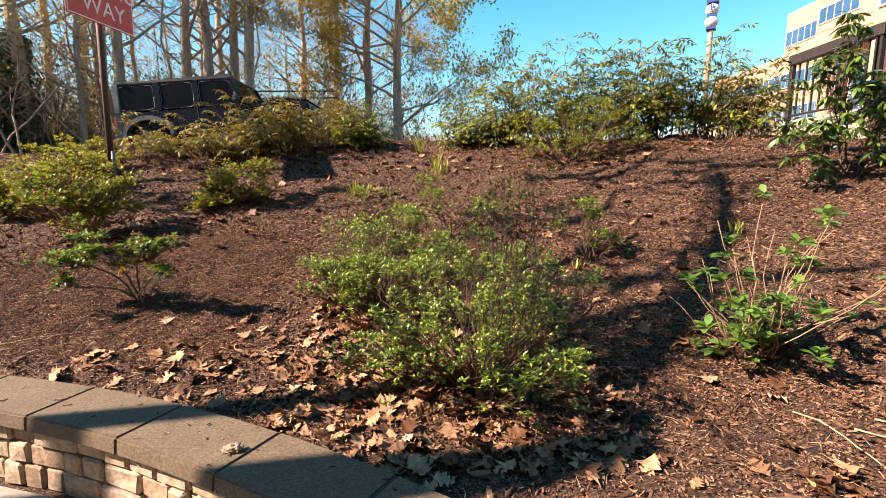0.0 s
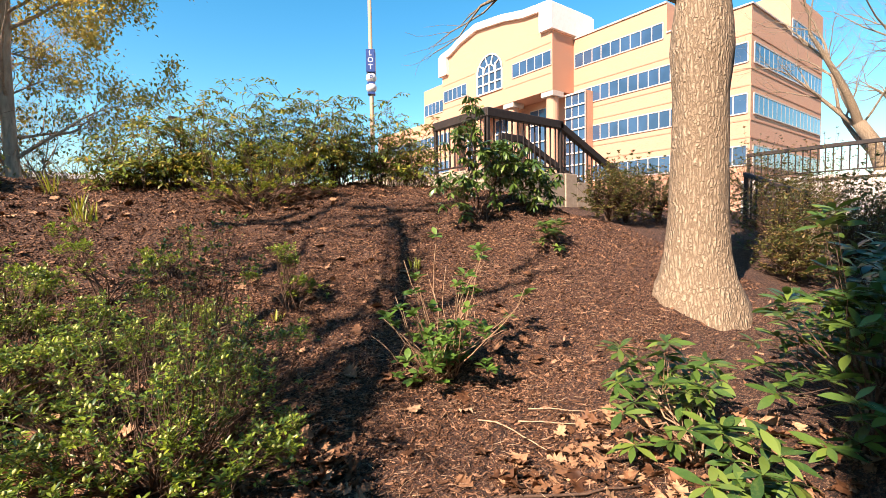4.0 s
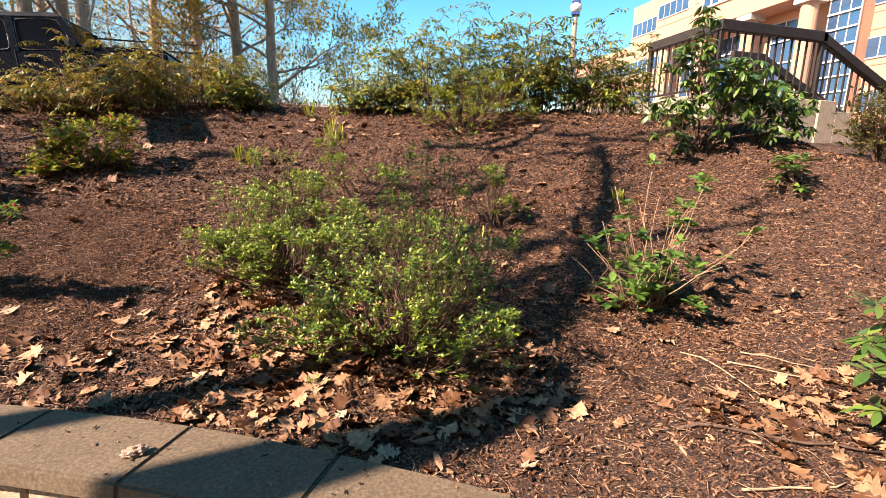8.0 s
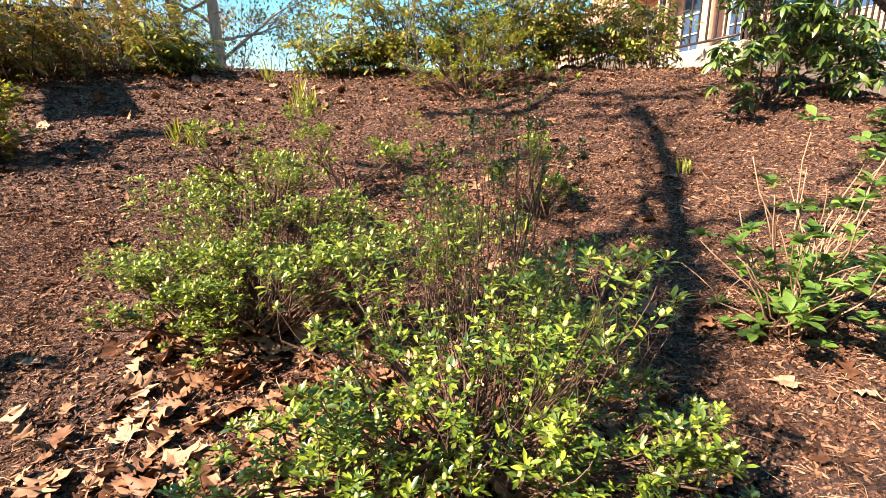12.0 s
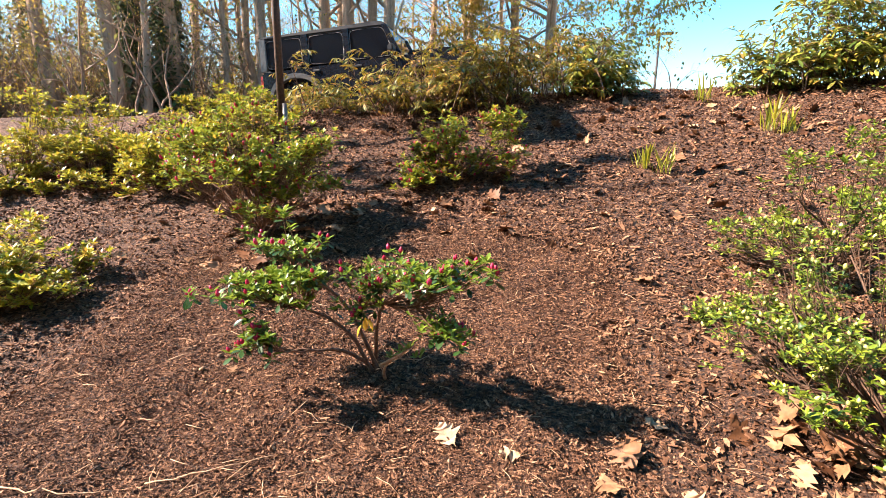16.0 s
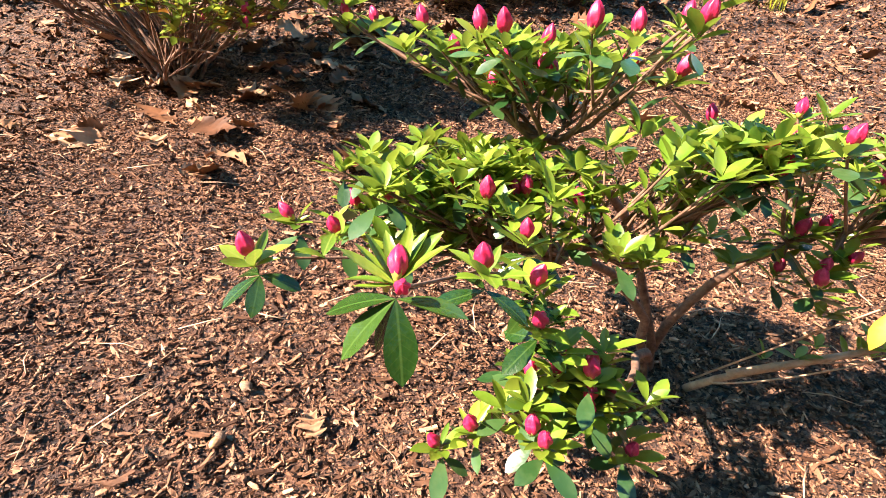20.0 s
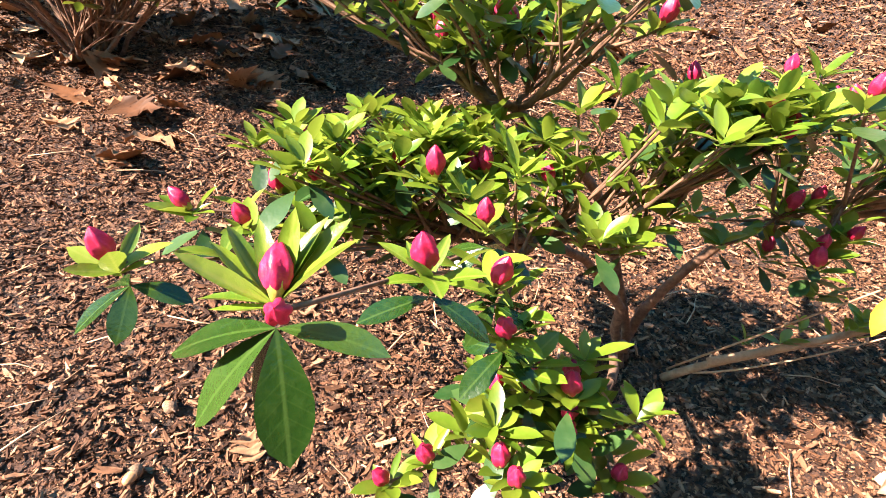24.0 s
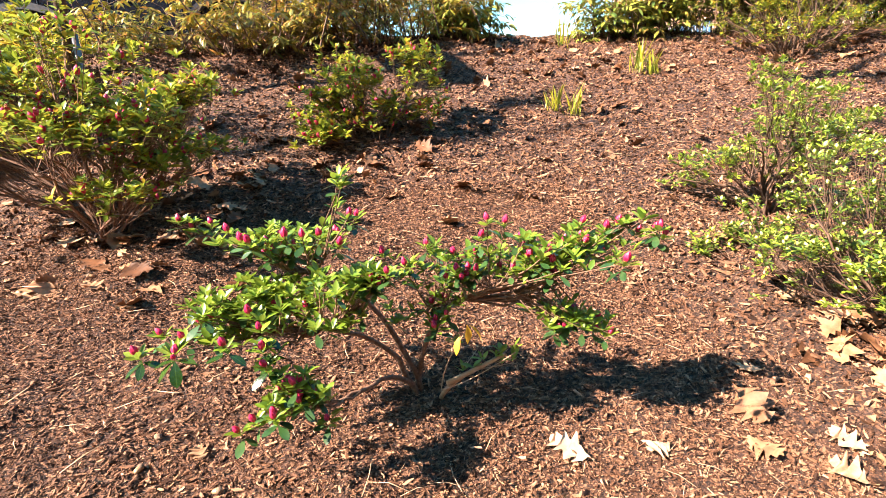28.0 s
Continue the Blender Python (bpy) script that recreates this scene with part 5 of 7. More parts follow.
def shrub(name, label, base, pads, seed, leaf, mats, whorl=6, leaf_scale=(0.7, 1.2), lift=(0.05, 0.9), buds=0.0, stem=0.012, along_twig=3, group="", category="shrub", stem_mat="twig", droopy=0.0, skirt=0.25, bud_mats=("petal", "sepal"), creep=0.0, main=16):
    """A shrub: forking stems from its base to the tips of its pads, a whorl of leaves at each tip."""
    r = np.random.default_rng(seed)
    bz = float(land(base[0], base[1]))
    ob = thing(name, label, category, group, at=(base[0], base[1], bz))
    g = Gather()
    leaf_pos, leaf_way, leaf_big = [], [], []
    bud_pos, bud_way = [], []
    for hub, tips in pad_tips(r, pads, skirt, base):
        root = np.array([r.normal(0, 0.03), r.normal(0, 0.03), -0.04])
        low = np.array([hub[0] * 0.25, hub[1] * 0.25, hub[2] * 0.55])
        if creep:
            root[:2] += hub[:2] * creep
            root[2] = float(land(base[0] + root[0], base[1] + root[1])) - bz - 0.03
            low = np.array([hub[0] * (0.6 + 0.4 * creep), hub[1] * (0.6 + 0.4 * creep), root[2] * 0.5 + hub[2] * 0.5])
        n_main = max(1, round(len(tips) / main))
        order = np.argsort(np.arctan2(tips[:, 1] - hub[1], tips[:, 0] - hub[0]))
        groups = np.array_split(tips[order], n_main)
        for grp in groups:
            c = grp.mean(0)
            fork = hub * 0.35 + c * 0.65 - np.array([0, 0, 0.25 * abs(c[2]) + 0.02])
            fork[2] = max(fork[2], root[2] + 0.25 * (c[2] - root[2]))
            line = bez(root, low + r.normal(0, 0.06, 3), fork, 6)
            line[1:5] += r.normal(0, 0.012, (4, 3))
            g.add(tube(line, np.linspace(stem, stem * 0.5, 6), 5, False))
            for tip in grp:
                start = line[r.integers(2, 6)]
                midp = start * 0.45 + tip * 0.55 + np.array([r.normal(0, 0.02), r.normal(0, 0.02), -0.12 * np.linalg.norm(tip - start)])
                tw = bez(start, midp, tip, 4)
                g.add(tube(tw, np.linspace(stem * 0.26, 0.0012, 4), 3, False))
                d = tw[-1] - tw[-2]
                d = d / (np.linalg.norm(d) + 1e-9) * 0.5 + np.array([0, 0, 0.6 - droopy])
                a0 = r.uniform(0, 6.28)
                k = max(3, whorl + r.integers(-1, 2))
                a = a0 + np.arange(k) * 2.4
                el = r.uniform(*lift, k)
                wv = np.stack([np.cos(a) * np.cos(el), np.sin(a) * np.cos(el), np.sin(el) - droopy * 0.5], 1) + 0.35 * d
                leaf_pos.append(np.repeat(tip[None], k, 0) + r.normal(0, 0.004, (k, 3)))
                leaf_way.append(wv)
                leaf_big.append(r.uniform(*leaf_scale, k))
                m = along_twig
                if m:
                    s = r.uniform(0.45, 0.95, m)[:, None]
                    leaf_pos.append(tw[-2] * (1 - s) + tw[-1] * s)
                    a = r.uniform(0, 6.28, m)
                    leaf_way.append(np.stack([np.cos(a), np.sin(a), r.uniform(-0.3, 0.6, m)], 1))
                    leaf_big.append(r.uniform(*leaf_scale, m))
                if r.uniform() < buds:
                    bud_pos.append(tip)
                    bud_way.append(d + r.normal(0, 0.25, 3))
    child("branchwork", g.mesh("branchwork", M[stem_mat]), ob, "thin forking stems", "stuff")
    lp, lw, lb = np.concatenate(leaf_pos), np.concatenate(leaf_way), np.concatenate(leaf_big)
    pick = r.uniform(0, 1, len(lp))
    g = Gather()
    share = 1.0 / len(mats)
    t = leaf_tpl(*leaf)
    for k, m in enumerate(mats):
        sel = (pick >= k * share) & (pick < (k + 1) * share)
        if sel.any():
            g.add(t, turns(lp[sel], lw[sel], lb[sel], r.normal(0, 0.35, sel.sum())), k)
    child("foliage", g.mesh("foliage", [M[m] for m in mats]), ob, "", "stuff")
    if bud_pos:
        bt = turns(np.array(bud_pos), np.array(bud_way), r.uniform(0.7, 1.0, len(bud_pos)) * (1.0 if bud_mats[0] == "petal" else 0.7))
        g = Gather()
        g.add(SMALL_BUD, bt, 0)
        child("bud", g.mesh("bud", M[bud_mats[0]]), ob, "closed deep pink buds" if bud_mats[0] == "petal" else "closed cream-green buds", "stuff")
    return ob


def cane_shrub(name, label, base, seed, canes, height, reach, leaflet, mat, group, pinnae=7, spread_deg=35, stem_mat="twig", category="shrub", crowd=3, bare=0.08):
    """Upright canes with arching sprays of paired narrow leaflets."""
    r = np.random.default_rng(seed)
    ob = thing(name, label, category, group, at=(base[0], base[1], float(land(base[0], base[1]))))
    g, lp, lw, lb = Gather(), [], [], []
    for c in range(canes):
        a = r.uniform(0, 6.28)
        lean = math.tan(radians(r.uniform(3, spread_deg)))
        h = height * (0.3 + 0.8 * r.uniform() ** 1.4)
        foot = np.array([r.normal(0, reach * 0.3), r.normal(0, reach * 0.3), -0.05])
        top = foot + np.array([math.cos(a) * lean * h * 0.8, math.sin(a) * lean * h * 0.8, h])
        line = bez(foot, foot * 0.4 + top * 0.6 + np.array([0, 0, 0.15 * h]), top, 6)
        g.add(tube(line, np.linspace(0.007, 0.0025, 6), 4, False))
        for s in range(crowd + r.integers(0, 3)):
            t = r.uniform(bare, 1.0)
            p = line[min(5, int(t * 5.99))]
            b = r.uniform(0, 6.28)
            out = np.array([math.cos(b), math.sin(b), r.uniform(0.1, 0.9)])
            ln = r.uniform(0.2, 0.42)
            end = p + out / np.linalg.norm(out) * ln
            ra = bez(p, (p + end) / 2 + np.array([0, 0, 0.08]), end - np.array([0, 0, 0.06]), 5)
            g.add(tube(ra, np.linspace(0.003, 0.0012, 5), 3, False))
            side = np.cross(out, [0, 0, 1])
            side /= np.linalg.norm(side) + 1e-9
            for k in range(pinnae):
                u = 0.25 + 0.75 * k / (pinnae - 1)
                i = min(3, int(u * 4))
                f = u * 4 - i
                q = ra[i] * (1 - f) + ra[i + 1] * f
                fw = ra[i + 1] - ra[i]
                fw /= np.linalg.norm(fw)
                for sgn in (-1, 1):
                    lp.append(q)
                    lw.append(fw * 0.8 + sgn * side * 0.9 + np.array([0, 0, r.normal(-0.15, 0.35)]))
                    lb.append(r.uniform(0.7, 1.15))
    child("branchwork", g.mesh("branchwork", M[stem_mat]), ob, "thin upright canes", "stuff")
    g = Gather()
    g.add(leaf_tpl(*leaflet), turns(np.array(lp), np.array(lw), np.array(lb), r.normal(0, 0.3, len(lp))))
    child("foliage", g.mesh("foliage", M[mat]), ob, "", "stuff")
    return ob


AZ = (0.036, 0.014, 0.25, 0.15, 3)


def around(base, pads):
    """Pads given in the place's own metres, made relative to a base."""
    z = float(land(*base))
    return [(x - base[0], y - base[1], h - z, rx, ry, rz, n) for x, y, h, rx, ry, rz, n in pads]


def low_pads(base, pads):
    """Pads given by place and height over the soil there."""
    return around(base, [(x, y, float(land(x, y)) + h, rx, ry, rz, n) for x, y, h, rx, ry, rz, n in pads])



def carpet(seed, lobes):
    """Many small uneven pads strewn over a few lobes: x, y, reach in x and y, height, pads, tips a pad."""
    r = np.random.default_rng(seed)
    out = []
    for x, y, rx, ry, h, n, tips in lobes:
        for k in range(n):
            a, d = r.uniform(0, 6.28), math.sqrt(r.uniform(0, 1))
            px, py = x + rx * d * math.cos(a), y + ry * d * math.sin(a)
            s = r.uniform(0.09, 0.2)
            out.append((px, py, h * r.uniform(0.55, 1.25) * (1.1 - 0.35 * d), s * 1.2, s, s * r.uniform(0.35, 0.7), max(8, int(tips * r.uniform(0.5, 1.5)))))
    return out


def flat_pads(seed, spots):
    """Small uneven pads strewn round given places: x, y, z, reach, pads, tips a pad."""
    r = np.random.default_rng(seed)
    out = []
    for x, y, z, reach, n, tips in spots:
        for k in range(n):
            a, d = r.uniform(0, 6.28), math.sqrt(r.uniform(0, 1))
            s = r.uniform(0.07, 0.14)
            out.append((x + reach * d * math.cos(a), y + 0.7 * reach * d * math.sin(a), z + r.normal(0, 0.05), s * 1.2, s, s * r.uniform(0.3, 0.6), max(3, int(tips * r.uniform(0.35, 1.0)))))
    return out


FINE = (0.031, 0.0108, 0.28, 0.12, 3)
shrub("azalea", "spreading green azalea with small leaves and cream-green buds", (0.22, 2.72), around((0.22, 2.72), flat_pads(41, [
    (0.45, 2.2, 0.8, 0.24, 7, 17), (0.6, 2.16, 0.76, 0.12, 3, 14), (0.16, 2.3, 0.88, 0.26, 7, 17), (-0.2, 2.4, 0.78, 0.26, 7, 16), (-0.45, 2.58, 0.72, 0.2, 5, 13),
    (-0.1, 2.35, 1.0, 0.26, 7, 17), (0.3, 2.25, 1.1, 0.2, 5, 14), (0.26, 2.1, 1.22, 0.09, 2, 10), (0.72, 2.7, 1.14, 0.22, 4, 11), (0.4, 2.6, 1.05, 0.26, 7, 14), (-0.1, 2.72, 1.06, 0.32, 6, 13),
    (0.12, 2.95, 1.2, 0.28, 5, 13), (0.48, 2.72, 0.88, 0.24, 6, 13), (0.62, 2.5, 0.82, 0.16, 4, 14)])), 41, FINE, ["azalea", "azalea", "azalea", "rhodo"], 7, (0.6, 1.2), (0.0, 0.75), 0.4, 0.0065, 8, "spreading green azaleas", skirt=0.2, bud_mats=("cream_bud", "sepal"), creep=0.15, main=14)
shrub("azalea", "upright thin-stemmed azalea with sparse leaves", (0.36, 2.98), around((0.36, 2.98), flat_pads(47, [(0.75, 3.1, 1.0, 0.28, 10, 11), (0.55, 3.4, 1.12, 0.3, 9, 10), (0.95, 3.3, 0.95, 0.22, 6, 9), (0.3, 3.25, 1.25, 0.28, 7, 9), (0.42, 2.92, 1.56, 0.24, 5, 7), (0.58, 3.0, 1.7, 0.2, 4, 6), (0.2, 3.02, 1.46, 0.22, 4, 7), (0.72, 3.05, 1.42, 0.16, 3, 6), (0.36, 2.95, 1.36, 0.2, 3, 7)])), 47, FINE, ["azalea", "rhodo"], 7, (0.6, 1.2), (0.1, 1.1), 0.12, 0.0045, 5, "upright azaleas", skirt=0.0, bud_mats=("cream_bud", "sepal"), main=12, stem_mat="twig", creep=0.45)
shrub("azalea", "spreading green azalea with small leaves and cream-green buds", (-0.52, 3.62), around((-0.52, 3.62), flat_pads(51, [
    (-0.75, 3.5, 1.02, 0.3, 13, 24), (-0.95, 3.75, 0.98, 0.28, 10, 21), (-0.9, 4.08, 0.97, 0.24, 6, 18), (-0.3, 3.3, 1.06, 0.34, 11, 20), (0.15, 3.3, 1.08, 0.34, 9, 15), (-0.45, 3.95, 1.14, 0.36, 12, 18), (-0.8, 3.35, 0.86, 0.2, 7, 17), (-0.66, 3.8, 1.25, 0.3, 8, 14), (-0.4, 4.1, 1.38, 0.3, 6, 12), (0.0, 3.95, 1.15, 0.3, 8, 15), (0.45, 3.5, 1.05, 0.25, 6, 14)])), 51, FINE, ["azalea", "azalea", "azalea", "rhodo"], 7, (0.6, 1.2), (0.0, 0.75), 0.4, 0.0065, 8, "spreading green azaleas", skirt=0.2, bud_mats=("cream_bud", "sepal"), creep=0.3, main=14)
# thinner upright ones above
for k, (x, y, spots) in enumerate((
    (-0.45, 4.45, [(-0.5, 4.4, 1.3, 0.35, 8, 10), (-0.62, 4.3, 1.55, 0.14, 3, 8), (-0.25, 4.5, 1.45, 0.25, 5, 9), (-0.75, 4.6, 1.2, 0.25, 5, 9)]),
    (0.05, 4.75, [(0.0, 4.7, 1.6, 0.25, 4, 8), (0.2, 4.7, 1.45, 0.25, 4, 8), (-0.2, 4.8, 1.72, 0.12, 2, 6)]),
    (1.35, 4.25, [(1.38, 4.22, 1.42, 0.2, 4, 10), (1.4, 4.2, 1.18, 0.2, 4, 10), (1.15, 4.3, 1.3, 0.12, 2, 8)]),
    (0.7, 4.15, [(0.7, 4.15, 1.02, 0.2, 4, 9), (0.95, 3.9, 0.95, 0.15, 2, 8)]),
    (0.55, 5.0, [(0.55, 5.0, 1.5, 0.3, 4, 9), (0.8, 5.1, 1.6, 0.15, 2, 8)]))):
    shrub("azalea", "upright thin-stemmed azalea with sparse leaves", (x, y), around((x, y), flat_pads(340 + k, [(*q[:5], round(1.8 * q[5])) for q in spots])), 340 + k, AZ, ["azalea"], 7, (0.6, 1.1), (0.1, 1.1), 0.12, 0.0075, 5, "upright azaleas", skirt=0.08, bud_mats=("cream_bud", "sepal"), main=10)
shrub("azalea", "open green azalea on the crest", (1.75, 6.4), low_pads((1.75, 6.4), carpet(44, [(1.75, 6.4, 0.95, 0.35, 0.4, 12, 13), (1.65, 6.45, 0.6, 0.3, 0.72, 10, 13), (2.3, 6.4, 0.3, 0.25, 0.6, 5, 12), (1.2, 6.4, 0.3, 0.25, 0.5, 5, 12)])), 44, (0.044, 0.017, 0.25, 0.2, 2), ["azalea", "azalea_gold"], 8, (0.6, 1.15), (0.1, 1.1), 0, 0.009, 7, main=14, creep=0.25)
shrub("azalea", "rounded azalea with red-tipped buds", (-2.42, 5.48), low_pads((-2.42, 5.48), carpet(52, [(-2.42, 5.45, 0.55, 0.3, 0.22, 8, 17), (-2.45, 5.5, 0.4, 0.25, 0.46, 9, 19), (-2.15, 5.5, 0.15, 0.12, 0.6, 3, 14)])), 52, (0.044, 0.017, 0.25, 0.15, 3), ["azalea_gold", "azalea"], 8, (0.7, 1.25), (0.1, 1.0), 0.4, 0.0075, 7, main=24, creep=0.25)
shrub("azalea", "upright azalea with scattered pink buds", (-3.7, 4.78), low_pads((-3.7, 4.78), carpet(53, [(-3.75, 4.75, 0.6, 0.35, 0.62, 8, 21), (-3.8, 4.7, 0.55, 0.35, 0.74, 10, 22), (-3.62, 4.55, 0.3, 0.3, 0.85, 6, 17), (-4.25, 4.85, 0.35, 0.2, 0.68, 7, 20), (-3.3, 4.65, 0.2, 0.15, 0.62, 4, 15)])), 53, (0.042, 0.016, 0.25, 0.15, 3), ["azalea_gold", "azalea", "azalea"], 8, (0.7, 1.25), (0.1, 1.0), 0.4, 0.0075, 6, main=24, skirt=0.0, stem_mat="twig_red")
for k, (x, y, s) in enumerate(((-5.0, 5.45, 1.0), (-5.9, 5.6, 1.1), (-6.9, 5.5, 1.1), (-4.6, 6.1, 0.9), (-7.9, 5.2, 1.1), (-4.9, 3.9, 0.8), (-8.9, 5.4, 1.1))):
    shrub("azalea", "yellow-green azalea in the row by the road", (x, y), low_pads((x, y), carpet(60 + k, [(x, y, 0.75 * s, 0.4, 0.2, 11, 22), (x - 0.1, y, 0.6 * s, 0.35, 0.42 * s, 13, 22), (x + 0.3 * (-1) ** k, y, 0.3, 0.25, 0.62 * s, 5, 18)])), 60 + k, (0.042, 0.016, 0.25, 0.15, 2), ["azalea_gold"], 8, (0.8, 1.35), (0.1, 1.0), 0.05, 0.0085, 7, main=30, creep=0.4, group="row of yellow-green azaleas")

# ---- azalea with pink buds that the walk ends at ----
def hero_azalea():
    base = np.array([-2.49, 3.73, float(land(-2.49, 3.73))])
    ob = thing("azalea_pink", "low spreading azalea with deep pink buds and fresh leaves", "shrub", at=tuple(base))
    r = np.random.default_rng(8)
    # tips that carry buds, by spray
    near_spray = [(-3.001, 3.286, 1.115), (-2.938, 3.345, 1.095), (-2.879, 3.394, 1.054), (-2.872, 3.376, 1.023), (-3.126, 3.422, 1.062), (-3.06, 3.502, 1.051), (-3.108, 3.52, 1.058), (-3.046, 3.589, 1.048), (-3.005, 3.546, 1.073), (-3.018, 3.614, 1.082), (-2.911, 3.482, 1.102), (-2.883, 3.426, 1.085)]
    low_spray = [(-2.78, 3.39, 0.93), (-2.812, 3.366, 0.931), (-2.759, 3.359, 0.879), (-2.864, 3.338, 0.92), (-2.917, 3.397, 0.881), (-2.952, 3.395, 0.861)]
    back_spray = [(-2.697, 3.552, 1.223), (-3.03, 3.77, 1.25), (-2.97, 3.67, 1.25), (-2.92, 3.56, 1.25), (-2.9, 3.54, 1.25), (-2.83, 3.62, 1.24), (-2.93, 3.66, 1.22), (-2.78, 3.51, 1.26), (-2.65, 3.65, 1.27), (-2.74, 3.47, 1.27), (-2.82, 3.52, 1.26), (-2.67, 3.62, 1.28), (-3.095, 3.732, 1.27)]
    right_spray = [(-2.477, 3.624, 1.185), (-2.605, 3.423, 1.186), (-2.593, 3.632, 1.168), (-2.296, 3.452, 1.158), (-2.206, 3.416, 1.146), (-2.13, 3.244, 1.224), (-2.36, 3.5, 1.23), (-2.345, 3.5, 1.27), (-2.3, 3.5, 1.26), (-2.25, 3.5, 1.19), (-2.17, 3.5, 1.17), (-2.11, 3.5, 1.2), (-2.1, 3.48, 1.25), (-2.05, 3.45, 1.24), (-2.02, 3.45, 1.25), (-1.95, 3.4, 1.24), (-2.45, 3.5, 1.13), (-2.4, 3.5, 1.13)]
    sprays = [near_spray, low_spray, back_spray, right_spray]
    # leafy pads between: centre, radii, tips
    pads = [[((-2.9, 3.6, 1.085), (0.17, 0.14, 0.02), 66), ((-3.0, 3.54, 1.03), (0.1, 0.1, 0.03), 10), ((-2.69, 3.49, 1.14), (0.13, 0.07, 0.02), 24), ((-2.62, 3.46, 1.155), (0.06, 0.05, 0.015), 8), ((-2.74, 3.5, 1.03), (0.1, 0.07, 0.03), 7)],
            [((-2.83, 3.39, 0.93), (0.08, 0.06, 0.05), 17)],
            [((-2.83, 3.66, 1.21), (0.17, 0.1, 0.025), 38), ((-3.08, 3.73, 1.25), (0.03, 0.03, 0.02), 3), ((-2.684, 3.4, 1.38), (0.03, 0.02, 0.02), 3)],
            [((-2.4, 3.54, 1.15), (0.17, 0.12, 0.04), 28), ((-2.15, 3.42, 1.2), (0.16, 0.1, 0.05), 44), ((-2.1, 3.46, 0.98), (0.14, 0.08, 0.02), 24), ((-2.45, 3.55, 1.02), (0.14, 0.08, 0.04), 12), ((-1.97, 3.4, 1.25), (0.08, 0.04, 0.03), 6)]]
    hubs = [np.array([-2.76, 3.6, 0.98]), np.array([-2.68, 3.5, 0.84]), np.array([-2.784, 3.661, 1.114]), np.array([-2.4, 3.58, 1.03])]
    eye = np.array([-2.98, 3.15, 1.2])
    fresh = [leaf_tpl(0.036, 0.0138, 0.3, q, 6, 0.55, 0.75) for q in (0.1, 0.28, -0.12)]
    narrow = [leaf_tpl(0.034, 0.0078, 0.55, q, 6, 0.55, 0.7) for q in (0.08, -0.18)]
    old = [leaf_tpl(0.044, 0.0185, 0.12, q, 7, 0.6, 0.7) for q in (0.1, 0.25)]

    def leaf_meshes(ts, mat):
        out = []
        for t in ts:
            g = Gather()
            g.add(t)
            out.append(g.mesh("leaf", M[mat]))
        return out

    single = {"fresh": leaf_meshes(fresh, "azalea_hero_leaf"), "narrow": leaf_meshes(narrow, "azalea_hero_leaf"), "old": leaf_meshes(old, "azalea_old_leaf")}
    gb = Gather()
    gb.add(BUD, None, 0)
    gb.add(CUP, None, 1)
    bud_mesh = gb.mesh("bud", [M["petal"], M["sepal"]])
    twigs, rest = Gather(), Gather()
    count = [0]

    def put(kind, pos, way, size, spin):
        """One leaf: an object of its own near the path, else part of the joined rest."""
        m = turns(pos - base, way, size, np.array([spin]))[0]
        if count[0] < 300 and np.linalg.norm(pos - eye) < 0.36:
            me = single[kind][r.integers(len(single[kind]))]
            o = child("leaf", me, ob)
            o.matrix_basis = Matrix(m.tolist())
            count[0] += 1
        else:
            rest.add((fresh if kind == "fresh" else narrow if kind == "narrow" else old)[0], m[None], 1 if kind == "old" else 0)

    def whorl(tip, up, n_fresh, n_old, bud):
        a0 = r.uniform(0, 6.28)
        bud_tip = tip
        tip = tip - up * 0.021 if bud else tip
        for k in range(n_fresh):
            a = a0 + 2.4 * k
            el = r.uniform(0.0, 0.6 if bud else 0.9)
            w = np.array([math.cos(a) * math.cos(el), math.sin(a) * math.cos(el), math.sin(el)]) + 0.3 * up
            put("narrow" if bud and r.uniform() < 0.35 else "fresh", tip + r.normal(0, 0.002, 3), w, r.uniform(0.65, 1.12), r.normal(0, 0.3))
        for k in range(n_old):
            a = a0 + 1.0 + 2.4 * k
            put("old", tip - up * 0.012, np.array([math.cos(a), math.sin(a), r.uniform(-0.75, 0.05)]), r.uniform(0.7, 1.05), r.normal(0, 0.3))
        if bud:
            o = child("bud", bud_mesh, ob, "closed deep pink bud")
            w = up + r.normal(0, 0.14, 3)
            o.matrix_basis = Matrix(turns(bud_tip - base - up * 0.01, w, r.uniform(0.56, 0.7), None)[0].tolist())

    for spray, pad, hub in zip(sprays, pads, hubs):
        tips = [(np.array(t), True) for t in spray]
        for c, rad, n in pad:
            for k in range(n):
                d = r.normal(0, 1, 3)
                d /= np.linalg.norm(d)
                q = np.array(c) + d * np.array(rad) * r.uniform(0.3, 1.05)
                if np.linalg.norm(q - eye) > 0.27:
                    tips.append((q, r.uniform() < (0.06 if spray is near_spray else 0.4)))
        main = bez(np.array([r.normal(0, 0.01), r.normal(0, 0.01), -0.03]), (hub - base) * np.array([0.25, 0.25, 0.75]), hub - base, 9)
        twigs.add(tube(main + r.normal(0, 0.004, main.shape) * np.array([[0]] + [[1]] * 7 + [[0]]), np.linspace(0.0095, 0.0055, 9), 8, False))
        pos = np.array([t for t, _ in tips])
        ang = np.arctan2(pos[:, 1] - hub[1], pos[:, 0] - hub[0])
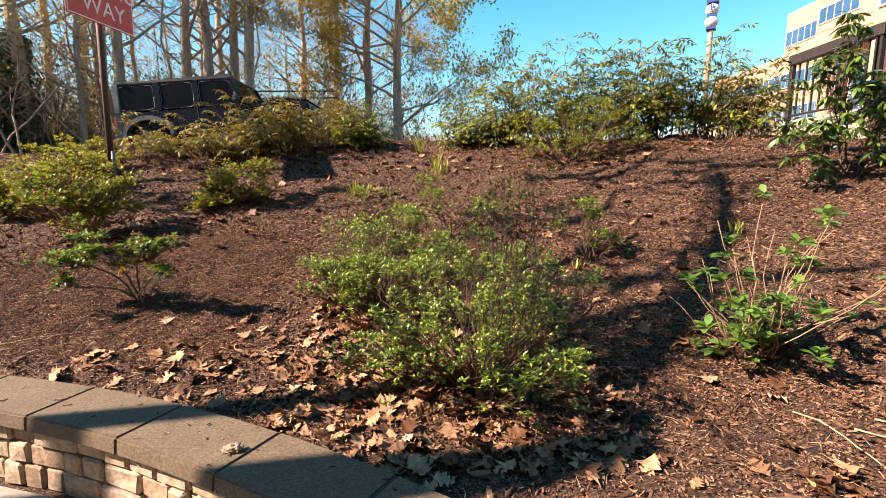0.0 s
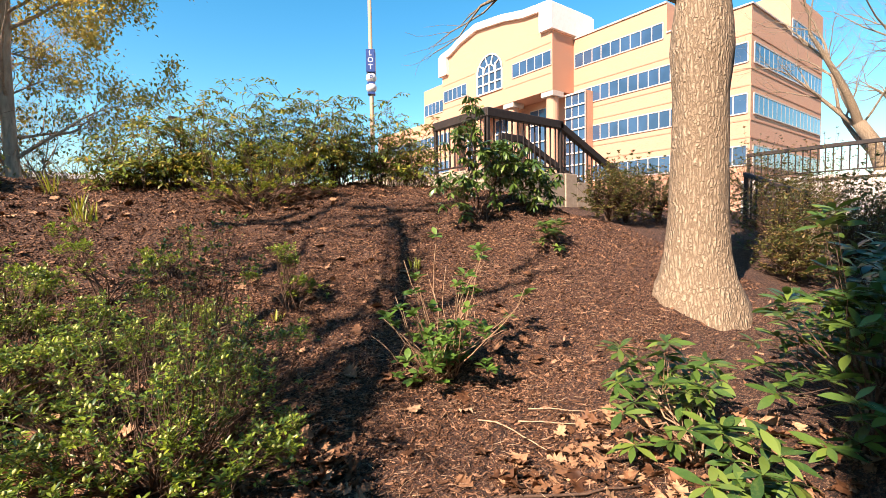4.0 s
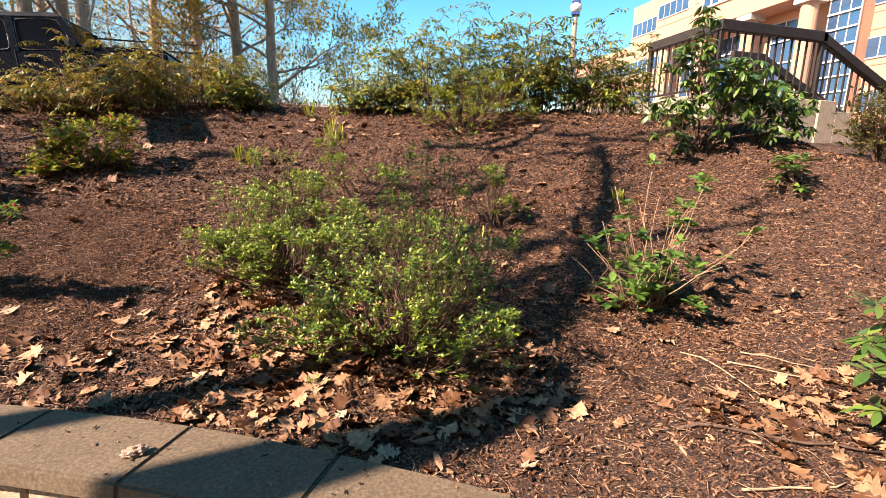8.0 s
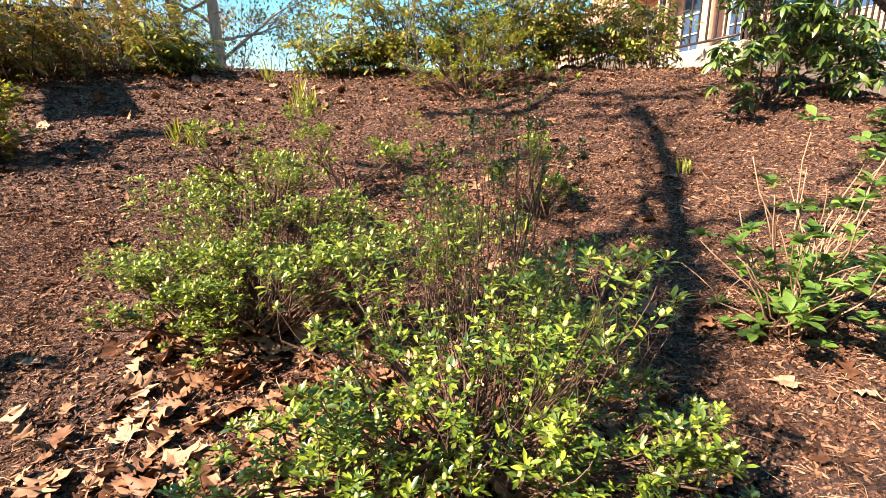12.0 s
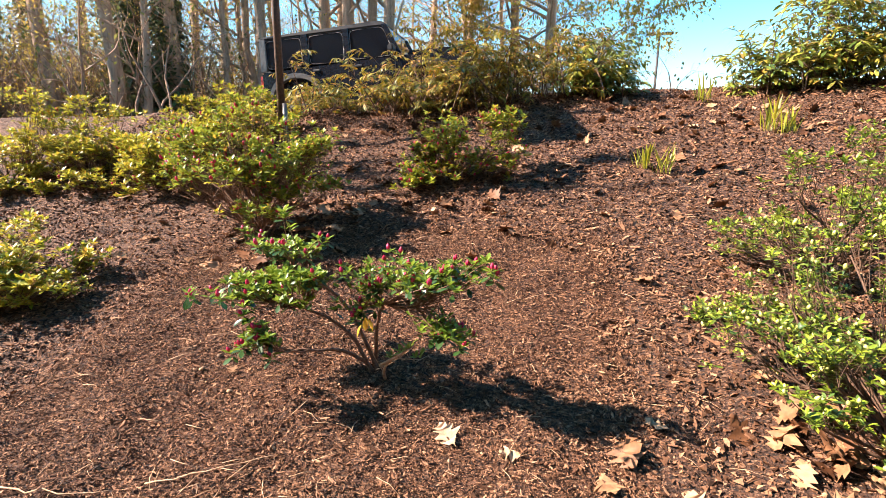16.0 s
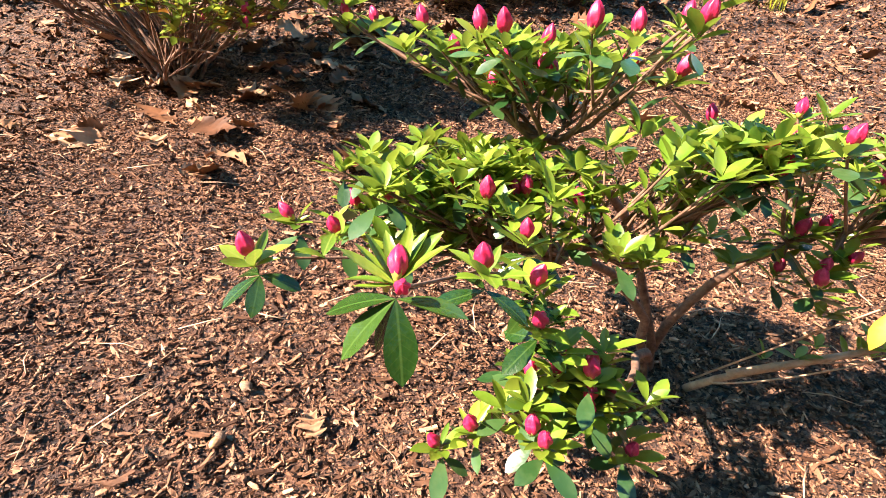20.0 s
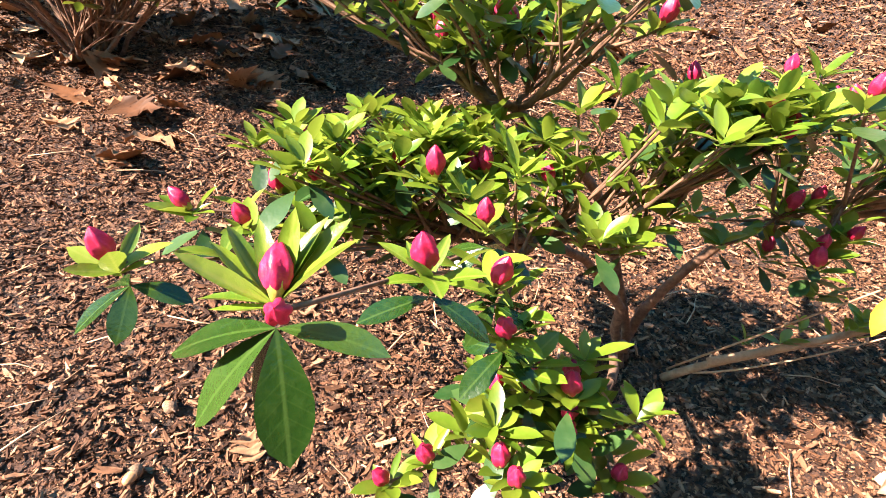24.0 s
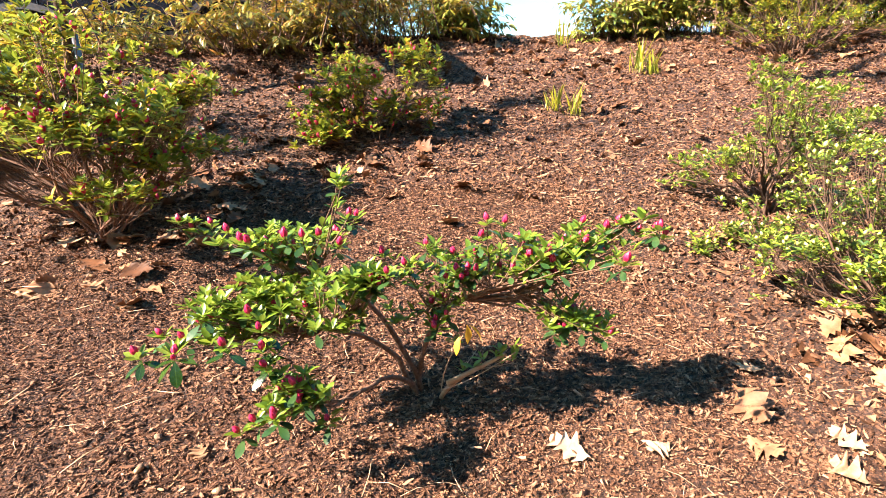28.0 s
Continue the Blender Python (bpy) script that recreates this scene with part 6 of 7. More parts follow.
        for grp in np.array_split(np.argsort(ang), max(2, len(tips) // 7)):
            c = pos[grp].mean(0)
            fork = hub * 0.22 + c * 0.78 - np.array([0, 0, 0.03])
            limb = bez(hub - base, (hub * 0.5 + fork * 0.5) - base - np.array([0, 0, 0.02]), fork - base, 6)
            twigs.add(tube(limb + r.normal(0, 0.003, limb.shape) * np.array([[0], [1], [1], [1], [1], [0]]), np.linspace(0.0046, 0.0024, 6), 6, False))
            for i in grp:
                tip, bud = tips[i]
                st = limb[r.integers(3, 6)]
                tw = bez(st, (st + tip - base) / 2 - np.array([0, 0, 0.012]), tip - base - (np.array([0, 0, 0.012]) if bud else 0), 5)
                twigs.add(tube(tw, np.linspace(0.0021, 0.0012, 5), 5, False))
                up = tw[-1] - tw[-2]
                up = up / np.linalg.norm(up) * 0.35 + np.array([0, 0, 0.9])
                up /= np.linalg.norm(up)
                first = np.linalg.norm(tip - np.array(near_spray[0])) < 1e-6
                if first:
                    right, rise, away = np.array([0.98, -0.17, 0.07]), np.array([0.05, 0.46, 0.88]), np.array([0.18, 0.87, -0.45])
                    for k, (sx, sy, q) in enumerate(((-1.0, 0.42, 1.1), (-0.75, 0.75, 1.05), (-0.28, 0.95, 0.85), (0.15, 0.95, 0.9), (0.35, 0.85, 0.95), (0.55, 0.8, 1.05), (0.72, 0.68, 1.15), (-1.0, 0.12, 1.0), (0.3, 0.6, 0.8), (-0.5, 0.3, 0.9), (0.1, 0.8, 0.7), (-0.45, -0.12, 0.7))):
                        put("narrow", tip - rise * 0.008, sx * right + sy * rise + away * (0.12 if abs(sx) < 0.6 else 0.25 if k % 2 else -0.2), (1.15 if abs(sx) < 0.6 else 1.0) * q, 0.2 * (-1) ** k)
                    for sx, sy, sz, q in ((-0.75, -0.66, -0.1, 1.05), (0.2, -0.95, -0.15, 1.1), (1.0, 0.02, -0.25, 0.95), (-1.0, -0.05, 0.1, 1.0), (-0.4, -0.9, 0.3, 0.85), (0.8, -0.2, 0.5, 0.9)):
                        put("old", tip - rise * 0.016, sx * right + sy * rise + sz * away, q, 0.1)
                    for up_by, out, q in ((0.004, -0.002, 0.52), (-0.003, -0.008, 0.4), (-0.004, 0.012, 0.4)):
                        o = child("bud", bud_mesh, ob, "closed deep pink bud")
                        w = 0.95 * rise + 0.1 * away if out > -0.005 else 0.25 * rise - 0.9 * away + 0.15 * right
                        o.matrix_basis = Matrix(turns(tip - base + rise * (up_by - 0.007) + away * out + right * (0.004 if out < -0.005 else -0.008 if q < 0.45 else 0.0), w, q, None)[0].tolist())
                    continue
                whorl(tip, up, 7 if bud else 8, (5 if spray is near_spray and r.uniform() < 0.6 else 3) if bud else 1, bud)
                for q in tw[2:4]:
                    whorl(q + base, up, 2, 0, False)
    # bare forked stem with a few sprigs and a yellow leaf
    stub = [np.array(q) - base for q in ((-2.43, 3.68, 0.66), (-2.425, 3.615, 0.75), (-2.35, 3.57, 0.81), (-2.28, 3.53, 0.87))]
    fork = [[stub[0], stub[1], stub[2]], [stub[1], stub[2], stub[3]], [stub[1] - np.array([0.02, 0, 0.02]), stub[1] + np.array([0.05, -0.05, 0.02]), stub[3] + np.array([0.02, -0.03, 0.02])], [stub[2], stub[2] + np.array([0.04, 0.0, 0.0]), stub[2] + np.array([0.11, -0.01, 0.01])], [stub[0] + np.array([0, 0, 0.02]), np.array([0.03, -0.2, 0.2]), np.array([0.08, -0.28, 0.33])]]
    pale = Gather()
    for f in fork:
        f = np.array(f)
        thick = 0.008 if len(pale.v) < 2 else 0.0019
        pale.add(tube(bez(f[0], f[1], f[-1], 7), np.linspace(thick, thick * 0.6, 7), 7))
    child("bare_stem", pale.mesh("bare_stem", M["pale_stem"]), ob, "pale bare forked stem")
    for f in fork:
        for k in range(2):
            q = base + np.array(f[-1]) * r.uniform(0.75, 1.0) + np.array([0, 0, 0.01])
            whorl(q, np.array([0, 0, 1.0]), 4, 0, False)
    t = leaf_tpl(0.05, 0.02, 0.3, 0.3, 5)
    for q, w in (((-2.415, 3.44, 1.02), (0.1, -0.3, -0.9)), ((-2.41, 3.435, 1.02), (0.6, -0.2, -0.5)), ((-2.43, 3.445, 0.99), (-0.4, -0.3, -0.7))):
        g = Gather()
        g.add(t, turns(np.array([q]) - base, np.array([w]), 1.0))
        child("yellow_leaf", g.mesh("yellow_leaf", M["yellow_leaf"]), ob, "withered golden yellow leaf")
    child("branchwork", twigs.mesh("branchwork", M["twig_red"]), ob, "reddish-brown forking stems", "stuff")
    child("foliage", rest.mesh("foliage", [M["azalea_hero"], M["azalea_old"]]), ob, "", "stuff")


hero_azalea()

# canes along the crest
NAN = (0.1, 0.031, 0.22, 0.2, 3)
for k, (x, y, n, h, rc) in enumerate(((0.75, 7.4, 20, 0.95, 0.5), (1.3, 7.5, 30, 1.15, 0.6), (2.0, 7.4, 32, 1.2, 0.6), (2.6, 7.1, 30, 1.1, 0.6), (3.1, 7.1, 34, 1.25, 0.6), (3.8, 7.0, 30, 1.2, 0.6), (4.3, 6.7, 22, 0.9, 0.5), (0.35, 7.5, 12, 0.6, 0.35), (-1.3, 7.4, 20, 0.6, 0.4))):
    cane_shrub("cane_shrub", "tall leafy shrub with narrow leaves on the crest", (x, y), 80 + k, int(n * 1.4), h, rc, NAN, "nandina", "crest shrubs", 5, 42, crowd=6, bare=0.14)
for k, (x, y, n, h) in enumerate(((-3.6, 7.0, 26, 0.5), (-3.0, 7.1, 32, 0.68), (-2.35, 7.3, 32, 0.76), (-1.75, 7.5, 26, 0.76), (-4.35, 7.1, 16, 0.32))):
    cane_shrub("cane_shrub", "arching bronze-green shrub beside the parked car", (x, y), 90 + k, n, h, 1.0, (0.075, 0.021, 0.22, 0.3, 3), "bronze", "shrubs by the car", 9, 55, crowd=5)

# rhododendrons
RH = (0.125, 0.042, 0.18, 0.3, 4)
shrub("rhododendron", "open rhododendron with drooping glossy leaves", (4.15, 4.8), [(-0.2, 0, 1.0, 0.3, 0.3, 0.3, 40), (0.15, -0.1, 0.75, 0.4, 0.35, 0.28, 60), (0.5, -0.1, 0.75, 0.45, 0.35, 0.3, 60), (0.9, -0.2, 0.6, 0.35, 0.3, 0.25, 40), (-0.55, -0.1, 0.42, 0.35, 0.25, 0.14, 22), (-0.15, 0, 1.4, 0.16, 0.15, 0.25, 16), (0.85, -0.3, 0.3, 0.3, 0.25, 0.15, 16)], 71, (0.13, 0.04, 0.16, 0.3, 4), ["rhodo"], 8, (0.65, 1.1), (-0.9, 0.25), 0, 0.011, 2, stem_mat="twig", droopy=0.5, main=45)
shrub("rhododendron", "small rhododendron with broad leaves", (4.35, 3.8), [(0, 0, 0.25, 0.2, 0.18, 0.12, 14)], 72, RH, ["rhodo"], 8, (0.7, 1.1), (-0.3, 0.5), 0, 0.012, 2)
LONG = (0.135, 0.04, 0.14, 0.22, 5)
shrub("rhododendron", "glossy rhododendron beside the footway", (2.52, 1.28), [(0.1, 0.4, 0.52, 0.22, 0.18, 0.1, 10), (-0.05, 0.1, 0.32, 0.38, 0.28, 0.12, 18), (-0.25, -0.3, 0.24, 0.3, 0.22, 0.1, 14), (0.3, 0.2, 0.38, 0.25, 0.2, 0.12, 10)], 73, LONG, ["rhodo"], 8, (0.75, 1.15), (-0.75, 0.35), 0, 0.009, 1, stem_mat="pale_stem", main=5)
shrub("rhododendron", "large shaded rhododendron with dark glossy leaves", (3.35, 0.75), [(0, 0, 0.75, 0.55, 0.45, 0.3, 46), (0.3, -0.1, 1.0, 0.45, 0.4, 0.25, 26), (-0.1, -0.2, 0.4, 0.6, 0.5, 0.25, 44), (0.5, 0.4, 0.6, 0.45, 0.35, 0.3, 26), (0.9, -0.2, 0.8, 0.5, 0.5, 0.4, 40), (0.2, 0.25, 1.3, 0.15, 0.12, 0.08, 5)], 74, LONG, ["rhodo"], 8, (0.85, 1.3), (-0.6, 0.5), 0, 0.014, 1, main=7)
# pale-stemmed shrub with bright tufts
def stemmy_shrub(base, seed):
    """A fan of bare pale stems, leaf tufts at their tips and at the foot."""
    r = np.random.default_rng(seed)
    ob = thing("hydrangea", "bare pale stems with tufts of bright young leaves", "shrub", at=(base[0], base[1], float(land(*base))))
    g, lp, lw, lb = Gather(), [], [], []
    for k in range(34):
        a, out = r.uniform(0, 6.28), r.uniform(0.15, 1.0)
        h = r.uniform(0.3, 1.05) * (1.05 - 0.35 * out)
        tip = np.array([0.12 + math.cos(a) * out * 0.75, math.sin(a) * out * 0.5, h])
        foot = np.array([r.normal(0, 0.06), r.normal(0, 0.05), -0.03])
        line = bez(foot, foot * 0.5 + tip * np.array([0.6, 0.6, 0.45]), tip, 7) + r.normal(0, 0.014, (7, 3))
        g.add(tube(line, np.linspace(0.0046, 0.0024, 7), 5))
        if r.uniform() < 0.5:
            side = line[4] + np.array([r.normal(0, 0.1), r.normal(0, 0.1), 0.12])
            g.add(tube(bez(line[3], (line[4] + side) / 2, side, 4), np.linspace(0.004, 0.002, 4), 4))
        ends = [(tip, 11, 0.075)] if r.uniform() < 0.8 else []
        for _ in range(2):
            ends.append((foot + np.array([r.normal(0.06, 0.17), r.normal(0, 0.13), r.uniform(0.05, 0.4)]), 9, 0.07))
        for q, n, s in ends:
            b = r.uniform(0, 6.28) + 2.4 * np.arange(n)
            el = r.uniform(0.0, 1.0, n)
            lp += [q + r.normal(0, 0.006, 3) for _ in range(n)]
            lw += [np.array([math.cos(x) * math.cos(e), math.sin(x) * math.cos(e), math.sin(e)]) for x, e in zip(b, el)]
            lb += list(r.uniform(0.6, 1.25, n) * s / 0.06)
    child("stem", g.mesh("stem", M["pale_stem"]), ob, "fan of bare pale stems", "stuff")
    g = Gather()
    g.add(leaf_tpl(0.06, 0.032, 0.25, 0.25, 4), turns(np.array(lp), np.array(lw), np.array(lb), r.normal(0, 0.3, len(lp))))
    child("foliage", g.mesh("foliage", M["bright"]), ob, "", "stuff")


stemmy_shrub((1.97, 2.85), 75)
# brownish hedges by the stair
for k, (x, y, s) in enumerate(((6.6, 4.5, 1.0), (7.4, 4.7, 1.2), (8.6, 4.8, 1.2), (10.4, 4.6, 1.3), (12.0, 3.4, 1.4), (12.5, 1.6, 1.4), (11.5, -0.5, 1.5), (8.2, 1.2, 1.1), (9.6, 0.4, 1.4), (7.2, -0.3, 1.4), (13.2, 4.4, 1.2), (10.6, 2.2, 1.2), (8.2, 2.7, 1.4), (8.6, 2.0, 1.7), (9.0, 1.4, 1.8), (9.3, 0.8, 1.8), (9.4, 0.1, 1.8), (13.9, 5.0, 2.2), (13.9, 3.6, 2.3), (14.0, 2.2, 2.3), (13.9, 0.8, 2.3), (14.0, -0.6, 2.3), (13.9, -2.0, 2.3), (7.2, 2.2, 0.9))):
    shrub("hedge_shrub", "twiggy bronze-leaved shrub near the stair", (x, y), [(0, 0, 0.5 * s, 0.6 * s, 0.5 * s, 0.5 * s, 380 if k < 12 else 360)], 100 + k, (0.055, 0.026, 0.2, 0.2, 2), ["hedge"], 6, (0.7, 1.2), (0, 1), 0, 0.012, 4, "shrubs by the stair")

# ---- unseen stems and limbs, added behind the walk to shade the bed ----
shade = thing("shade_tree", "unseen bare stems and limbs added to shade the bed", "tree", at=(-5.3, -1.1, 0))
r = np.random.default_rng(77)
# three stems set for their shadows, the first widened to darken the rhododendrons
for line, rad in (([(0.05, -0.85, -0.3), (0.05, -0.85, 2), (0.05, -0.85, 5), (0.05, -0.85, 9), (0.05, -0.85, 16)], [0.9, 0.76, 0.73, 0.7, 0.6]), ([(-1.5, 2.05, -0.2), (-1.5, 2.05, 3), (-1.45, 2.05, 5.5), (-1.4, 2.0, 6.8)], [0.15, 0.14, 0.1, 0.04]), ([(-0.3, 1.58, -0.2), (-0.27, 1.58, 3), (-0.3, 1.55, 5.0), (-0.32, 1.52, 6.1)], [0.27, 0.25, 0.2, 0.13])):
    tube_part("trunk", line, rad, M["bark"], shade, 12)
# a broad leaning limb, forked, hung loose to shade the middle of the bed
for reach, aside, rads in ((9.0, 0.0, [0.03, 0.065, 0.085, 0.075, 0.06, 0.055, 0.05]), (9.6, -0.2, [0.01, 0.03, 0.035, 0.02, 0.02, 0.02, 0.02])):
    foot = [(1.02, 2.53, 0.5), (1.45, 2.95, 0.58), (1.95, 3.45, 0.72), (2.62, 4.25, 1.15), (2.85, 4.63, 1.38), (3.06, 5.14, 1.68), (3.22, 5.5, 1.86)]
    base_pts = [Vector((x + aside * (1 - 0.08 * k), y - 0.6 * aside * (1 - 0.08 * k), z)) + sun_way * reach - Vector((-5.3, -1.1, 0)) for k, (x, y, z) in enumerate(foot)]
    pts, rad = [], []
    for k in range(6):
        for u in (0, 0.33, 0.67):
            p = base_pts[k].lerp(base_pts[k + 1], u)
            pts.append(np.array(p) + r.normal(0, 0.02, 3))
            rad.append((rads[k] * (1 - u) + rads[k + 1] * u) * r.uniform(0.8, 1.1))
    tube_part("limb", pts, rad, M["bark"], shade, 9)
    # twigs added to dapple the limb's shadow
    g = Gather()
    for k in range(90):
        p = pts[r.integers(1, 8 if k < 64 else 18)]
        d = r.normal(0, 1, 3) * np.array([1.0, 1.0, 0.6])
        g.add(tube(bez(p, p + d * 0.2, p + d * r.uniform(0.2, 0.55) + np.array([0, 0, 0.1]), 5), np.linspace(0.017, 0.006, 5), 4))
    child("twig", g.mesh("twig", M["bark"]), shade, "short bare twigs", "stuff")

# thin unattached boughs, added out of view to streak the slope with shade
for k in range(34):
    if k < 26:
        x, y = r.uniform(1.2, 4.6), r.uniform(3.4, 6.0)
    else:
        x, y = r.uniform(-3.2, -0.8), r.uniform(5.3, 6.4)
    p = np.array(Vector((x, y, float(land(x, y)))) + sun_way * r.uniform(7.5, 9.5) - Vector((-5.3, -1.1, 0)))
    w = np.array([r.uniform(0.7, 1.3), r.normal(0, 0.35), r.normal(0.1, 0.3)])
    line = [p + w * u + r.normal(0, 0.05, 3) for u in np.linspace(-0.6, 0.6, 9)]
    tube_part("shade_bough", line, np.linspace(0.05, 0.015, 9) * r.uniform(0.5, 1.2), M["bark"], shade, 6)

# ---- bark chips and fallen leaves ----
cr = np.random.default_rng(99)


def scatter(n, x0, x1, y0, y1, coarse=False):
    """Places on the soil of the bed; coarse pieces leave out the finer soil round the pink azalea."""
    x, y = cr.uniform(x0, x1, n), cr.uniform(y0, y1, n)
    ok = y > wall_back(x) + 0.01
    if coarse:
        ok &= (np.abs(x + 2.75) > 1.2) | (np.abs(y - 3.85) > 0.95)
    x, y = x[ok], y[ok]
    return np.stack([x, y, soil(x, y)], 1)


def lie(p, tilt, scale, lift=0.0):
    k = len(p)
    a = cr.uniform(0, 6.28, k)
    w = np.stack([np.cos(a), np.sin(a), cr.normal(0, tilt, k)], 1)
    q = p + np.array([0, 0, 1.0]) * (lift + np.abs(cr.normal(0, 0.006, k)))[:, None]
    return turns(q, w, scale, cr.normal(0, tilt, k))


def shard(seed, ln, wd, th):
    """A splinter of bark with uneven ends."""
    r = np.random.default_rng(seed)
    v = []
    for z, k in ((-th, 1.0), (th, 0.8)):
        for s, w in ((-1, r.uniform(0.2, 0.8)), (r.uniform(-0.3, 0.3), r.uniform(0.8, 1.1)), (1, r.uniform(0.1, 0.7))):
            for sg in (-1, 1):
                v.append((sg * w * wd * k + r.normal(0, wd * 0.12), s * ln * r.uniform(0.85, 1.1), z + r.normal(0, th * 0.5) + 0.15 * ln * s * s * r.uniform(-1, 1)))
    f = []
    for k in range(2):
        a = 2 * k
        f += [(6 + a, 6 + a + 1, 6 + a + 3, 6 + a + 2), (a, 6 + a, 6 + a + 2, a + 2), (a + 1, a + 3, 6 + a + 3, 6 + a + 1)]
    return tpl(v, f)


chips = [shard(k, *d) for k, d in enumerate(((0.012, 0.0075, 0.0016), (0.018, 0.0065, 0.0016), (0.009, 0.0065, 0.002), (0.022, 0.0045, 0.0016), (0.0065, 0.004, 0.0016), (0.026, 0.0085, 0.002)))]
g = Gather()
for area, n, sc in (((-4.6, 3.0, 1.2, 4.6), 22000, 0.62), ((-4.6, 3.0, 1.2, 4.6), 30000, 0.45), ((-6.5, 6.0, 4.0, 8.0), 40000, 0.85), ((-4.0, -1.4, 2.9, 4.9), 90000, 0.28), ((-4.0, -1.4, 2.9, 4.9), 24000, 0.5), ((-2.4, 2.4, 1.2, 3.2), 14000, 0.65), ((-6.0, 6.0, 2.0, 8.0), 2500, 1.4), ((-4.0, 4.0, 1.5, 5.0), 2600, 1.4), ((-1.3, 6.0, 1.5, 6.5), 9000, 1.1), ((-6.0, -1.3, 5.0, 7.0), 3000, 1.1)):
    for c in chips:
        p = scatter(n // 6, *area, sc > 0.5)
        g.add(c, lie(p, 0.4, sc * cr.uniform(0.4, 1.4, len(p))))
lump = shard(71, 0.0055, 0.0028, 0.0016)
for area, n in (((-4.4, 2.4, 1.6, 5.0), 12000),):
    p = scatter(n, *area)
    g.add(lump, lie(p, 0.6, cr.uniform(0.5, 1.7, len(p)), 0.003))
mulch = new("bark_chips", g.mesh("bark_chips", M["chip"], False))
tagged(mulch, "loose brown bark chips over the planting bed", "mulch", kind="stuff")

# flakes over the whole slope, four faces each
g = Gather()
for k in range(3):
    f = np.random.default_rng(900 + k)
    flake = tpl([(-0.02, -0.012, -0.004), (0.022, -0.008, f.uniform(-0.004, 0.004)), (f.uniform(-0.01, 0.01), 0.02, 0.0), (0.0, 0.0, 0.009)], [(0, 1, 3), (1, 2, 3), (2, 0, 3), (0, 2, 1)])
    for area, n, lo, hi in (((-6.5, 6.2, 2.2, 8.2), 33000, 0.25, 0.85), ((-4.2, -1.2, 2.9, 5.2), 40000, 0.06, 0.17)):
        p = scatter(n, *area, hi > 0.5)
        g.add(flake, lie(p, 0.8, cr.uniform(lo, hi, len(p))))
flakes = new("bark_flakes", g.mesh("bark_flakes", M["flake"], False))
tagged(flakes, "fine broken bark flakes over the slope", "mulch", kind="stuff")


def oak_leaf_tpl(seed, size, fine=1):
    """A dry lobed oak leaf, curled, its lobes rounded where it is fine."""
    r = np.random.default_rng(seed)
    st = np.array([(0, 0.008), (0.12, 0.02), (0.2, 0.1), (0.3, 0.3), (0.36, 0.17), (0.5, 0.44), (0.57, 0.2), (0.7, 0.4), (0.77, 0.17), (0.87, 0.22), (0.94, 0.09), (1.0, 0.01)])
    cu, tw = r.uniform(-0.5, 0.7), r.uniform(-0.4, 0.4)
    wide = st[:, 1:] * r.uniform(0.7, 1.15, (12, 2))
    push = np.where(st[:, 1:] > 0.18, r.uniform(0.02, 0.12, (12, 2)), 0.0)
    dent = 0.05 * r.normal(0, 1, (12, 3))
    v = []
    n = 11 * fine + 1
    for k in range(n):
        u = k / fine
        i = min(10, int(u))
        f = u - i
        e = f * f * (3 - 2 * f)
        s = st[i, 0] * (1 - f) + st[i + 1, 0] * f
        for sg in (-1, 0, 1):
            c = 0 if sg < 0 else 1
            w = (wide[i, c] * (1 - e) + wide[i + 1, c] * e) * sg
            fwd = s + abs(sg) * (push[i, c] * (1 - e) + push[i + 1, c] * e)
            bend = dent[i, sg + 1] * (1 - f) + dent[i + 1, sg + 1] * f
            v.append((w * size, fwd * size, size * (cu * w * w * 1.6 + 0.5 * cu * (s - 0.5) ** 2 + tw * w * (s - 0.3) + bend)))
    faces = []
    for k in range(n - 1):
        a = 3 * k
        faces += [(a, a + 1, a + 4, a + 3), (a + 1, a + 2, a + 5, a + 4)]
    v, l, c = tpl(v, faces)
    v[:, 1] -= size / 2
    return v, l, c


oaks = [oak_leaf_tpl(k, 0.14) for k in range(8)]
g = Gather()
for area, n in (((-0.9, 1.0, 1.85, 2.95), 400), ((-1.0, 0.0, 2.6, 3.7), 260), ((-2.4, 0.4, 2.1, 3.1), 240), ((1.5, 3.4, 0.7, 1.9), 340), ((-1.6, 4.0, 1.6, 6.5), 190), ((-4.6, -1.6, 4.4, 6.5), 70), ((-3.9, -3.0, 4.2, 5.3), 60), ((-3.2, -2.0, 5.0, 5.9), 50), ((-3.6, 3.6, 6.0, 7.4), 240)):
    for o in oaks:
        p = scatter(n // 8, *area)
        g.add(o, lie(p, 0.45, cr.uniform(0.35, 1.1, len(p)), 0.016))
litter = new("leaf_litter", g.mesh("leaf_litter", M["oak_litter"]))
tagged(litter, "scattered dry brown oak leaves on the mulch", "fallen leaves", kind="stuff")

# single large dry leaves that stand out
leaf_meshes = []
for k in range(8):
    g = Gather()
    g.add(oak_leaf_tpl(k, 0.14, 4))
    leaf_meshes.append(g.mesh("oak_leaf", M["oak_leaf"]))


def oak_leaf(x, y, size, turn, tilt=8.0, label="large dry tan oak leaf lying on the mulch"):
    ob = new("oak_leaf", leaf_meshes[int(cr.integers(8))])
    ob.matrix_basis = pose(x, y, float(soil(x, y)) + 0.02, tilt, cr.uniform(-12, 12), turn) @ Matrix.Scale(size, 4)
    return tagged(ob, label, "leaf", "large fallen leaves")


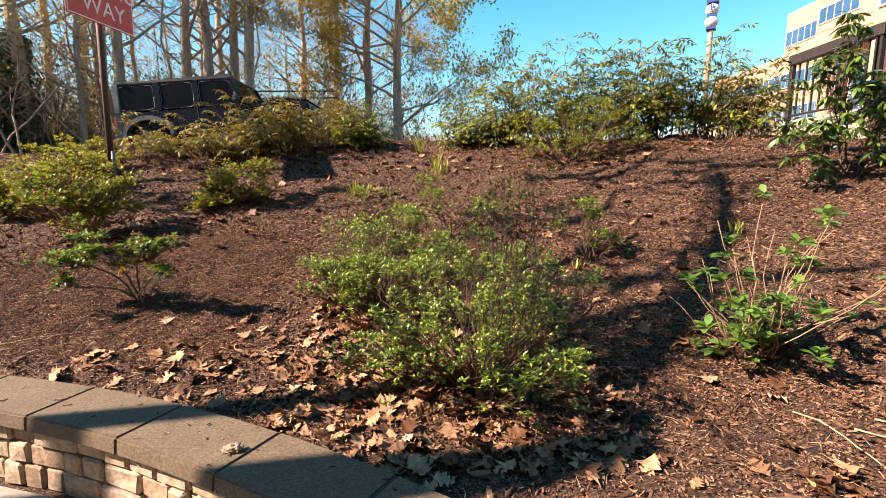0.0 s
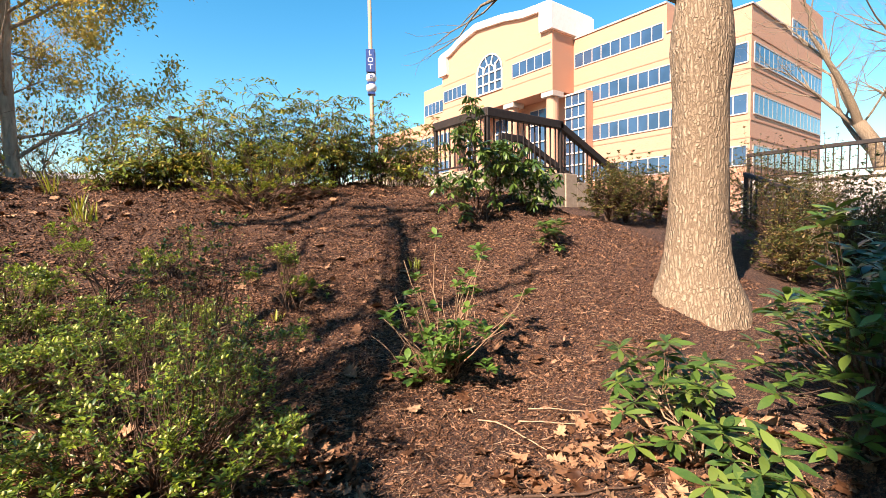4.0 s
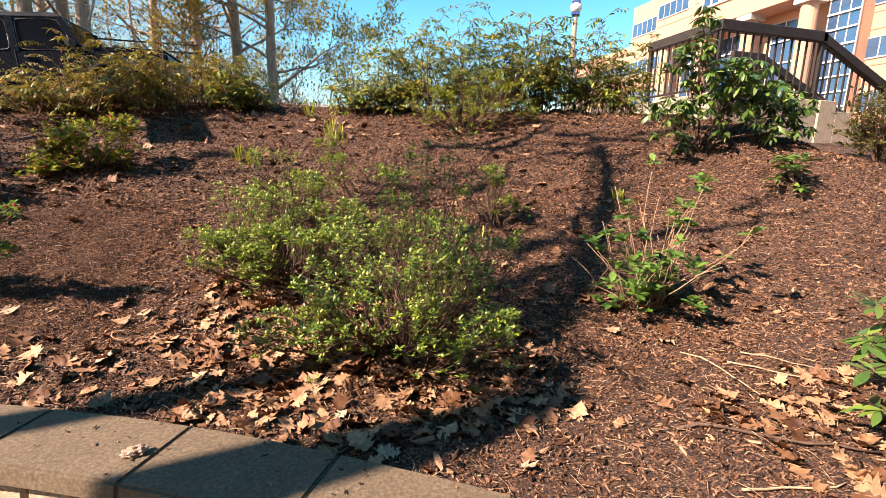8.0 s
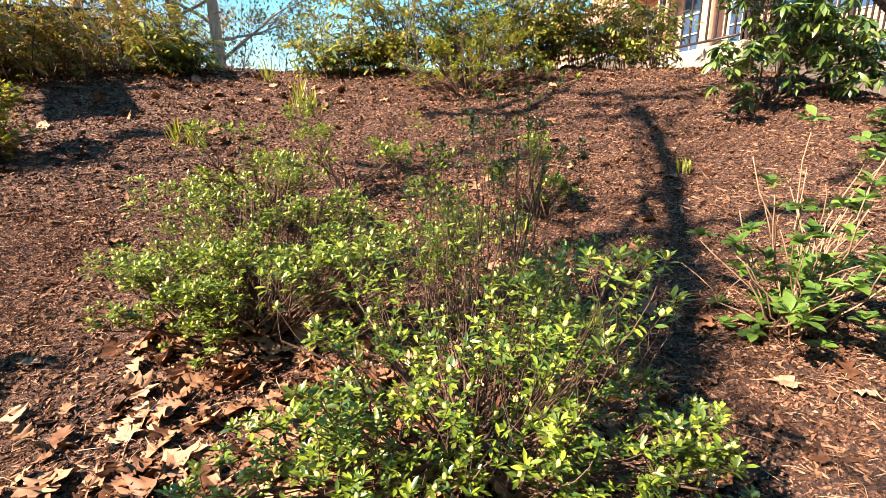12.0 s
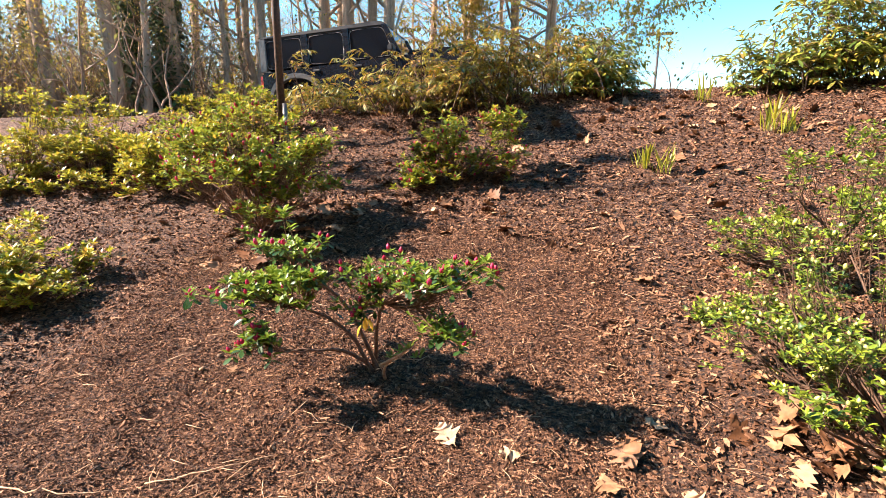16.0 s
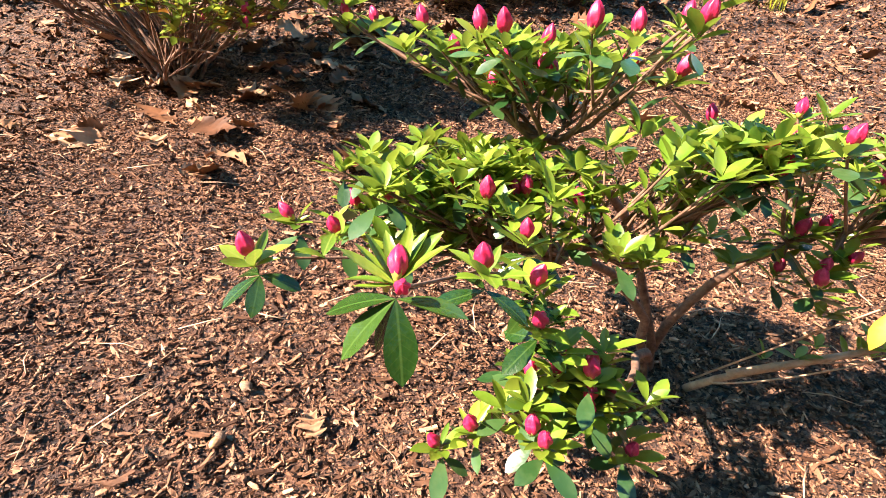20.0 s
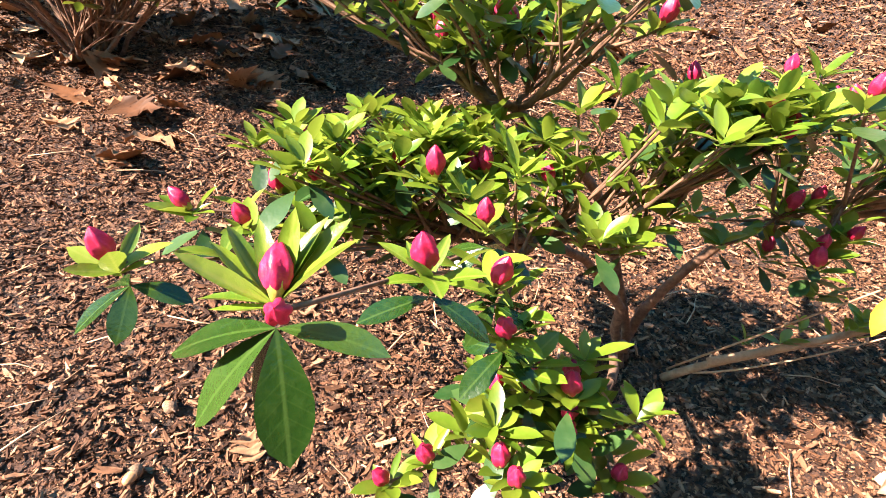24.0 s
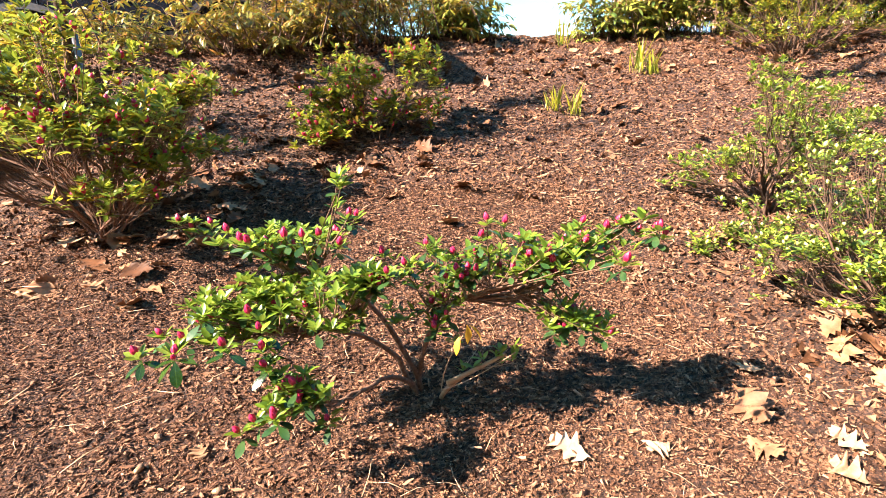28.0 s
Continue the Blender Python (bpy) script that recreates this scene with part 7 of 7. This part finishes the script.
for x, y, s, a in ((-2.11, 3.44, 0.95, 40), (-1.87, 3.38, 0.7, 100), (-3.84, 4.4, 0.9, 80), (-3.87, 4.44, 0.8, 20), (-3.6, 4.71, 0.95, 200), (-3.7, 4.7, 1.0, 130), (-3.62, 4.36, 0.7, 60), (-3.84, 4.7, 0.9, 10), (-3.42, 4.65, 0.8, 70), (-3.3, 4.71, 0.7, 250), (-3.89, 4.85, 0.9, 310), (-3.34, 3.9, 0.32, 160), (-3.11, 3.61, 0.42, 20), (-3.94, 4.76, 0.7, 100), (-1.57, 3.33, 0.8, 200), (-0.84, 3.7, 1.2, 30), (-0.94, 3.85, 0.9, 290), (-1.32, 3.28, 0.8, 15), (-1.37, 3.58, 0.7, 75), (-2.96, 5.5, 0.8, 60), (-5.32, 5.27, 1.0, 10), (-1.42, 5.11, 0.8, 70), (-0.75, 3.69, 1.35, 50), (-1.1, 2.91, 1.2, 160), (-1.41, 3.2, 0.8, 20), (0.61, 1.94, 1.2, 30), (0.67, 1.83, 0.9, 120), (-0.05, 2.36, 0.9, 80), (-0.62, 2.39, 1.1, 190), (-0.81, 2.23, 0.9, 260), (1.87, 2.42, 1.1, 95), (1.41, 1.89, 0.9, 10), (1.65, 1.65, 0.8, 140), (2.06, 1.77, 1.0, 220), (-0.44, 3.4, 1.2, 100), (-0.63, 3.37, 1.1, 330), (-0.86, 3.15, 1.1, 45), (-0.91, 3.27, 0.9, 200), (1.54, 2.55, 1.1, 170), (0.32, 2.43, 1.1, 15), (-0.42, 2.3, 0.9, 120), (0.64, 2.59, 0.9, 60)):
    oak_leaf(x, y, s, a)
for k in range(50):
    x, y = cr.uniform(-1.5, 1.1), cr.uniform(1.6, 3.4)
    if y > wall_back(x) + 0.05:
        oak_leaf(x, y, cr.uniform(0.5, 0.95), cr.uniform(0, 360), cr.uniform(-35, 35), "curled dry brown oak leaf on the mulch")

# straw, needles and thin sticks
g = Gather()
for area, n in (((-4.0, 4.5, 1.2, 5.5), 1700), ((1.0, 4.5, 0.9, 4.0), 1100), ((-3.2, 0.5, 1.9, 3.2), 400)):
    p = scatter(n, *area)
    g.add(tube([(0, -0.035, 0), (0.004, 0, 0.004), (0, 0.035, 0.001)], [0.0008, 0.0011, 0.0007], 3), lie(p, 0.12, cr.uniform(0.5, 1.6, len(p)), 0.012))
straw = new("dry_straw", g.mesh("dry_straw", M["straw"]))
tagged(straw, "pale dry straw and needles strewn over the mulch", "straw", kind="stuff")


def stick(x, y, length, rad, turn, label):
    r = np.random.default_rng(int(1000 * abs(x + 2 * y)))
    ob = thing("fallen_stick", label, "stick", "sticks on the bed", at=(0, 0, 0))
    pts = []
    for t in np.linspace(-0.5, 0.5, 9):
        px, py = x + math.cos(turn) * t * length + r.normal(0, 0.004), y + math.sin(turn) * t * length + r.normal(0, 0.004) + 0.05 * length * math.cos(4 * t + x)
        pts.append((px, py, float(soil(px, py)) + rad + 0.008))
    tube_part("stem", pts, np.linspace(rad, rad * 0.55, 9), M["twig"] if rad > 0.006 else M["straw"], ob, 7)


stick(1.7, 1.535, 0.8, 0.009, -0.35, "thick bent grey stick lying on the mulch")
stick(1.5, 1.295, 0.43, 0.006, -0.07, "thin grey stick lying on the mulch")
stick(1.91, 2.06, 0.44, 0.005, -1.34, "thin pale stick on the mulch")
stick(-2.86, 3.14, 0.41, 0.003, 0.5, "thin pale stick on the mulch")
stick(2.25, 1.95, 0.55, 0.005, -0.6, "thin pale stick on the mulch")
stick(2.4, 2.05, 0.5, 0.005, -0.5, "thin pale stick on the mulch")
stick(-1.95, 2.66, 0.35, 0.004, 0.4, "thin dark stick beside the wall cap")
stick(-3.35, 2.98, 0.4, 0.003, 0.2, "thin pale stick on the mulch")


def acorn(x, y, turn):
    """A fallen acorn on its side, half in its scaly cup."""
    ob = thing("acorn", "small tan acorn fallen on the mulch", "acorn", "fallen acorns")
    ob.matrix_basis = pose(x, y, float(soil(x, y)) + 0.011, 78, 0, turn)
    a = np.linspace(0, math.pi, 11)
    tube_part("nut", [(0, 0, 0.013 * math.cos(t)) for t in a], [max(0.0004, 0.0078 * math.sin(t) ** 0.8) for t in a], M["acorn_nut"], ob, 14)
    tube_part("cup", [(0, 0, 0.002), (0, 0, 0.0035), (0, 0, 0.009), (0, 0, 0.0135), (0, 0, 0.0145), (0, 0, 0.021)], [0.0081, 0.0092, 0.0084, 0.0048, 0.0012, 0.001], M["acorn_cup"], ob, 14, "brown scaly cup")


for x, y, turn in ((-3.23, 3.68, 40), (-3.25, 3.59, 150), (-3.67, 4.46, 260), (-3.05, 3.5, 80)):
    acorn(x, y, turn)

# stone on the wall cap and crumbs of bark round it
bm = bmesh.new()
bmesh.ops.create_icosphere(bm, subdivisions=3, radius=1)
for v in bm.verts:
    v.co = Vector((v.co.x * 0.042, v.co.y * 0.026, v.co.z * 0.021)) * (1 + 0.45 * noise.noise(v.co * 2.2) + 0.2 * noise.noise(v.co * 6))
rock = part("rock", bm, M["rock"], None)
rock.matrix_basis = pose(-0.93, 1.93, CAP_TOP + 0.015, 0, 0, 15)
tagged(rock, "small pale lump of stone on the wall cap", "rock")
g = Gather()
for k in range(90):
    x = cr.uniform(-2.9, 0.5)
    q = wall_point(x, cr.uniform(0.02, 0.35), CAP_TOP + 0.006)
    g.add(chips[k % 6], turns(np.array([q]), np.array([[cr.normal(), cr.normal(), 0.05]]), cr.uniform(0.3, 0.8)))
crumbs = new("bark_crumbs", g.mesh("bark_crumbs", M["chip"], False))
tagged(crumbs, "dark bark crumbs scattered on the wall cap", "mulch", kind="stuff")

# young sprouts and tufts on the slope
for k, (x, y, h) in enumerate(((-1.1, 5.72, 0.22), (-0.96, 5.66, 0.24), (-0.1, 6.2, 0.3), (0.0, 6.12, 0.25), (-0.35, 7.1, 0.3), (2.75, 4.3, 0.14), (1.2, 4.1, 0.12))):
    r = np.random.default_rng(300 + k)
    ob = thing("sprout", "tuft of narrow green shoots in the mulch", "plant", "sprouts", at=(x, y, float(land(x, y))))
    g = Gather()
    n = 22
    a = r.uniform(0, 6.28, n)
    g.add(leaf_tpl(h, 0.016, 0.3, 0.1, 4), turns(np.stack([r.normal(0, 0.03, n), r.normal(0, 0.03, n), np.full(n, -0.01)], 1), np.stack([np.cos(a) * 0.3, np.sin(a) * 0.3, np.ones(n)], 1), r.uniform(0.4, 1.1, n)))
    child("blade_tuft", g.mesh("blade_tuft", M["azalea_gold"]), ob, "", "stuff")
